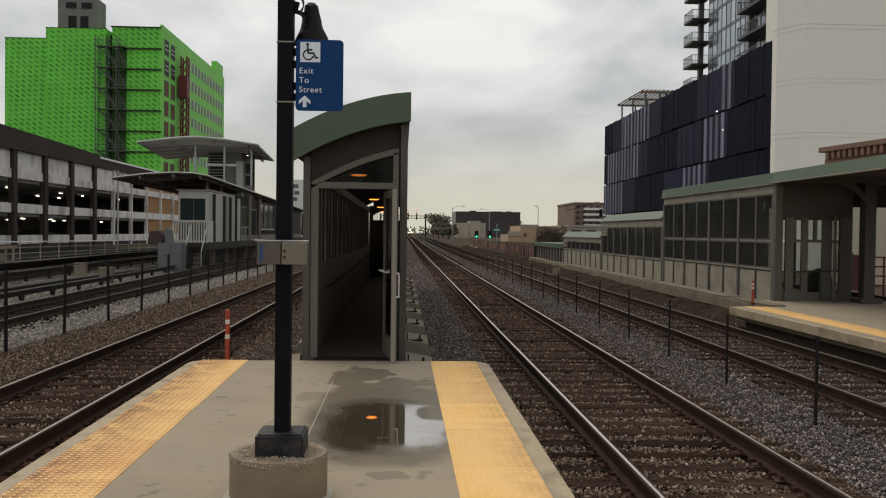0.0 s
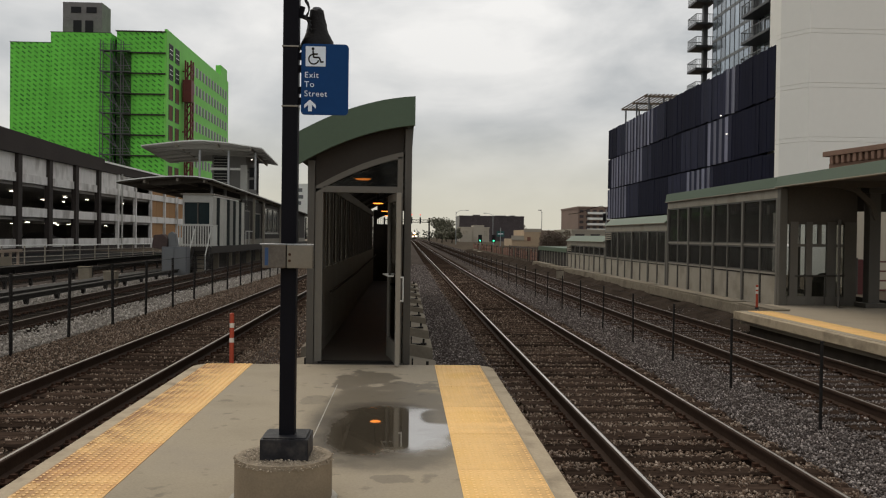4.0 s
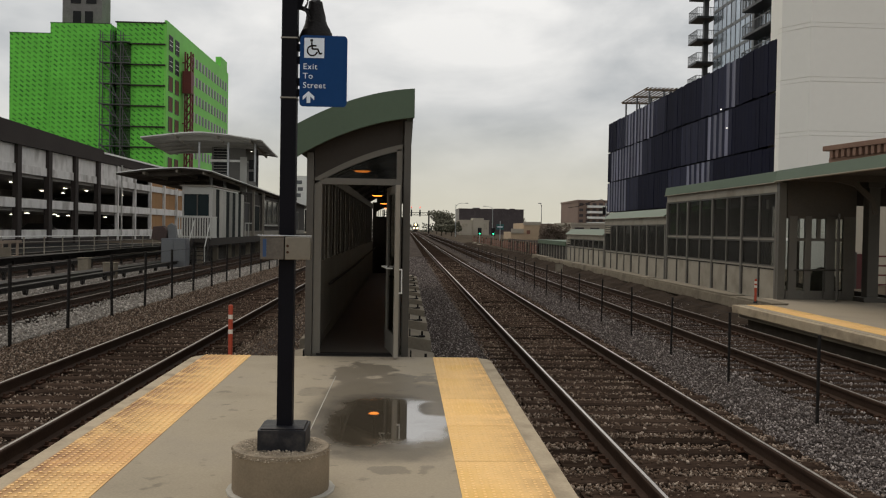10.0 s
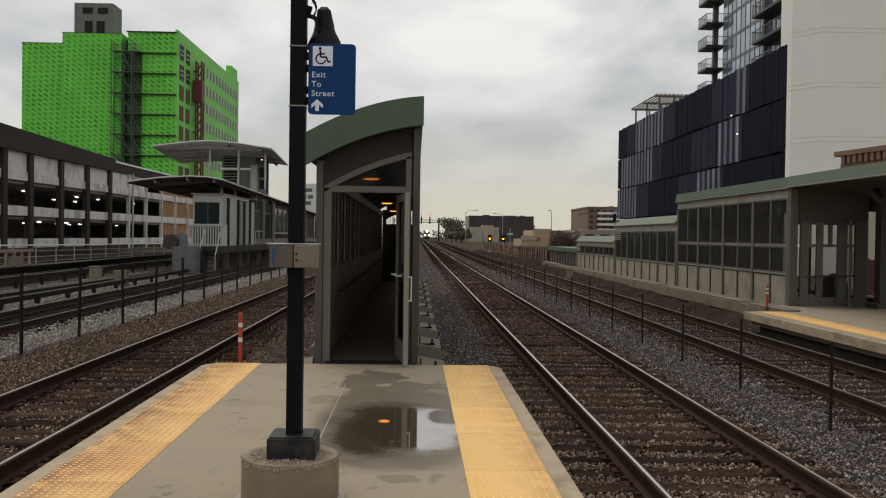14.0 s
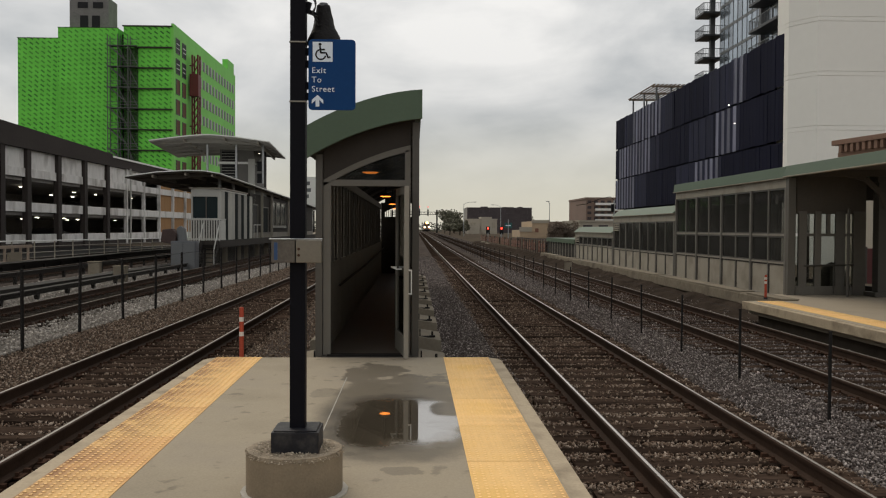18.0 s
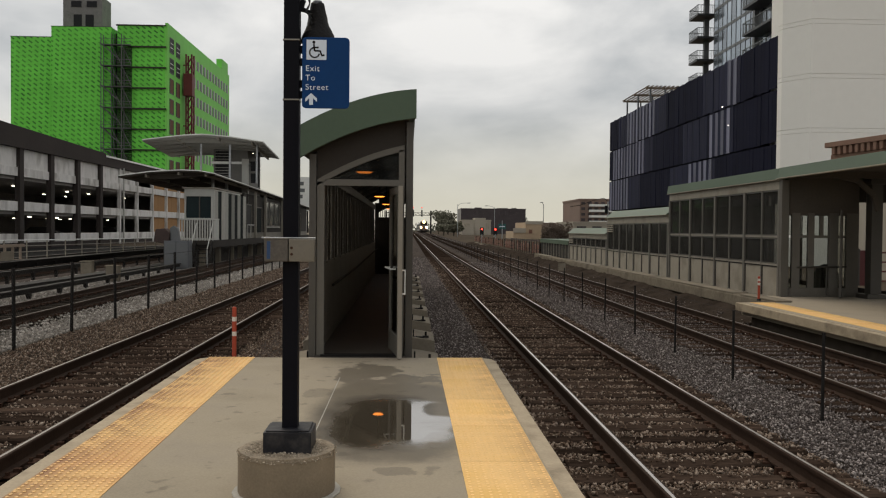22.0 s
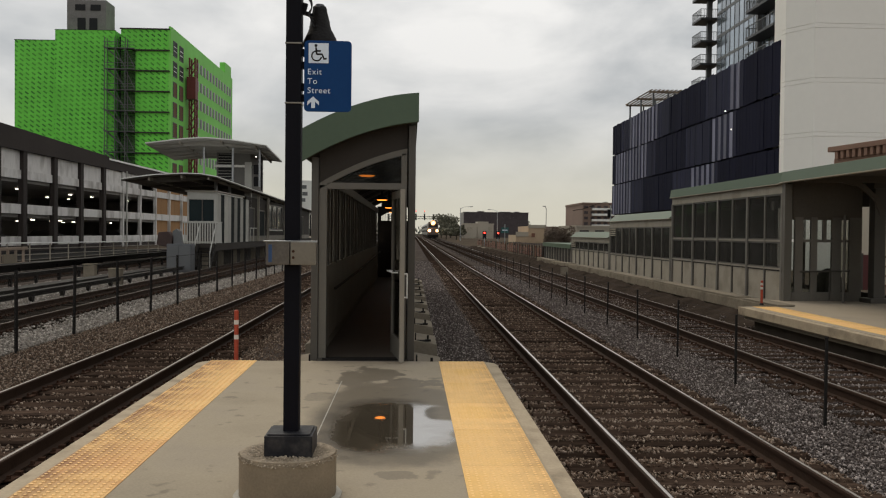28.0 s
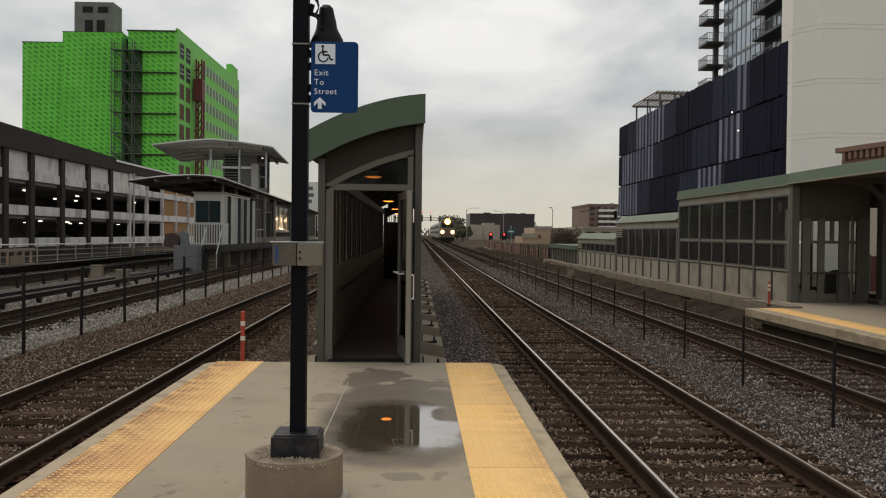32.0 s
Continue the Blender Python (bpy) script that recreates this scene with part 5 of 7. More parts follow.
def stepped_bay(y0, y1, ztop, zf, sill, mid, nb, label, zbot=-0.12, back=True):
    """One step of the glazed stair enclosure: bays of paired lights over panels."""
    t = thing("stair_enclosure", label, "shelter", group="stair enclosure steps")
    L = (y1 - y0) / nb
    wt = zf - (0.26 if zf < 1.7 or zf > 3 else 0.30)
    lean = 0.06 if zf > 3 else 0.40
    part("roof_fascia", MB().prism([(WX - 0.14, zf), (WX - 0.16 + lean, ztop), (WX + 4.1, ztop + 0.05), (WX + 4.1, zf)], "y", y0 + 0.02, y1), GREEN_METAL, t, "green roof edge", bev=0.01)
    part("drip_edge", MB().box(WX - 0.15, WX - 0.05, y0 + 0.02, y1, zf - 0.022, zf), PANEL, t, "pale drip edge")
    part("head_band", MB().box(WX - 0.04, WX + 0.06, y0, y1, wt, zf), PANEL, t)
    part("sill_rail", MB().box(WX - 0.045, WX + 0.045, y0, y1, sill - 0.05, sill), FRAME_LT, t)
    if mid:
        part("mid_rail", MB().box(WX - 0.04, WX + 0.04, y0, y1, mid - 0.025, mid + 0.025), FRAME_LT, t)
    part("base_rail", MB().box(WX - 0.045, WX + 0.045, y0, y1, zbot, zbot + 0.09), FRAME_LT, t)
    pm = MB().box(WX - 0.07, WX + 0.06, -0.06, 0.06, zbot, wt).mesh("main_post", [POST_GREY], bev=0.006)
    mm = MB().box(WX - 0.045, WX + 0.045, -0.03, 0.03, zbot, wt).mesh("mullion", [POST_GREY])
    gm = MB().box(WX - 0.006, WX + 0.006, 0.03, L / 2 - 0.03, sill, wt).mesh("window_pane", [GLASS])
    lm = MB().box(WX - 0.015, WX + 0.02, 0.03, L / 2 - 0.03, zbot + 0.09, sill - 0.05).mesh("infill_panel", [PANEL])
    sf = MB()
    for a, b in (((sill, mid - 0.025), (mid + 0.025, wt)) if mid else ((sill, wt),)):
        w2 = L / 2 - 0.03
        sf.box(WX - 0.03, WX + 0.02, 0.03, 0.065, a, b).box(WX - 0.03, WX + 0.02, w2 - 0.035, w2, a, b)
        sf.box(WX - 0.028, WX + 0.018, 0.065, w2 - 0.035, a, a + 0.035).box(WX - 0.028, WX + 0.018, 0.065, w2 - 0.035, b - 0.05, b)
    w2 = L / 2 - 0.03
    # Dark strips imitate the shadow lines beside the posts and under the sill.
    pg = MB().box(WX - 0.028, WX - 0.012, 0.03, 0.075, zbot + 0.09, sill - 0.05).box(WX - 0.028, WX - 0.012, w2 - 0.045, w2, zbot + 0.09, sill - 0.05)
    pg = pg.box(WX - 0.028, WX - 0.012, 0.075, w2 - 0.045, sill - 0.085, sill - 0.05).mesh("panel_gasket", [PANEL_DK])
    sf = sf.mesh("sash_frame", [FRAME])
    for i in range(nb):
        y = y0 + L * i
        piece("main_post", pm, t, (0, y + (0.06 if i == 0 else 0), 0))
        piece("mullion", mm, t, (0, y + L / 2, 0))
        for k in (0, 1):
            piece("window_pane", gm, t, (0, y + k * L / 2, 0))
            piece("sash_frame", sf, t, (0, y + k * L / 2, 0))
            piece("infill_panel", lm, t, (0, y + k * L / 2, 0))
            piece("panel_gasket", pg, t, (0, y + k * L / 2, 0))
    piece("main_post", pm, t, (0, y1 - 0.06, 0))
    part("inner_wall", MB().box(WX + 3.9, WX + 4.0, y0, y1, zbot, zbot + 0.15).box(WX + 3.9, WX + 4.0, y0, y1, wt - 0.1, zf), PANEL_DK, t)
    im = MB().box(WX + 3.9, WX + 4.0, -0.06, 0.06, zbot, wt).mesh("inner_post", [PANEL_DK])
    for i in range(nb + 1):
        piece("inner_post", im, t, (0, y0 + 0.06 + (L * i if i < nb else L * nb - 0.12), 0))
    part("stair_floor", MB().box(WX + 0.1, WX + 3.85, y0, y1, zbot - 0.3, zbot), OLD_CONC, t)
    part("step_gable", MB().box(WX, WX + 4.0, y0 + 0.03, y0 + 0.09, zf - 0.6, zf), PANEL_DK, t)
    return t


stepped_bay(23.36, 33.45, 3.43, 3.14, 0.86, 1.60, 4, "tall glazed stair enclosure with a green roof edge and grey panels")
s2 = stepped_bay(33.55, 43.95, 2.68, 2.36, 0.80, None, 4, "middle step of the glazed stair enclosure with a green roof edge")
s3 = stepped_bay(44.05, 54.4, 1.86, 1.55, 0.84, None, 4, "low step of the glazed stair enclosure with a green roof edge")
for s, y1, z in ((s2, 43.95, 2.06), (s3, 54.4, 1.36)):
    for k in range(4):
        part("louvre_blade", MB().bar((WX - 0.05, y1 - 1.25, z - 0.08 - 0.1 * k), (WX - 0.05, y1 - 0.15, z - 0.08 - 0.1 * k), 0.05, 0.06), PANEL, s)
s4 = thing("stair_parapet", "lowest step of the stair enclosure with a green coping", "shelter", group="stair enclosure steps")
part("parapet_wall", MB().box(WX, WX + 0.12, 54.5, 66, -0.1, 0.81), PANEL_DK, s4)
part("coping", MB().box(WX - 0.1, WX + 4.1, 54.5, 66, 0.81, 1.08), GREEN_METAL, s4)
for i in range(10):
    part("batten", MB().box(WX - 0.03, WX, 54.7 + 1.1 * i, 54.8 + 1.1 * i, -0.1, 0.81), FRAME_LT, s4)

# open canopy on the platform
can = thing("platform_canopy", "dark open platform canopy with a deep green fascia", "canopy")
cn = MB().add([(x, y, z) for y in (23.3, 4.0) for x, z in ((9.80, 3.165), (9.86, 3.435), (10.0, 3.435), (10.0, 3.165))],
              [(0, 1, 2, 3), (7, 6, 5, 4), (0, 4, 5, 1), (1, 5, 6, 2), (2, 6, 7, 3), (3, 7, 4, 0)])
part("fascia", cn, GREEN_METAL, can, "green fascia", bev=0.008)
part("roof_slab", MB().box(10.0, 15.6, 4.0, 23.4, 3.34, 3.39), GREEN_METAL, can)
part("drip_edge", MB().add([(x, y, z) for y in (23.3, 4.0) for x, z in ((9.785, 3.14), (9.785, 3.165), (9.93, 3.165), (9.93, 3.14))],
              [(0, 1, 2, 3), (7, 6, 5, 4), (0, 4, 5, 1), (1, 5, 6, 2), (2, 6, 7, 3), (3, 7, 4, 0)]), PANEL, can, "pale drip edge")
part("soffit", MB().box(10.0, 15.6, 4.0, 23.4, 3.28, 3.34), SOFFIT_BR, can, "dark soffit")
for y in (6.5, 10.5, 14.3, 18.3, 22.3):
    cb = MB()
    pts = [(10.1, 3.27), (10.8, 3.22), (11.5, 3.05), (11.9, 2.7), (12.05, 2.3)]
    for a, b in zip(pts, pts[1:]):
        cb.bar((a[0], y, a[1]), (b[0], y, b[1]), 0.10, 0.12)
    part("bracket_beam", cb, SOFFIT_BR, can)
    part("cross_beam", MB().box(10.05, 15.5, y - 0.07, y + 0.07, 3.12, 3.28), SOFFIT_BR, can)
for x, y in ((12.26, 22.9), (12.15, 14.3), (12.15, 6.5)):
    part("column", MB().box(x - 0.15, x + 0.15, y - 0.15, y + 0.15, 0.1, 3.3), FRAME, can, bev=0.01)
    part("column_base", MB().box(x - 0.3, x + 0.3, y - 0.3, y + 0.3, 0.0, 0.12), FRAME, can, bev=0.01)
    part("column_cap", MB().box(x - 0.22, x + 0.22, y - 0.22, y + 0.22, 3.0, 3.3), FRAME, can, bev=0.01)

# glazed end of the enclosure with doors, facing the platform
ew = thing("entrance_screen", "glazed entrance screen with dark frames and a door", "entrance screen")
yE = 23.3
part("corner_post", MB().box(9.92, 10.12, yE - 0.08, yE + 0.12, 0.0, 3.12), DOOR_FRAME, ew, bev=0.006)
for a, b in ((10.24, 10.46), (10.68, 10.85), (11.25, 11.50), (11.72, 12.06)):
    part("upright", MB().box(a, b, yE, yE + 0.09, 0.0, 2.24), POST_GREY, ew, bev=0.004)
part("transom", MB().box(10.46, 11.72, yE + 0.01, yE + 0.08, 1.575, 1.65), POST_GREY, ew)
part("glazing_bar", MB().box(11.005, 11.10, yE + 0.01, yE + 0.08, 1.65, 2.17), POST_GREY, ew)
part("head", MB().box(10.17, 12.06, yE + 0.01, yE + 0.08, 2.17, 3.2), SOFFIT_BR, ew)
part("bottom_rail", MB().box(10.17, 12.06, yE + 0.01, yE + 0.08, 0.0, 0.24), POST_GREY, ew)
for a, b in ((10.17, 10.24), (10.46, 10.68), (10.85, 11.25), (11.50, 11.72)):
    part("screen_pane", MB().box(a, b, yE + 0.04, yE + 0.048, 0.24, 1.575), GLASS_CL, ew)
    part("screen_pane", MB().box(a, b, yE + 0.04, yE + 0.048, 1.65, 2.17), GLASS_CL, ew)
dl = thing("screen_door", "open dark framed glass door at the entrance screen", "door", (11.56, yE - 0.02, 0), rz=62)
part("stile", MB().box(-0.06, 0.0, -0.05, 0.0, 0.02, 2.3), FRAME, dl)
part("stile", MB().box(-0.85, -0.79, -0.05, 0.0, 0.02, 2.3), FRAME, dl)
part("rail", MB().box(-0.79, -0.06, -0.05, 0.0, 0.02, 0.25).box(-0.79, -0.06, -0.05, 0.0, 2.18, 2.3), FRAME, dl)
part("door_pane", MB().box(-0.79, -0.06, -0.03, -0.022, 0.25, 2.18), GLASS_CL, dl)
part("pull_bar", MB().cyl((-0.74, -0.09, 0.9), (-0.74, -0.09, 1.3), 0.014, 8), STAINLESS, dl)
part("hand_bar", MB().cyl((10.35, yE - 0.1, 0.79), (11.7, yE - 0.1, 0.82), 0.025, 8).cyl((11.15, yE - 0.1, 0.05), (11.15, yE - 0.1, 0.81), 0.02, 8), FRAME, ew)
bench = thing("litter_bin", "rounded dark bin behind the entrance glass", "bin", (11.95, 24.9, -0.0))
part("bin_body", MB().cyl((0, 0, -0.12), (0, 0, 0.55), 0.34, 18), FRAME, bench, smooth=True)
part("bin_dome", MB().cyl((0, 0, 0.55), (0, 0, 0.72), 0.34, 18, 0.26).cyl((0, 0, 0.72), (0, 0, 0.82), 0.26, 18, 0.08), FRAME, bench, smooth=True)
part("bin_mouth", MB().box(-0.12, 0.12, -0.36, -0.3, 0.36, 0.5), INK, bench)
rd = thing("red_door_panel", "dark red painted panel beyond the canopy", "panel", (14.75, 28.4, 0))
part("leaf", MB().box(0, 0.5, 0, 0.06, 0, 1.15), DOOR_RED, rd, bev=0.006)
part("stile", MB().box(-0.06, 0, -0.02, 0.08, 0, 1.2), FRAME, rd)
pf = thing("platform_railing", "dark red railing across the back of the platform", "railing")
for i in range(9):
    part("rail_post", MB().box(15.15 + 0.62 * i, 15.2 + 0.62 * i, 28.4, 28.45, -0.6, 1.1), DOOR_RED, pf)
for z in (0.15, 0.46, 0.77, 1.08):
    part("rail_bar", MB().box(15.15, 20.2, 28.41, 28.44, z - 0.025, z + 0.025), DOOR_RED, pf)

# ---------------------------------------------------------------- beyond the shelter: pale block, screened garage, glass tower
wb = thing("pale_block", "tall pale precast building with fine horizontal joints", "building")
X0, Y0 = 26.48, 57.7
lv = [-0.6] + [z for k in range(12) for z in (4.75 + 3.58 * k, 5.05 + 3.58 * k)] + [45]
for a, b in zip(lv, lv[1:]):
    part("wall_course", MB().prism([(25.32, 60.3), (25.32, 59.6), (X0, Y0), (62, Y0), (62, 92), (38.6, 92), (38.6, 60.3)], "z", a + 0.008, b - 0.008), WHITE_WALL, wb, bev=0.012)
part("wall_core", MB().prism([(25.37, 60.26), (25.37, 59.62), (X0 + 0.03, Y0 + 0.05), (61.9, Y0 + 0.05), (61.9, 91.9), (38.7, 91.9), (38.7, 60.26)], "z", -0.6, 45), WHITE_WALL, wb)

part("rear_return", MB().box(26.3, 38.55, 60.35, 63.8, -0.6, 45), WHITE_WALL, wb)

gs = thing("screened_garage", "garage building behind dark navy perforated metal screens with silver runs", "building")
part("garage_block", MB().box(26.6, 38, 64.8, 112, -0.6, 14.6), NAVY_BACK, gs)
part("screen_backing", MB().box(25.8, 26.4, 64.0, 112, 4.2, 15.0), NAVY_BACK, gs, "dark backing behind the screens")
random.seed(21)
SIL = {0: ((91.0, 103.6), (67.4, 70.6)), 1: ((95.3, 110), (68.9, 74.2)), 2: ((101.5, 112), (73.2, 80.8))}
DIM = {0: ((70.3, 76.5), (87, 91), (103.6, 107)), 1: ((74.9, 82), (92, 95.3)), 2: ((80.8, 86), (97, 101.5))}
fin = {}
for key, m in (("navy", NAVY), ("slate", SLATE), ("silver", SILVER)):
    me, q = [], 1.0 if key == "silver" else 0.15
    for w in (0.50 if key == "silver" else 0.745,):
        me.append(MB().prism([(-0.05 * q, -w / 2), (0.0, -w / 2 + 0.06), (0.0, w / 2 - 0.06), (-0.05 * q, w / 2), (0.03 - 0.05 * q, w / 2), (0.03, w / 2 - 0.07), (0.03, -w / 2 + 0.07), (0.03 - 0.05 * q, -w / 2)], "z", 0.0, 3.62).mesh("screen_panel", [m]))
    fin[key] = me
for row, z in enumerate((11.78, 8.02, 4.26)):
    y, col = 60.4, 0
    while y < 111.6:
        sil = any(a <= y <= b for a, b in SIL[row])
        dim = any(a <= y <= b for a, b in DIM[row])
        key = "silver" if sil and col % 2 == 0 else "slate" if sil or dim else "navy"
        col += 1
        dz = random.uniform(-0.07, 0.07) if row == 0 else random.uniform(-0.03, 0.03)
        piece("screen_panel", fin[key][0], gs, pose(25.62 + random.uniform(-0.02, 0.02), y + 0.4, z + dz, 0, 0, random.uniform(-1, 1) + (8 if key == "silver" else 0)))
        y += 0.68
for y, z in ((71.4, 11.85), (70.0, 10.2)):
    part("wall_light", MB().box(25.44, 25.52, y - 0.05, y + 0.05, z - 0.04, z + 0.04), WALL_GLOW, gs, "small lit wall light")
pg = thing("roof_pergola", "slatted timber pergola on the garage roof", "pergola")
for x in (26.0, 27.6, 29.2):
    for y in (94.9, 100, 105):
        part("pergola_post", MB().box(x - 0.08, x + 0.08, y - 0.08, y + 0.08, 14.6, 17.05), TOWER_MET, pg)
for i in range(9):
    part("pergola_slat", MB().box(25.55 + 0.45 * i, 25.75 + 0.45 * i, 94.2, 105.7, 17.22, 17.28), WOOD, pg, "weathered timber slat")
for y in (94.9, 100, 105):
    part("pergola_beam", MB().box(25.5, 29.6, y - 0.1, y + 0.1, 17.0, 17.2), WOOD, pg)

tw = thing("glass_tower", "glass apartment tower with stacked projecting balconies", "building")
TX = 38.4
part("tower_core", MB().box(TX + 0.4, 60, 92, 112.2, 14, 62), TOWER_DK, tw)
pane = MB().box(-0.03, 0.03, 0.03, 1.47, 0.0, 2.62).mesh("window_pane", [ROOF_GLASS])
span = MB().box(-0.07, 0.05, 0.02, 1.48, -0.35, 0.0).mesh("spandrel", [TOWER_MET])
mul = MB().box(-0.08, 0.05, -0.03, 0.03, -0.35, 2.62).mesh("mullion", [TOWER_MET])
BL = 7.6
bal = MB().box(-1.9, 0, 0, BL, -0.28, 0.0).mesh("balcony_slab", [TOWER_DK], bev=0.02)
railm = MB()
for i in range(20):
    railm.box(-1.88, -1.84, 0.02 + 0.395 * i, 0.06 + 0.395 * i, 0, 1.1)
railm.box(-1.9, -1.82, 0, BL, 1.08, 1.15)
for j in (0.02, BL - 0.06):
    railm.box(-1.88, 0, j, j + 0.04, 1.08, 1.15)
    for i in range(6):
        railm.box(-1.8 + 0.32 * i, -1.76 + 0.32 * i, j, j + 0.04, 0, 1.1)
railm = railm.mesh("balcony_railing", [TOWER_MET])
bal_end = MB().box(-2.5, 0, 0, 3.5, -0.28, 0.0).mesh("balcony_slab", [TOWER_DK], bev=0.02)
rail_end = MB().box(-2.5, -2.44, 0, 3.5, 1.05, 1.12).box(-2.44, 0, 0.0, 0.06, 1.05, 1.12).box(-2.44, 0, 3.44, 3.5, 1.05, 1.12)
for i in range(18):
    rail_end.box(-2.49, -2.46, 0.02 + 0.2 * i, 0.05 + 0.2 * i, 0, 1.05)
for i in range(12):
    rail_end.box(-2.42 + 0.2 * i, -2.39 + 0.2 * i, 0.01, 0.04, 0, 1.05).box(-2.42 + 0.2 * i, -2.39 + 0.2 * i, 3.46, 3.49, 0, 1.05)
rail_end = rail_end.mesh("balcony_railing", [TOWER_MET])
for k in range(-2, 11):
    z = 23.6 + 2.91 * k
    for i in range(13):
        y = 92.2 + 1.5 * i
        piece("window_pane", pane, tw, (TX + 0.32, y, z + 0.5))
        piece("spandrel", span, tw, (TX + 0.32, y, z + 0.5))
        piece("mullion", mul, tw, (TX + 0.32, y, z + 0.5))
    if k >= -1:
        b = piece("balcony_slab", bal, tw, (TX + 0.2, 89.4, z - 0.1))
        piece("balcony_railing", railm, b, (0, 0, 0))
        b = piece("balcony_slab", bal_end, tw, (39.44, 113.0, z + 0.28))
        piece("balcony_railing", rail_end, b, (0, 0, 0))
for y, x in ((115.0, 38.75), (97.6, TX + 0.1)):
    part("balcony_column", MB().box(x - 0.3, x + 0.3, y - 0.3, y + 0.3, 14, 60), TOWER_MET, tw)

bk = thing("brick_corner_building", "old brick building with a corbelled terracotta cornice", "building", (21.95, 45.0, 0), rz=-170)
part("wall", MB().box(-14, 0, 0, 30, -0.6, 5.5), BEIGE, bk, "pale painted wall")
part("cornice_band", MB().box(-14, 0.12, -0.12, 30, 5.5, 5.72), BRICK_RED, bk, "red brick band")
part("cornice_cap", MB().box(-14, 0.35, -0.35, 30, 6.1, 6.36), BRICK_RED, bk, bev=0.03)
den = MB().box(0.1, 0.3, -0.11, 0.11, 5.72, 6.1).mesh("corbel", [BRICK_RED])
for i in range(66):
    piece("corbel", den, bk, (0, 0.3 + 0.44 * i, 0))
part("cornice_back", MB().box(-14, 0.1, -0.1, 30, 5.72, 6.1), BRICK_BR, bk)

# ---------------------------------------------------------------- distance along the line


def apartment(name, x0, x1, y0, dep, z1, m, label, rows, cols, win_m, band=None, z0=-0.6):
    t = thing(name, label, "building", ((x0 + x1) / 2, y0, 0))
    w = (x1 - x0) / 2
    part("wall", MB().box(-w, w, 0, dep, z0, z1), m, t)
    part("parapet", MB().box(-w - 0.15, w + 0.15, -0.15, dep, z1, z1 + 0.4), m, t)
    fh, cw = (z1 - 1.0) / rows, 2 * w / cols
    wm = MB().box(0, cw * 0.6, -0.08, 0.05, 0, fh * 0.5).mesh("window", [win_m])
    for r in range(rows):
        for c2 in range(cols):
            piece("window", wm, t, (-w + cw * (c2 + 0.2), 0, 1.0 + fh * (r + 0.25)))
        if band:
            part("balcony_band", MB().box(-w * 0.45, w * 0.95, -0.9, 0, 1.0 + fh * r - 0.1, 1.0 + fh * r + 0.4), band, t)
    return t


apartment("brick_apartments", 39.0, 46.5, 200, 22, 8.5, BRICK_BR, "brown brick apartment building with pale balcony bands", 6, 5, DARK_FACADE, PALE_METAL)
ho = apartment("dark_office_block", 24.0, 53.3, 400, 30, 10.8, DARK_FACADE, "long dark glass-faced block in the distance", 3, 12, DARK_FACADE)
for x, w, h in ((-8, 3, 0.5), (2, 5, 0.3), (9, 2, 0.4)):
    part("roof_plant", MB().box(x, x + w, 4, 10, 10.8, 11.2 + h), DARK_FACADE, ho)
bl = apartment("beige_low_building", 20.3, 31.0, 330, 20, 4.9, BEIGE, "low stepped beige building with few dark windows", 1, 3, PANEL)
part("raised_middle", MB().box(-0.6, 3.4, -0.3, 12, -0.6, 6.0), BEIGE, bl)
part("low_wing", MB().box(-5.8, -1.5, -6, -0.3, -0.6, 2.6), BEIGE, bl)
tb = thing("tan_store", "single-storey tan brick store with a pale fascia", "building", (29.4, 205, 0))
part("main_wall", MB().box(-2.05, 1.95, 0, 20, -0.8, 3.45), TAN, tb)
part("fascia", MB().box(-2.15, 2.0, -0.12, 0, 3.0, 3.75), BEIGE, tb, "pale fascia band")
part("low_front", MB().box(-5.0, -2.06, -1, 15, -0.8, 1.35), TAN, tb)
part("low_fascia", MB().box(-5.1, -2.16, -1.2, -1, 1.0, 2.1), BEIGE, tb, "pale fascia band")
part("brown_wing", MB().box(1.96, 7.8, -0.3, 20, -0.8, 3.4), BRICK_BR, tb, "brown brick wing")
part("sign_mark", MB().box(-1.3, -0.5, -0.1, -0.01, 0.9, 1.8), BARRIER, tb, "faded red wall sign")
apartment("pale_roofed_store", 32, 47, 170, 20, 3.0, BEIGE, "low store with a pale flat roof", 1, 5, DARK_FACADE)

ma = thing("signal_mast_arm", "curved steel mast arm with a small dark signal head", "mast arm", (29.5, 130, 0))
part("mast", MB().cyl((0, 0, -0.6), (0, 0, 6.0), 0.13, 8, 0.1), GALV, ma)
marm = MB()
pts = [(0, 6.0), (-0.6, 6.5), (-2.0, 6.2), (-4.2, 5.4), (-5.6, 5.2)]
for a, b in zip(pts, pts[1:]):
    marm.cyl((a[0], 0, a[1]), (b[0], 0, b[1]), 0.05, 6)
part("arm", marm, DARK_METAL, ma)
part("signal_head", MB().box(-0.5, -0.1, -0.3, -0.1, 4.2, 5.4), INK, ma)
# orange work barriers
br = thing("work_barriers", "row of faded orange work-zone barrier panels", "barrier")
for i in range(32):
    y = 84 + 2.6 * i
    if i % 5 != 2:
        part("barrier_panel", MB().box(12.6, 12.7, y, y + 2.3, -0.15, 0.28).box(12.6, 12.7, y, y + 2.3, -0.5, -0.25), BARRIER, br)
    part("barrier_post", MB().box(12.58, 12.72, y, y + 0.14, -0.6, 0.5), BARRIER if i % 3 else PANEL_DK, br)
dk = thing("dark_picket_railing", "dark stained timber picket railing above the stair well", "railing")
for i in range(19):
    part("picket", MB().box(11.3, 11.36, 68 + 1.6 * i, 68.14 + 1.6 * i, -0.6, 0.85), HOOD, dk)
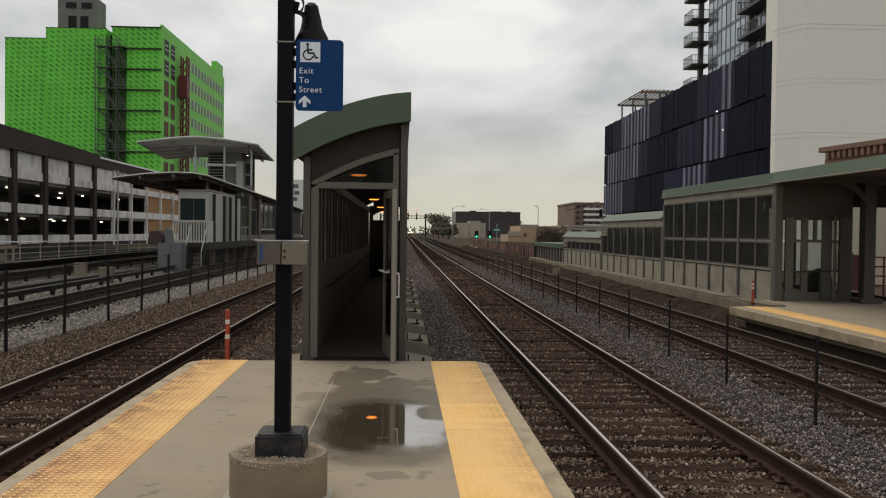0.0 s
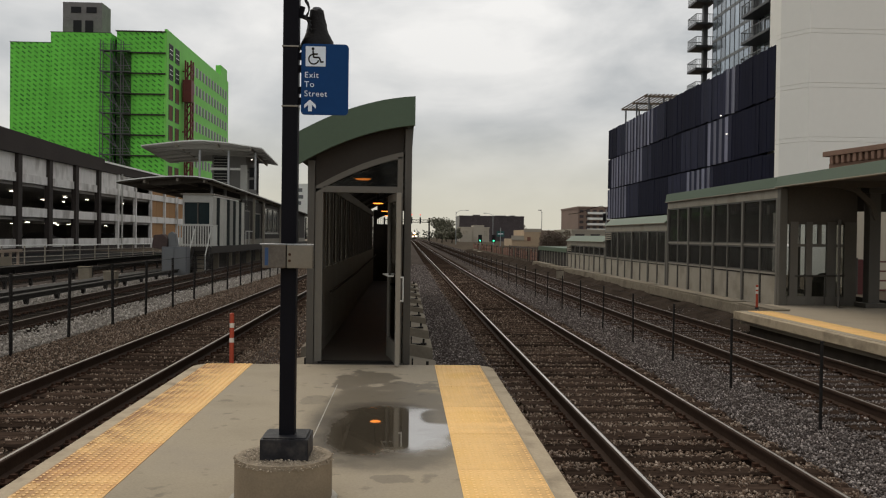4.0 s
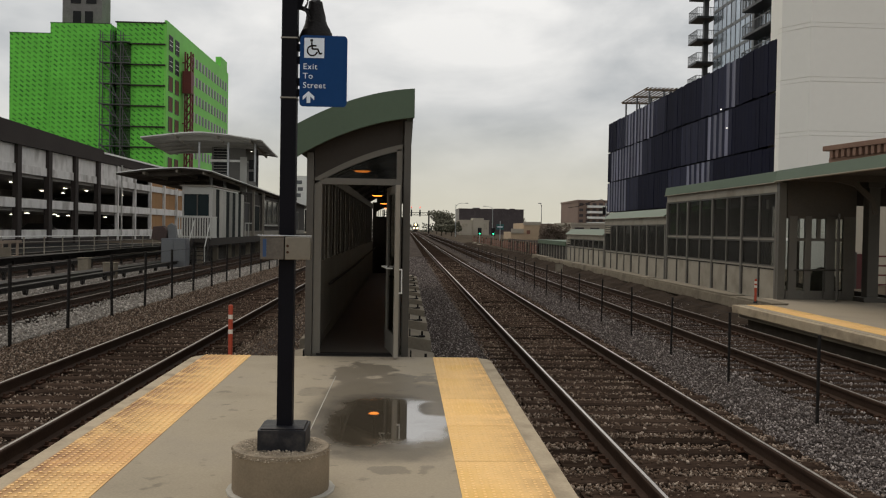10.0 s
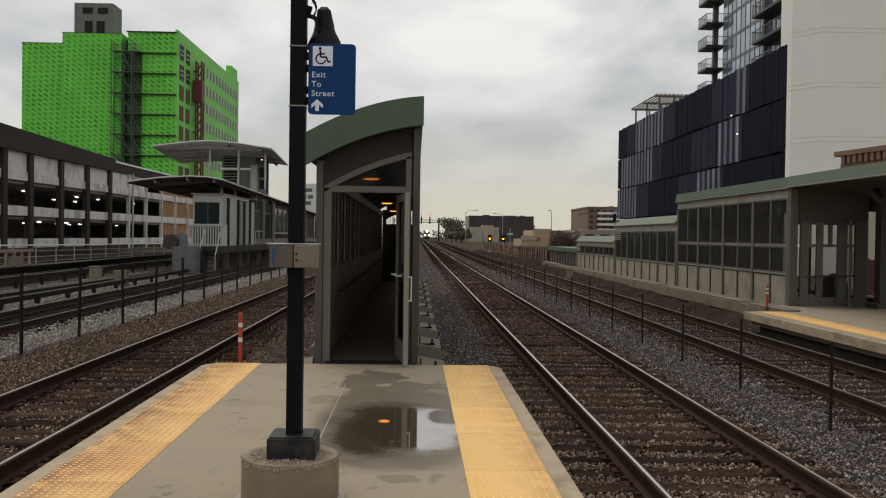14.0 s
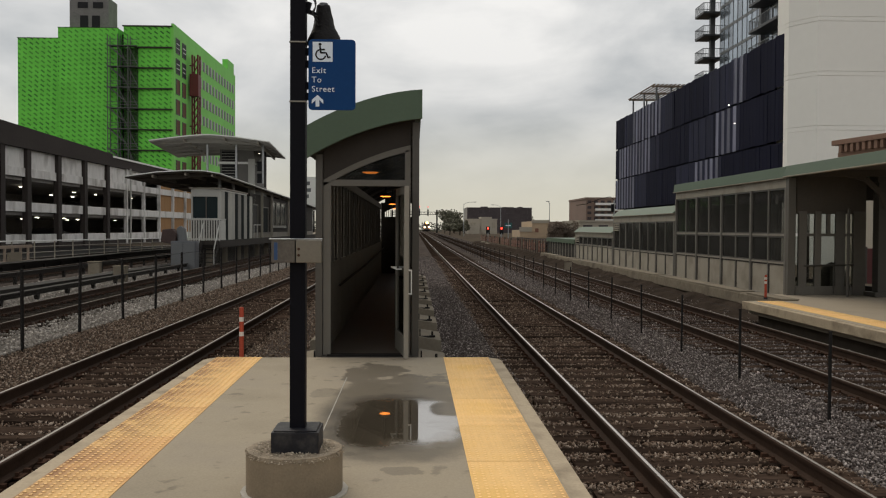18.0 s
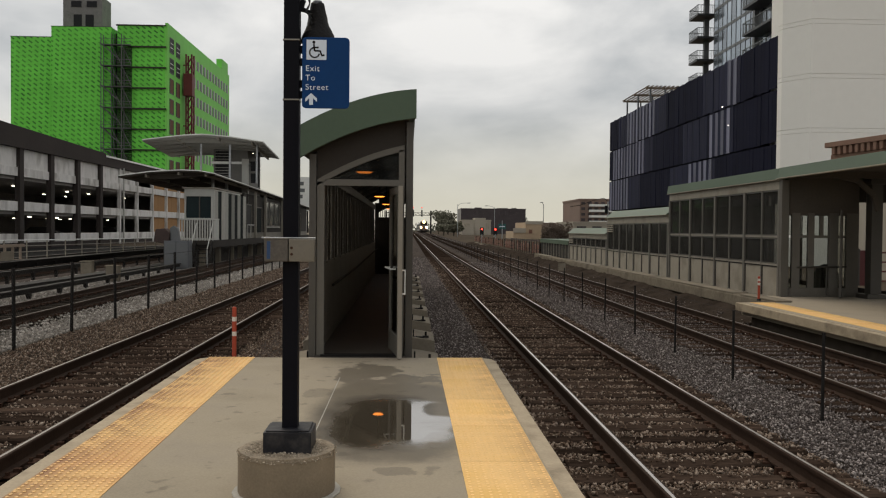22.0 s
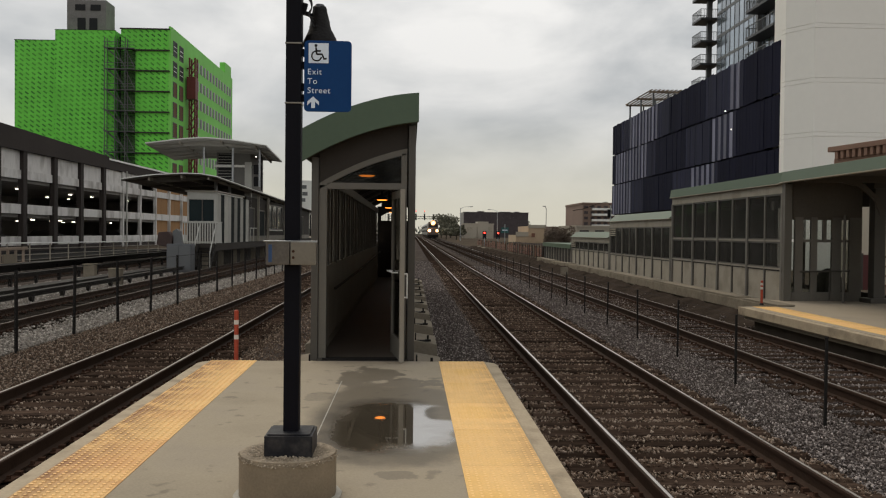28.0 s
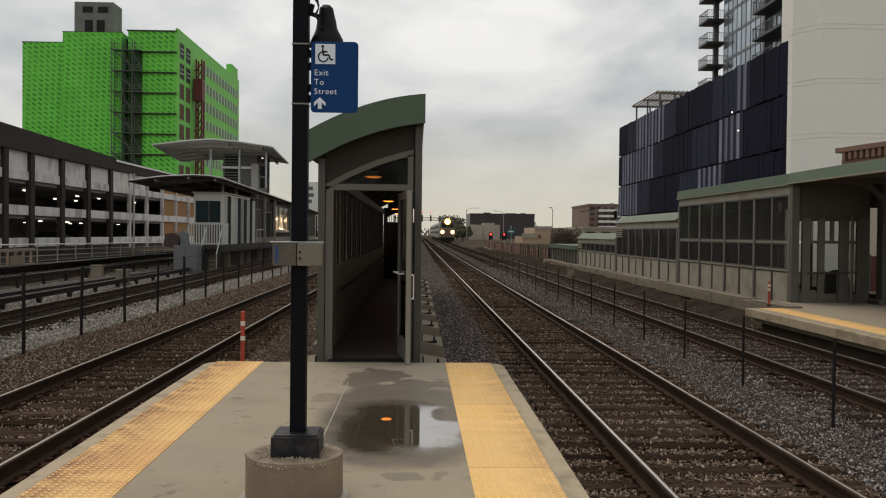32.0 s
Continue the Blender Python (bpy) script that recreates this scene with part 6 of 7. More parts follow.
part("rail_bar", MB().box(11.28, 11.38, 68, 97, 0.72, 0.8), HOOD, dk)


def street_lamp(x, y, h, s, label="grey street lamp with a curved arm"):
    t = thing("street_lamp", label, "street lamp", (x, y, 0), group="street lamps")
    part("column", MB().cyl((0, 0, -0.6), (0, 0, h), 0.11, 8, 0.07), GALV, t)
    arm = MB()
    pts = [(0, h - 0.5), (s * 0.5, h + 0.1), (s * 1.4, h + 0.35), (s * 2.6, h + 0.4)]
    for a, b in zip(pts, pts[1:]):
        arm.cyl((a[0], 0, a[1]), (b[0], 0, b[1]), 0.05, 6)
    part("arm", arm, GALV, t)
    part("lamp_head", MB().box(s * 2.6 - 0.1, s * 2.6 + 0.7, -0.16, 0.16, h + 0.3, h + 0.48), GALV, t)


street_lamp(13.2, 235, 8.3, 1)
street_lamp(24.5, 250, 8.0, -1)
street_lamp(33.0, 215, 8.0, -0.3, "plain grey street lamp column")
sig = []
for x, y in ((12.55, 150.0), (14.85, 150.0)):
    t = thing("traffic_signal", "traffic signal with a dark backplate on a grey pole", "traffic signal", (x, y, 0), group="traffic signals")
    part("pole", MB().cyl((0, 0, -0.6), (0, 0, 1.0), 0.07, 8), GALV, t)
    part("backplate", MB().box(-0.32, 0.32, 0.06, 0.1, 0.75, 2.05), INK, t)
    part("housing", MB().box(-0.2, 0.2, 0.0, 0.06, 0.85, 1.95), INK, t)
    flaps = []
    for z, m in ((1.75, RED_GLOW), (1.40, AMBER_GLOW), (1.05, GREEN_GLOW)):
        part("lens", MB().cyl((0, -0.02, z), (0, 0.0, z), 0.15, 14), m, t)
        # Added shutter over an always-glowing lens; swinging it open imitates switching on.
        flaps.append(part("visor_flap", MB().box(-0.17, 0.17, -0.012, 0.0, -0.33, 0.0), INK, t, "added hinged shutter that hides a lens while it is off", at=(0, -0.04, z + 0.165)))
    sig.append(flaps)
tg = thing("green_street_sign", "green street name sign on a mast", "sign", (17.6, 165, 0))
part("mast", MB().cyl((0, 0, -0.6), (0, 0, 3.4), 0.08, 8), GALV, tg)
part("sign_plate", MB().box(-0.7, 0.7, -0.06, 0.0, 1.8, 2.8), TEAL, tg)
part("text_bar", MB().box(-0.5, 0.5, -0.075, -0.06, 2.2, 2.4), WHITE, tg)

gt = thing("signal_gantry", "railway signal bridge with red signals over the tracks", "signal gantry", (0, 355, 0))
part("upright", MB().box(8.9, 9.5, -0.3, 0.3, -0.6, 9.0).box(9.5, 9.9, -0.3, 0.3, 7.2, 8.3), DARK_METAL, gt)
part("upright", MB().box(-9.0, -8.5, -0.3, 0.3, -0.6, 9.0), DARK_METAL, gt)
part("chord", MB().box(-9.0, 9.4, -0.12, 0.12, 7.05, 7.25), DARK_METAL, gt)
part("chord", MB().box(-9.0, 9.4, -0.12, 0.12, 8.05, 8.25), DARK_METAL, gt)
for i in range(12):
    part("lattice_bar", MB().bar((-8.7 + 1.5 * i, 0, 7.15), (-7.95 + 1.5 * i, 0, 8.15), 0.1).bar((-7.95 + 1.5 * i, 0, 8.15), (-7.2 + 1.5 * i, 0, 7.15), 0.1), DARK_METAL, gt)
for x in (2.2, 5.6, -4.4):
    h2 = part("signal_head", MB().box(x - 0.28, x + 0.28, -0.3, 0.1, 6.6, 9.2).box(x - 0.05, x + 0.05, -0.1, 0.1, 8.0, 10.4), INK, gt)
    part("signal_lens", MB().cyl((x, -0.42, 10.2), (x, -0.3, 10.2), 0.26, 12), RED_DULL, h2, "dull red signal lens")

# trees and distant woods
fs = thing("fence_sign", "small pale sign plate on the track fence", "sign", (4.95, 28.41, 0))
part("sign_plate", MB().box(-0.12, 0.12, -0.03, -0.02, 0.42, 0.66), OLD_CONC, fs)


def leaves(mb, cx, cy, cz, rx, ry, rz, n, s, rng):
    for _ in range(n):
        d = Vector((rng.gauss(0, 1), rng.gauss(0, 1), rng.gauss(0, 1))).normalized() * (rng.random() ** 0.4)
        p = Vector((cx + d.x * rx, cy + d.y * ry, cz + d.z * rz))
        a = Vector((rng.gauss(0, 1), rng.gauss(0, 1), rng.gauss(0, 1))).normalized() * s * rng.uniform(0.5, 1.2)
        b = a.cross(Vector((rng.gauss(0, 1), rng.gauss(0, 1), rng.gauss(0, 1)))).normalized() * s * rng.uniform(0.3, 0.7)
        mb.add([p - a, p + b, p + a, p - b], [(0, 1, 2, 3)])


def tree(x, y, h, w, seed, label="leafy spring tree beside the railway"):
    rng = random.Random(seed)
    t = thing("tree", label, "tree", (x, y, -0.6), group="trackside trees")
    tk = MB().cyl((0, 0, 0), (0.1, 0, h * 0.45), 0.22, 8, 0.14)
    crown = MB()
    for k in range(9):
        a, zz = rng.uniform(0, 6.28), h * rng.uniform(0.3, 0.5)
        e = (math.cos(a) * w * rng.uniform(0.3, 0.75), math.sin(a) * w * rng.uniform(0.3, 0.75), h * rng.uniform(0.6, 0.92))
        tk.cyl((0.05, 0, zz), e, 0.09, 6, 0.03)
        leaves(crown, *e, w * 0.5, w * 0.5, h * 0.2, 170, 0.42, rng)
    part("trunk", tk, BARK, t)
    part("crown", crown, LEAF, t, "uneven crown of small leaves")


for i, (x, y, h, w) in enumerate(((11.5, 330, 8.5, 4.5), (15.5, 345, 8.0, 4.0), (14.5, 318, 5.2, 3.6), (19.0, 335, 5.0, 3.4), (22.0, 350, 4.2, 3.0), (10.6, 262, 3.8, 3.0), (13.2, 255, 3.4, 2.8), (46, 440, 8.5, 6), (56, 440, 8.0, 6))):
    tree(x, y, h, w, 40 + i)
rng = random.Random(31)
shrub = thing("bare_shrubs", "clump of bare brown shrubs beside the store", "shrub", (25.2, 150, -0.6))
sb2, st2 = MB(), MB()
for k in range(34):
    e = (rng.uniform(-2.0, 2.3), rng.uniform(-1, 1), rng.uniform(0.7, 2.9))
    st2.cyl((e[0] * 0.5, e[1] * 0.5, 0), e, 0.06, 5, 0.02)
    leaves(sb2, *e, 0.8, 0.7, 0.9, 220, 0.16, rng)
part("stems", st2, BARK, shrub)
part("twig_mass", sb2, TWIG, shrub, "dense brown twigs")
rng = random.Random(3)
fwoods = MB()
for i in range(240):
    x = -420 + i * 4.4 + rng.uniform(-2, 2)
    leaves(fwoods, x * 1.4, 1060 + rng.uniform(-60, 60), 0.5, 7.5, 7.5, rng.uniform(7, 11), 40, 2.0, rng)
tagged(new("far_woods", fwoods.mesh("far_woods", [FAR_LEAF])), "dim distant band of trees on the horizon", "woods", kind="stuff")

# ---------------------------------------------------------------- left: parking garage
gp = thing("parking_garage", "long concrete parking garage with dark columns and lit decks", "parking garage")
GX = -38.0
ys = [60.2, 67.75, 75.3, 82.9] + [88.5 + 7.55 * i for i in range(9)]
Y1 = ys[-1]
for z0, z1 in ((0.03, 0.92), (3.13, 4.07), (6.53, 7.4)):
    part("spandrel", MB().box(GX - 0.35, GX, 55, Y1, z0, z1), GARAGE_CONC, gp, bev=0.02)
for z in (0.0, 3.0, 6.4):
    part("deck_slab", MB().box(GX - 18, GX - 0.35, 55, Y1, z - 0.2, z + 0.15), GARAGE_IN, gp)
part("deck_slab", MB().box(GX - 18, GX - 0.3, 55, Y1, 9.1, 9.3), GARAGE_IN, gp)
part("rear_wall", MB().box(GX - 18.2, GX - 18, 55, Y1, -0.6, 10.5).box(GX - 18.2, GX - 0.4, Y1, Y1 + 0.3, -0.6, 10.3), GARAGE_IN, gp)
part("plinth", MB().box(GX - 0.4, GX - 0.05, 55, Y1, -0.75, 0.03), CHARCOAL, gp)
ups = MB().box(GX - 0.32, GX - 0.12, 0.5, 5.1, 7.4, 9.26).mesh("upper_panel", [GARAGE_CONC])
upm = MB().box(GX - 0.32, GX - 0.12, 0.5, 7.05, 7.4, 9.26).mesh("upper_panel", [GARAGE_CONC])
colm = MB().box(GX - 0.3, GX + 0.22, -0.45, 0.45, -0.6, 9.3).mesh("column", [CHARCOAL])
colp = MB().box(GX - 0.3, GX + 0.12, -0.2, 0.2, -0.6, 9.3).mesh("column", [GARAGE_CONC])
pip = MB().cyl((GX + 0.3, 0, -0.6), (GX + 0.3, 0, 9.4), 0.12, 8).mesh("downpipe", [WHITE_PAINT])
for i, y in enumerate(ys):
    piece("column", colm if y < 116 else colp, gp, (0, y, 0))
    if y < 126:
        piece("upper_panel", ups if i == 3 else upm, gp, (0, y, 0))
    if 116 < y < 122:
        piece("downpipe", pip, gp, (0, y + 0.7, 0))
part("parapet", MB().prism([(55, 9.27), (112.5, 9.27), (112.5, 10.78), (82, 11.45), (55, 11.9)], "x", GX - 0.3, GX + 0.3), CHARCOAL, gp, "dark charcoal parapet")
part("parapet", MB().prism([(112.5, 9.3), (Y1, 9.3), (Y1, 10.4), (112.5, 10.4)], "x", GX - 0.3, GX + 0.1), CHARCOAL, gp)
part("coping", MB().box(GX - 0.35, GX + 0.2, 112.5, Y1, 10.4, 10.62), PALE_METAL, gp, "pale coping")
for i in range(2):
    for z0, z1 in ((0.92, 3.13), (4.07, 6.53), (7.4, 9.0)):
        y = ys[-3 + i] + 0.35
        part("hoarding", MB().box(GX - 0.28, GX - 0.2, y, y + 3.2, z0, z1).box(GX - 0.28, GX - 0.2, y + 3.25, y + 6.8, z0, z1), PLY, gp, "plywood hoarding")
for z0, z1 in ((0.03, 0.92), (3.13, 4.07), (6.53, 7.4)):
    part("end_spandrel", MB().box(GX - 0.3, GX - 0.02, Y1 + 0.35, Y1 + 9, z0, z1), GARAGE_CONC, gp)
for z0, z1 in ((0.92, 3.13), (4.07, 6.53), (7.4, 9.6)):
    part("hoarding", MB().box(GX - 0.25, GX - 0.18, Y1 + 0.35, Y1 + 4.4, z0, z1), PLY, gp, "plywood hoarding")
    part("hoarding", MB().box(GX - 0.25, GX - 0.18, Y1 + 4.5, Y1 + 9, z0, z1), PLY, gp, "plywood hoarding")
lm = MB().box(-0.07, 0.07, -0.38, 0.38, 0, 0.06).mesh("deck_light", [LAMP_WHITE])
for i, y in enumerate(ys[:-2]):
    for z, zs in ((2.62, ((-3, 1.8), (-8, 4.2), (-13, 6.0))), (5.98, ((-5, 2.6), (-12, 5.4)))):
        for dx, dy in zs:
            if (i * 7 + int(z) + int(dx)) % 3:
                piece("deck_light", lm, gp, (GX + dx, y + dy, z))
rng = random.Random(9)
carbody = MB().prism([(-2.1, 0.3), (2.1, 0.3), (2.15, 0.75), (1.3, 0.9), (0.7, 1.4), (-1.0, 1.42), (-1.7, 0.95), (-2.15, 0.85)], "x", -0.85, 0.85).mesh("body", [DARK_METAL], bev=0.06)
carw = MB().cyl((-0.88, 0, 0.32), (-0.66, 0, 0.32), 0.32, 12).mesh("wheel", [RUBBER])
for y, z, c0 in ((84.5, 0.15, 0), (99, 0.15, 0), (107, 3.15, 0), (121, 0.15, 0)):
    t = thing("parked_car", "dark parked car on a garage deck", "car", (GX - 2.4, y, z), group="parked cars", rz=90)
    piece("body", carbody, t, (0, 0, 0))
    for yy2 in (-1.3, 1.3):
        piece("wheel", carw, t, (0, yy2, 0))
        piece("wheel", carw, t, (1.54, yy2, 0))

# railing and boundary in front of the garage
rl = thing("pipe_railing", "galvanised pipe railing along the transit embankment", "railing")


def fall(y):
    return 0.0056 * max(-20.0, 79.0 - y)


for i in range(40):
    y = 26 + 2.9 * i
    part("rail_post", MB().cyl((-22, y, -0.6), (-22, y, 0.75 + fall(y)), 0.04, 6), PANEL if i % 4 else FRAME_LT, rl)
for z in (0.73, 0.40, 0.06):
    part("rail_bar", MB().cyl((-22, 26, z + fall(26)), (-22, 99, z + fall(99)), 0.042 if z > 0.7 else 0.03, 6).cyl((-22, 99, z + fall(99)), (-22, 140, z + fall(140)), 0.035, 6), PALE_METAL if z > 0.7 else FRAME_LT, rl)
# Flat dark sheet added in place of lower ground lying in shade.
solid("access_lane", MB().box(-38.1, -22.5, 20, 175, -0.75, -0.57), DARK_DROP, "near-black strip added for the shaded drop beside the parking garage", "lane", "structure")
wl = thing("retaining_wall", "dark retaining wall below the railing", "wall", kind="structure")
part("wall_face", MB().box(-22.4, -22.05, 20, 150, -0.7, -0.1), PANEL_DK, wl)
cbx = thing("timber_crate_stack", "stack of weathered boards and boxes beside the transit track", "board stack", (-20.6, 43.3, -0.56))
for i in range(6):
    part("upright_board", MB().box(0, 0.08, 0.9 * i, 0.9 * i + 0.16, 0, 1.25), WOOD, cbx)
part("top_board", MB().box(-0.05, 0.1, -0.2, 5.0, 1.15, 1.3), WOOD, cbx)
part("panel_board", MB().box(0.1, 0.2, 2.0, 3.4, 0.1, 0.95), OLD_CONC, cbx)
part("bottom_board", MB().box(-0.05, 0.1, -0.2, 5.0, 0.35, 0.5), WOOD, cbx)

# ---------------------------------------------------------------- left: transit station
tp = thing("platform_transit", "high transit platform with a dark open underside", "platform", kind="structure")
part("deck", MB().box(-13.3, -11.2, 50, 62, 0.72, 0.95).box(-16.2, -11.2, 62, 150, 0.72, 0.95), OLD_CONC, tp)
part("edge_beam", MB().box(-11.2, -11.1, 50, 150, 0.55, 0.97).box(-13.3, -11.2, 49.9, 50.0, 0.55, 0.97), PANEL_DK, tp)
pl = MB().box(-0.15, 0.15, -0.15, 0.15, -0.6, 0.72).mesh("support_pier", [KERB])
for i in range(24):
    for x in ((-13.0, -11.6) if i < 3 else (-15.6, -11.8)):
        piece("support_pier", pl, tp, (x, 50.6 + 4.1 * i, 0))
part("inner_wall", MB().box(-12.6, -12.2, 50.3, 150, -0.6, 0.72), PANEL_DK, tp)

bo = thing("platform_booth", "pale metal platform booth with large dark windows", "booth")
part("front_wall", MB().box(-12.95, -11.25, 51.9, 52.1, 2.14, 2.25).box(-12.95, -12.86, 51.9, 52.1, 2.25, 3.95).box(-11.42, -11.25, 51.9, 52.1, 2.25, 3.95).box(-12.86, -11.42, 51.9, 52.1, 3.50, 3.95), WHITE_PAINT, bo, bev=0.01)
part("front_pane", MB().box(-12.85, -12.11, 51.98, 52.0, 2.25, 3.50), BOOTH_GLASS, bo)
part("front_pane", MB().box(-12.07, -11.35, 51.98, 52.0, 2.25, 3.50), BOOTH_GLASS, bo)
part("front_base", MB().box(-12.95, -11.25, 51.92, 52.08, 0.95, 2.14), PANEL_DK, bo, "dark base panel")
part("front_mullion", MB().box(-12.12, -12.06, 51.92, 52.05, 2.25, 3.50), FRAME, bo)
part("booth_inside", MB().box(-12.84, -11.4, 53.5, 53.6, 0.95, 3.8), PANEL_DK, bo)
part("cornice", MB().box(-13.05, -11.15, 51.8, 60, 3.94, 4.02), FRAME_LT, bo)
part("booth_roof", MB().box(-12.95, -11.25, 52.1, 60, 3.85, 3.95), PALE_METAL, bo)
part("rear_wall", MB().box(-12.95, -12.85, 52.1, 62, 0.95, 3.85), PANEL_DK, bo)
sm = MB().box(-0.05, 0.05, 0, 0.95, 0.95, 3.85).mesh("side_panel", [PALE_PANEL])
sd = MB().box(-0.04, 0.03, 0, 0.95, 0.95, 3.85).mesh("side_pane", [DUSTY])
for i in range(10):
    dk2 = i in (1, 4, 6, 8)
    piece("side_pane" if dk2 else "side_panel", sd if dk2 else sm, bo, (-11.3, 52.1 + 1.0 * i, 0))
pk = thing("white_picket_railing", "white picket railing in front of the booth", "railing")
for i in range(13):
    part("picket", MB().box(-12.95 + 0.145 * i, -12.88 + 0.145 * i, 51.2, 51.26, 0.95, 2.15), WHITE_PAINT, pk)
part("end_panel", MB().box(-11.12, -10.82, 51.19, 51.25, 1.0, 2.1), WHITE_PAINT, pk, "plain pale end panel")
for z in (2.12, 1.0):
    part("rail_bar", MB().box(-13.0, -10.8, 51.18, 51.28, z, z + 0.08), WHITE_PAINT, pk)
stp = thing("platform_end_steps", "steel steps with pale handrails at the platform end", "steps", (-11.35, 48.6, 0))
for i in range(6):
    part("tread", MB().box(-0.45, 0.45, 0.24 * i, 0.24 * i + 0.24, -0.45 + 0.23 * i, -0.41 + 0.23 * i), DARK_METAL, stp)
for x in (-0.45, 0.45):
    part("handrail", MB().cyl((x, 0, 0.5), (x, 1.4, 1.95), 0.03, 6).cyl((x, 0, -0.55), (x, 0, 0.5), 0.03, 6).cyl((x, 1.4, 0.9), (x, 1.4, 1.95), 0.03, 6), WHITE_PAINT, stp)
    part("stringer", MB().bar((x, -0.1, -0.5), (x, 1.4, 0.9), 0.05, 0.2), DARK_METAL, stp)
eq = thing("equipment_cabinet", "grey steel equipment cabinet with a dark hooded unit", "equipment cabinet", (-12.3, 47.6, -0.56))
part("cabinet", MB().box(-0.55, 0.75, -0.4, 0.4, 0, 1.55), CABINET, eq, "grey steel cabinet", bev=0.03)
part("cabinet_door", MB().box(-0.5, 0.08, -0.43, -0.4, 0.1, 1.45).box(0.12, 0.7, -0.43, -0.4, 0.1, 1.45), TOWER_MET, eq, bev=0.008)
part("hood", MB().prism([(-1.1, 1.5), (-0.35, 1.35), (-0.25, 1.95), (-0.5, 2.2), (-1.0, 2.15)], "y", -0.35, 0.3), HOOD, eq, "rusty dark hood", bev=0.04)
part("bracket_arm", MB().prism([(-0.25, 1.5), (0.2, 1.5), (0.1, 2.2), (-0.1, 2.35), (-0.3, 2.2)], "y", -0.2, 0.2), TOWER_MET, eq, bev=0.03)
for x in (-0.5, 0.7):
    part("leg", MB().box(x - 0.05, x + 0.05, -0.35, 0.35, -0.05, 0.05), DARK_METAL, eq)


def vault(name, prof, y0, y1, drop, label, thick=0.12, cols=(), step=4.2, under=SOFFIT_GREY):
    """A thin bowed canopy roof across the platform, falling by drop over its length."""
    t = thing(name, label, "canopy")
    px, pz = zip(*prof)
    n = 18
    cv = [(px[0] + (px[-1] - px[0]) * i / n, float(np.interp(px[0] + (px[-1] - px[0]) * i / n, px, pz))) for i in range(n + 1)]

    def slab(ya, yb, lo, hi):
        """A band of the curve between two places along the platform."""
        mb = MB().prism(arch(cv, lo, hi), "y", ya, yb)
        mb.v = [(x, y, z - drop * (y - y0) / (y1 - y0)) for x, y, z in mb.v]
        return mb

    part("roof_sheet", slab(y0, y1, -thick * 0.45, 0.0), PALE_METAL, t, "pale metal roof sheet")
    part("soffit", slab(y0 + 0.15, y1 - 0.15, -thick, -thick * 0.5), under, t, "ribbed soffit")
    k, y = 0, y0 + 1.0
    while y < y1 - 0.3:
        deep = [(x, z - thick - 0.30 * (1 - abs(2 * (x - px[0]) / (px[-1] - px[0]) - 1) ** 1.5)) for x, z in cv]
        dz = drop * (y - y0) / (y1 - y0)
        part("roof_rib", MB().prism([(x, z - dz) for x, z in deep] + [(x, z - thick - dz) for x, z in reversed(cv)], "y", y, y + 0.14), under, t)
        for x in (cols if k else ()):
            part("column", MB().cyl((x, y, 0.95), (x, y, float(np.interp(x, px, pz)) - thick - dz), 0.11, 8), GALV, t)
        y += step
        k += 1
    for f in (0.28, 0.62, 0.9):
        x = px[0] + (px[-1] - px[0]) * f
        z = float(np.interp(x, px, pz)) - thick
        part("purlin", MB().bar((x, y0 + 0.2, z - 0.09), (x, y1 - 0.2, z - 0.09 - drop), 0.1, 0.16), FRAME_LT, t)
    return t


vault("platform_canopy_low", [(-16.43, 4.61), (-14.6, 4.87), (-12.9, 4.98), (-11.9, 4.95), (-11.0, 4.80)], 50.8, 110, 0.9, "long pale bowed canopy over the transit platform", cols=(-12.2,), under=SOFFIT_BR)
uc = vault("platform_canopy_high", [(-17.78, 7.54), (-15.25, 7.87), (-13.9, 7.97), (-12.2, 7.85), (-9.75, 7.50)], 60, 67.6, 0.5, "high pale bowed canopy over the stair tower", step=1.45)
for x, y in ((-14.1, 61), (-12.15, 61), (-10.4, 61.4), (-14.1, 66.6)):
    part("prop", MB().cyl((x, y, 4.75), (x, y, 7.35), 0.08, 8), GALV, uc)
sh = thing("stair_tower", "grey stair tower with dark louvred openings under the canopy", "stair tower")
part("tower_wall", MB().box(-13.9, -11.5, 64, 69.5, 0.95, 7.5), SOFFIT_LT, sh)
for z0, z1 in ((6.45, 7.25), (5.25, 6.2)):
    part("opening", MB().box(-13.75, -12.7, 63.9, 64.05, z0, z1), INK, sh, "dark louvred opening")
    for k in range(4):
        part("louvre_blade", MB().box(-13.75, -12.7, 63.86, 63.9, z0 + 0.1 + 0.2 * k, z0 + 0.14 + 0.2 * k), SOFFIT_GREY, sh)
part("band", MB().box(-14.0, -11.5, 63.8, 69.6, 6.24, 6.4), PALE_METAL, sh)
part("pale_return", MB().box(-11.85, -11.4, 63.7, 64.0, 1.0, 6.6), WHITE_PAINT, sh)
for z in (4.9, 5.75):
    part("hung_unit", MB().box(-11.25, -10.85, 63.9, 64.2, z, z + 0.68), INK, sh)
part("hanger", MB().cyl((-10.7, 64, 4.6), (-10.7, 64, 7.6), 0.05, 6), DARK_METAL, sh)
part("wall_lamp", MB().box(-11.03, -10.93, 63.2, 63.3, 6.93, 6.97), WALL_GLOW, sh)
hs = thing("station_house", "low dark station house with tall framed windows under the canopy", "station house")
part("house_wall", MB().box(-12.6, -11.4, 62, 100, 0.95, 4.1), PANEL_DK, hs)
part("plinth_band", MB().box(-11.4, -11.34, 62, 100, 0.95, 1.35), PANEL_MID, hs)
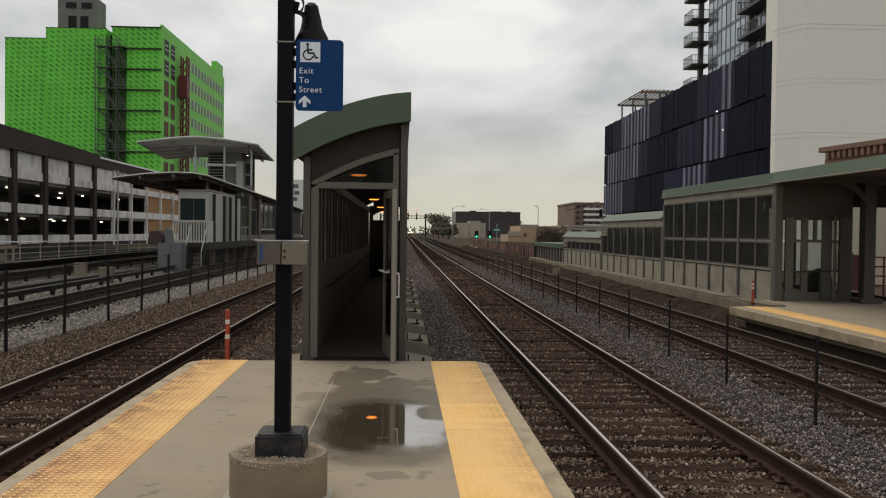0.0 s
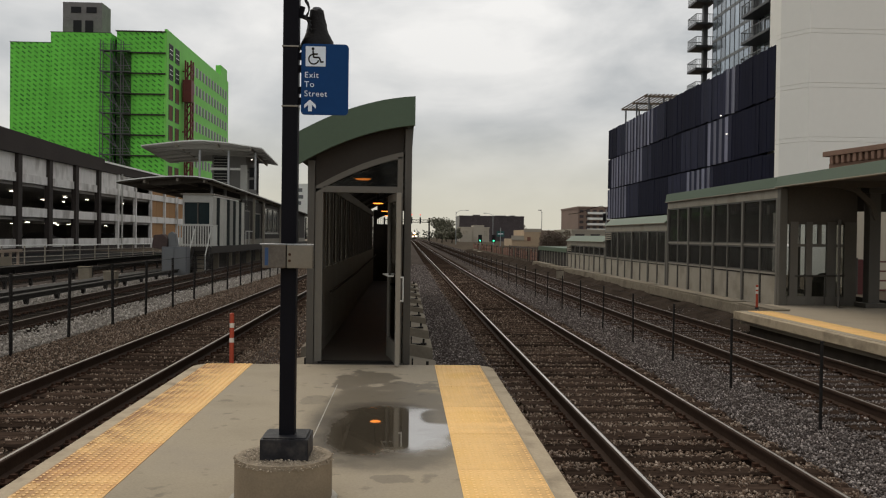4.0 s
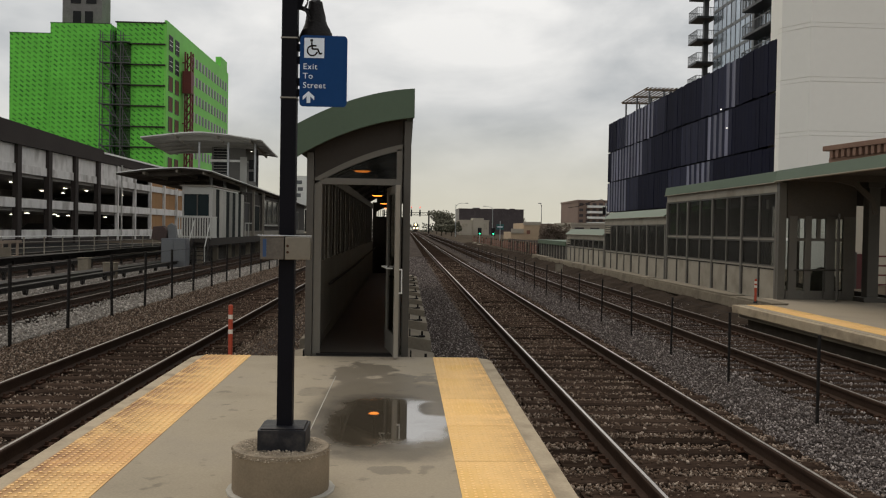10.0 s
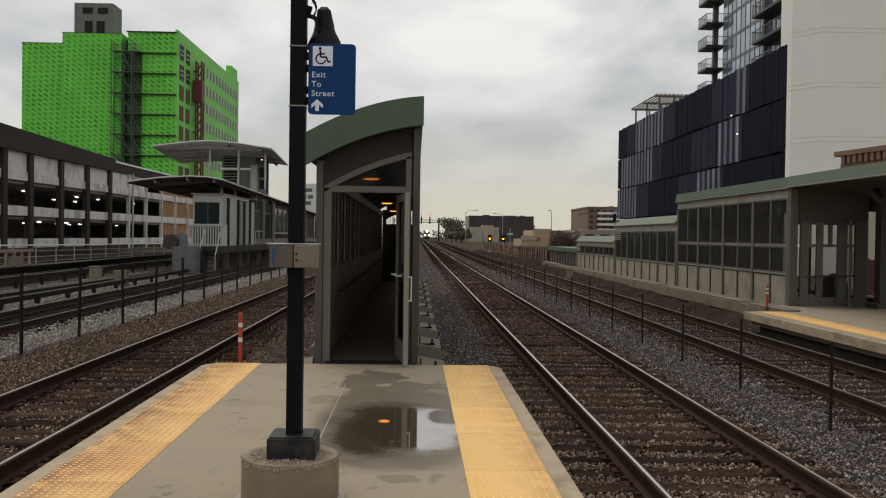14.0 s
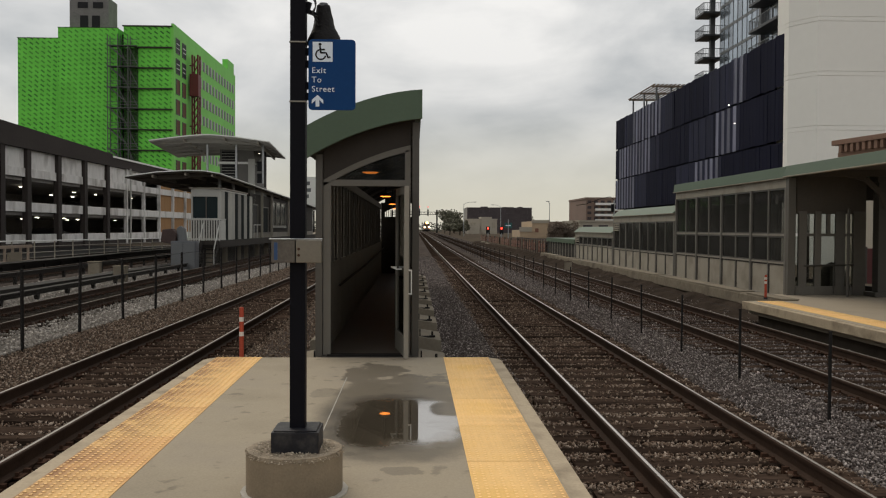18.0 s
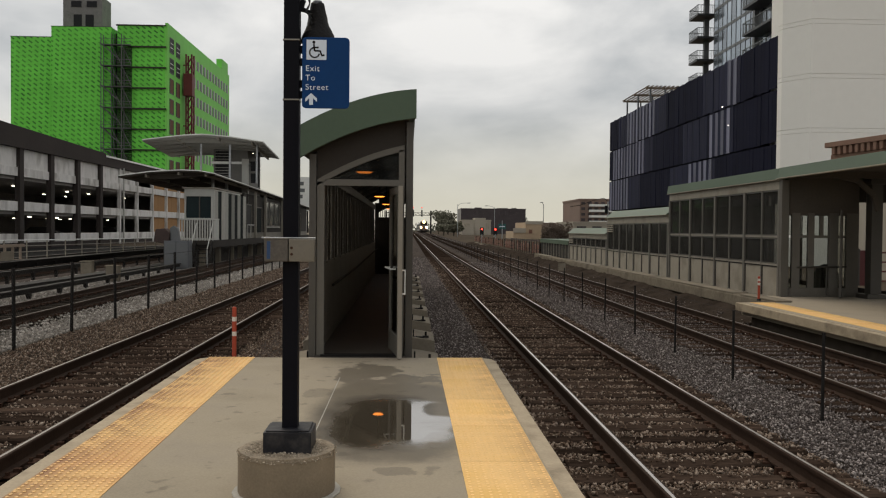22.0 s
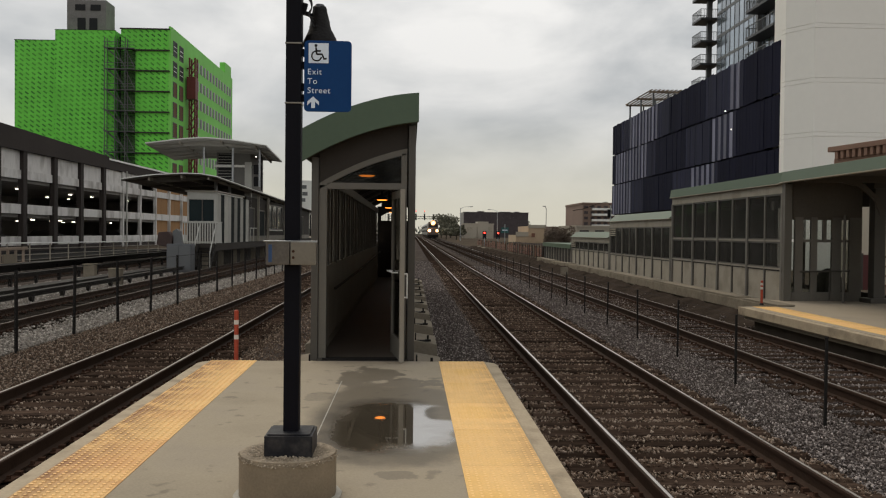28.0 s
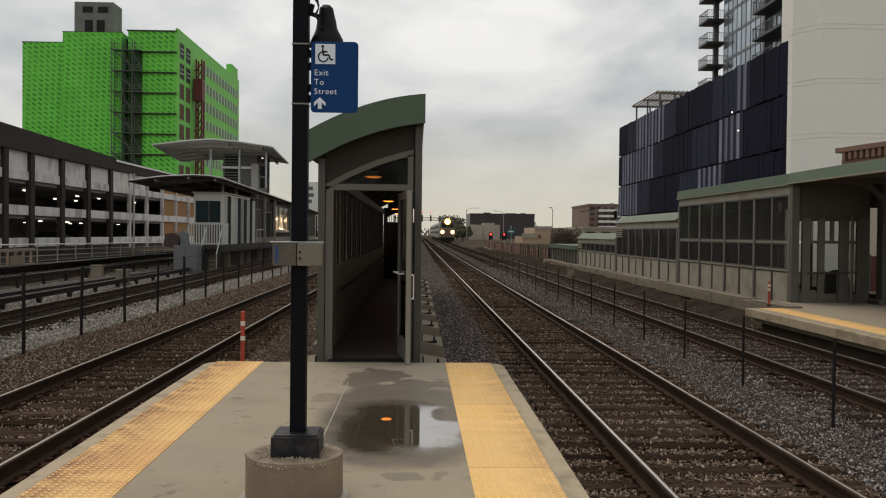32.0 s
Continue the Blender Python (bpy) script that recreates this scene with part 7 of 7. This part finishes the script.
for y0, y1, z0, z1, m in ((62.6, 64.6, 1.0, 3.3, INK), (66.5, 69.2, 1.35, 3.2, DUSTY), (70.6, 73.1, 1.9, 3.75, BOOTH_GLASS), (73.3, 75.8, 1.9, 3.75, BOOTH_GLASS), (76.0, 78.5, 1.9, 3.75, BOOTH_GLASS),
                          (81.0, 84.0, 1.4, 3.3, DUSTY), (86.0, 89.0, 1.4, 3.3, DUSTY), (91.5, 94.0, 1.0, 3.2, INK)):
    w = part("window", MB().box(-11.40, -11.36, y0, y1, z0, z1), m, hs)
    part("window_frame", MB().box(-11.4, -11.30, y0 - 0.09, y0, z0 - 0.08, z1 + 0.08).box(-11.4, -11.30, y1, y1 + 0.09, z0 - 0.08, z1 + 0.08).box(-11.4, -11.30, y0, y1, z1, z1 + 0.08).box(-11.4, -11.27, y0, y1, z0 - 0.1, z0), POST_GREY, w)
for y in (65.7, 70.2, 79.6, 85.0, 90.2):
    part("pale_column", MB().box(-11.3, -11.14, y, y + 0.2, 0.95, 4.3), FRAME_LT, hs, "grey painted column")
part("door_rail", MB().cyl((-11.2, 62.4, 1.9), (-11.2, 65.0, 1.9), 0.04, 6).cyl((-11.2, 62.4, 0.95), (-11.2, 62.4, 1.9), 0.04, 6).cyl((-11.2, 63.7, 0.95), (-11.2, 63.7, 1.9), 0.04, 6), WHITE_PAINT, hs)
part("bench_rail", MB().box(-11.3, -11.2, 71.0, 78.2, 1.72, 1.80), WHITE_PAINT, hs)
bb = thing("rooftop_hoarding", "white hoarding with unreadable dark lettering behind the canopy", "hoarding", (-20.0, 172, 0))
part("board", MB().box(-3.5, 1.0, 0, 0.3, 5.0, 11.5), PALE_METAL, bb)
for x, z, w in ((-2.9, 10, 0.9), (-1.6, 9.9, 1.5), (-2.4, 8.6, 1.2), (-0.9, 8.6, 1.0), (-1.8, 7.4, 1.5)):
    part("text_bar", MB().box(x, x + w, -0.05, 0, z, z + 0.7), TOWER_MET, bb)
for x in (-3, 0.5):
    part("leg", MB().box(x, x + 0.3, 0, 0.3, -0.6, 5.0), DARK_METAL, bb)

# ---------------------------------------------------------------- left: building under construction
gr = thing("green_sheathed_building", "tall building under construction clad in bright green sheathing", "building")
FY = 153.0
part("wing_wall", MB().box(-67.4, -60.5, FY + 0.6, FY + 30, -0.6, 33.7), SHEATH, gr)
part("middle_wall", MB().box(-60.4, -50.35, FY, FY + 40, -0.6, 35.4), SHEATH, gr)
part("recess_wall", MB().box(-50.35, -49.4, FY + 2.2, FY + 40, -0.6, 34.8), INK, gr, "dark open recess")
part("corner_wall", MB().box(-49.4, -41.4, FY, FY + 40, -0.6, 35.7), SHEATH, gr)
part("corner_coping", MB().box(-49.6, -41.2, FY - 0.15, FY + 0.2, 35.7, 35.9).box(-60.5, -50.3, FY - 0.05, FY + 0.2, 35.4, 35.47).box(-67.5, -60.5, FY + 0.55, FY + 0.8, 33.7, 33.77), PANEL_DK, gr)
part("side_wall", MB().box(-41.4, -41.0, FY, 205, -0.6, 36.3), SHEATH_SIDE, gr)
part("rear_wall", MB().box(-60, -41.4, FY + 40, 205, -0.6, 35.0), SHEATH_SIDE, gr)
part("roof_bump", MB().box(-42.2, -41.02, 197, 203.5, 36.3, 38.6), SHEATH_SIDE, gr)
ph = part("penthouse", MB().box(-59.2, -52.6, FY + 2, FY + 6.5, 35.4, 41.0), RAW_CONC, gr, "raw concrete lift penthouse")
for x in (-57.4, -55.4):
    part("penthouse_opening", MB().box(x, x + 1.35, FY + 1.9, FY + 2.1, 35.6, 37.9), INK, ph)
for x in (-57.8, -55.2):
    part("penthouse_opening", MB().box(x, x + 1.7, FY + 1.9, FY + 2.1, 39.2, 40.2), INK, ph)
for k in range(9):
    z = 32.2 - 3.49 * k
    part("mast_climber_ledge", MB().box(-47.6, -41.2, FY - 0.35, FY - 0.02, z - 0.14, z + 0.08), PANEL_DK, gr, "dark ledge line")
# scaffold stair in the recess
sc = thing("scaffold_stair", "zigzag scaffold stair against the green building", "scaffold", (0, FY, 0))
for x in (-51.6, -49.9, -48.2):
    for y in (-1.6, -0.3):
        part("standard", MB().box(x - 0.06, x + 0.06, y - 0.06, y + 0.06, -0.6, 34.0), SCAFFOLD, sc)
for k in range(10):
    z = 32.2 - 3.49 * k
    part("flight", MB().bar((-51.8, -1.2, z + 0.3), (-48.9, -1.2, z - 2.2), 0.7, 0.16), SCAFFOLD, sc)
    part("ledger", MB().box(-51.8, -46.6, -1.66, -1.56, z - 0.05, z + 0.05).box(-51.8, -46.6, -1.66, -1.6, z + 0.95, z + 1.03).box(-51.8, -46.6, -1.66, -1.6, z + 0.5, z + 0.56), SCAFFOLD, sc)
    part("brace", MB().bar((-49.9, -1.6, z), (-48.2, -1.6, z - 3.3), 0.08).bar((-48.2, -1.6, z), (-46.6, -1.6, z - 3.3), 0.08), SCAFFOLD, sc)
    part("platform_board", MB().box(-51.6, -46.8, -1.6, -0.3, z - 0.1, z - 0.02), SCAFFOLD, sc)
for k in range(8):
    part("debris_net", MB().box(-49.35, -46.9, -0.24, -0.22, 3.3 + 3.6 * k, 6.85 + 3.6 * k), NETTING, sc, "dark sagging debris net")
wop = MB().box(0, 0.06, 0, 2.2, 0, 2.35).mesh("window", [INK])
wrd = MB().box(0, 0.06, 0, 2.2, 0, 2.35).mesh("window", [BOARD_RED])
wpl = MB().box(0, 0.06, 0, 0.95, 0, 1.75).box(0.03, 0.1, 0.95, 1.5, -0.1, 1.85, 1).mesh("window", [TOWER_MET, WHITE_PAINT])
wfr = MB().box(0.0, 0.12, -0.12, 0.0, -0.12, 2.47).box(0.0, 0.12, 2.2, 2.32, -0.12, 2.47).box(0.0, 0.12, 0, 2.2, 2.35, 2.47).box(0, 0.12, 0, 2.2, -0.12, 0).mesh("window_frame", [SCAFFOLD])
wbr = MB().box(0.05, 0.10, 0, 2.2, 0.75, 0.85).box(0.05, 0.10, 0, 2.2, 1.5, 1.6).mesh("window_bar", [PALE_METAL])
for k in range(9):
    z = 32.6 - 3.49 * k
    for y in (154.4, 158.6):
        w = piece("window", wop if k < 2 else wrd, gr, (-41.0, y, z - 0.9))
        piece("window_frame", wfr, w, (0, 0, 0))
        if k < 2:
            piece("window_bar", wbr, w, (0, 0, 0))
    for i in range(12):
        piece("window", wpl, gr, (-41.0, 171.3 + 2.75 * i, z - 0.7))
hm = thing("material_hoist", "dark red construction hoist mast against the green building", "hoist", (-40.4, 163.3, 0))
for x in (0, 1.0):
    for y in (0, 1.6):
        part("mast_leg", MB().box(x - 0.13, x + 0.13, y - 0.16, y + 0.16, -0.6, 33.0), RED_STEEL, hm)
for k in range(22):
    z = 0.5 + 1.45 * k
    part("mast_brace", MB().bar((0, 0, z), (1.0, 0, z + 1.45), 0.2).bar((1.0, 0, z), (1.0, 1.6, z + 1.45), 0.2).box(0, 1, -0.05, 0.05, z - 0.05, z + 0.05), RED_STEEL, hm)
part("hoist_cage", MB().box(-0.3, 1.3, -0.9, 0.9, 25.4, 29.4), RED_STEEL, hm, "red hoist cage", bev=0.05)
part("mast_tie", MB().box(-1.4, 0.2, 0.3, 0.5, 20, 20.2).box(-1.4, 0.2, 0.3, 0.5, 8, 8.2).box(-1.4, 0.2, 0.3, 0.5, 31, 31.2), RED_STEEL, hm)

# ---------------------------------------------------------------- the approaching train
loco = thing("locomotive", "approaching passenger locomotive with lit headlight and ditch lights", "locomotive", (6.69, 200, RT))
part("body", MB().prism([(-1.5, 1.15), (1.5, 1.15), (1.5, 4.1), (1.15, 4.7), (0.6, 4.9), (-0.6, 4.9), (-1.15, 4.7), (-1.5, 4.1)], "y", 0.9, 17.5), LOCO_PAINT, loco, bev=0.05)
nose = MB()
for a, b, z0, z1 in ((0.0, 0.9, 1.1, 3.0),):
    nose.prism([(0.0, 1.1), (0.95, 1.1), (0.95, 4.85), (0.65, 4.8), (0.45, 3.1), (0.1, 2.9)], "x", -1.45, 1.45)
part("cab_nose", nose, LOCO_PAINT, loco, "sloped cab front", bev=0.05)
part("windscreen", MB().prism([(0.42, 3.3), (0.47, 3.3), (0.62, 4.2), (0.57, 4.2)], "x", -1.25, -0.1).prism([(0.42, 3.3), (0.47, 3.3), (0.62, 4.2), (0.57, 4.2)], "x", 0.1, 1.25), INK, loco)
part("pilot", MB().prism([(-1.5, 0.3), (1.5, 0.3), (1.5, 1.1), (-1.5, 1.1)], "y", -0.15, 0.6), DARK_METAL, loco, bev=0.04)
part("coupler", MB().box(-0.2, 0.2, -0.6, 0.0, 0.7, 1.0), DARK_METAL, loco)
# Oversized glowing discs added behind the lenses to imitate their glare.
hl = part("headlight_reflector", MB().cyl((0, 0.26, 4.55), (0, 0.60, 4.55), 0.70, 24), HALO_GLOW, loco, "warm glowing disc standing in for the light's glare")
part("headlight", MB().cyl((0, 0.2, 4.55), (0, 0.30, 4.55), 0.30, 20), HEAD_GLOW, hl, "glowing headlight")
for x in (-1.1, 1.1):
    hl = part("ditch_reflector", MB().cyl((x, -0.2, 2.28), (x, 0.1, 2.28), 0.47, 20), HALO_GLOW, loco, "warm glowing disc standing in for the light's glare")
    part("ditch_light", MB().cyl((x, -0.25, 2.28), (x, -0.15, 2.28), 0.21, 18), HEAD_GLOW, hl, "glowing ditch light")
part("underframe", MB().box(-1.3, 1.3, 0.6, 17.3, 0.75, 1.15).box(-1.2, 1.2, 7, 11, 0.35, 0.8), DARK_METAL, loco)
lw = MB().cyl((-0.82, 0, 0.5), (-0.70, 0, 0.5), 0.5, 16).cyl((0.70, 0, 0.5), (0.82, 0, 0.5), 0.5, 16).cyl((-0.8, 0, 0.5), (0.8, 0, 0.5), 0.08, 8).mesh("wheelset", [RUSTY])
for y in (2.4, 5.1, 12.7, 15.4):
    piece("wheelset", lw, loco, (0, y, 0))
coaches = []
cm = MB().prism([(-1.5, 0.9), (1.5, 0.9), (1.5, 4.1), (1.2, 4.6), (-1.2, 4.6), (-1.5, 4.1)], "y", 0, 25.6).mesh("body", [COACH_STEEL], bev=0.05)
wmk = MB().box(-1.53, -1.49, 0, 1.3, 0, 0.55).box(1.49, 1.53, 0, 1.3, 0, 0.55).mesh("window", [INK])
for k in range(5):
    t = thing("passenger_coach", "stainless bilevel passenger coach behind the locomotive", "coach", (6.69, 218 + 26 * k, RT), group="coaches")
    piece("body", cm, t, (0, 0, 0))
    for i in range(9):
        for z in (1.9, 3.2):
            piece("window", wmk, t, (0, 2.6 + 2.3 * i, z))
    for y in (2.5, 4.8, 20.8, 23.1):
        piece("wheelset", lw, t, (0, y, 0))
    part("underframe", MB().box(-1.2, 1.2, 0.5, 25, 0.6, 0.95), DARK_METAL, t)
    coaches.append(t)


def motions():
    """The train's run towards the station and the change of the street signals."""
    run = ((0, 770), (3, 718), (6, 668), (9, 616), (12, 560), (15, 510), (18, 456), (20, 415), (23, 347), (26, 295), (29, 243.5), (32, 192.5))

    def pitch(y, ln):
        return math.degrees(math.atan2(grade(y + ln) - grade(y), ln))

    walk(loco, [(t, pose(6.69, y, RT + grade(y), pitch(y, 17), 0, 0)) for t, y in run])
    for k, ob in enumerate(coaches):
        off = 18.3 + 26.2 * k
        walk(ob, [(t, pose(6.69, y + off, RT + grade(y + off), pitch(y + off, 25), 0, 0)) for t, y in run])
    turns = (((0, 0), (17.65, 0), (17.85, -88), (32, -88)), ((0, 0), (13.1, 0), (13.3, -88), (17.6, -88), (17.8, 0), (32, 0)), ((0, -88), (13.1, -88), (13.3, 0), (32, 0)))
    for flaps in sig:
        for b, z, rows in zip(flaps, (1.75, 1.40, 1.05), turns):
            walk(b, [(t, pose(0, -0.04, z + 0.165, a, 0, 0)) for t, a in rows])


motions()
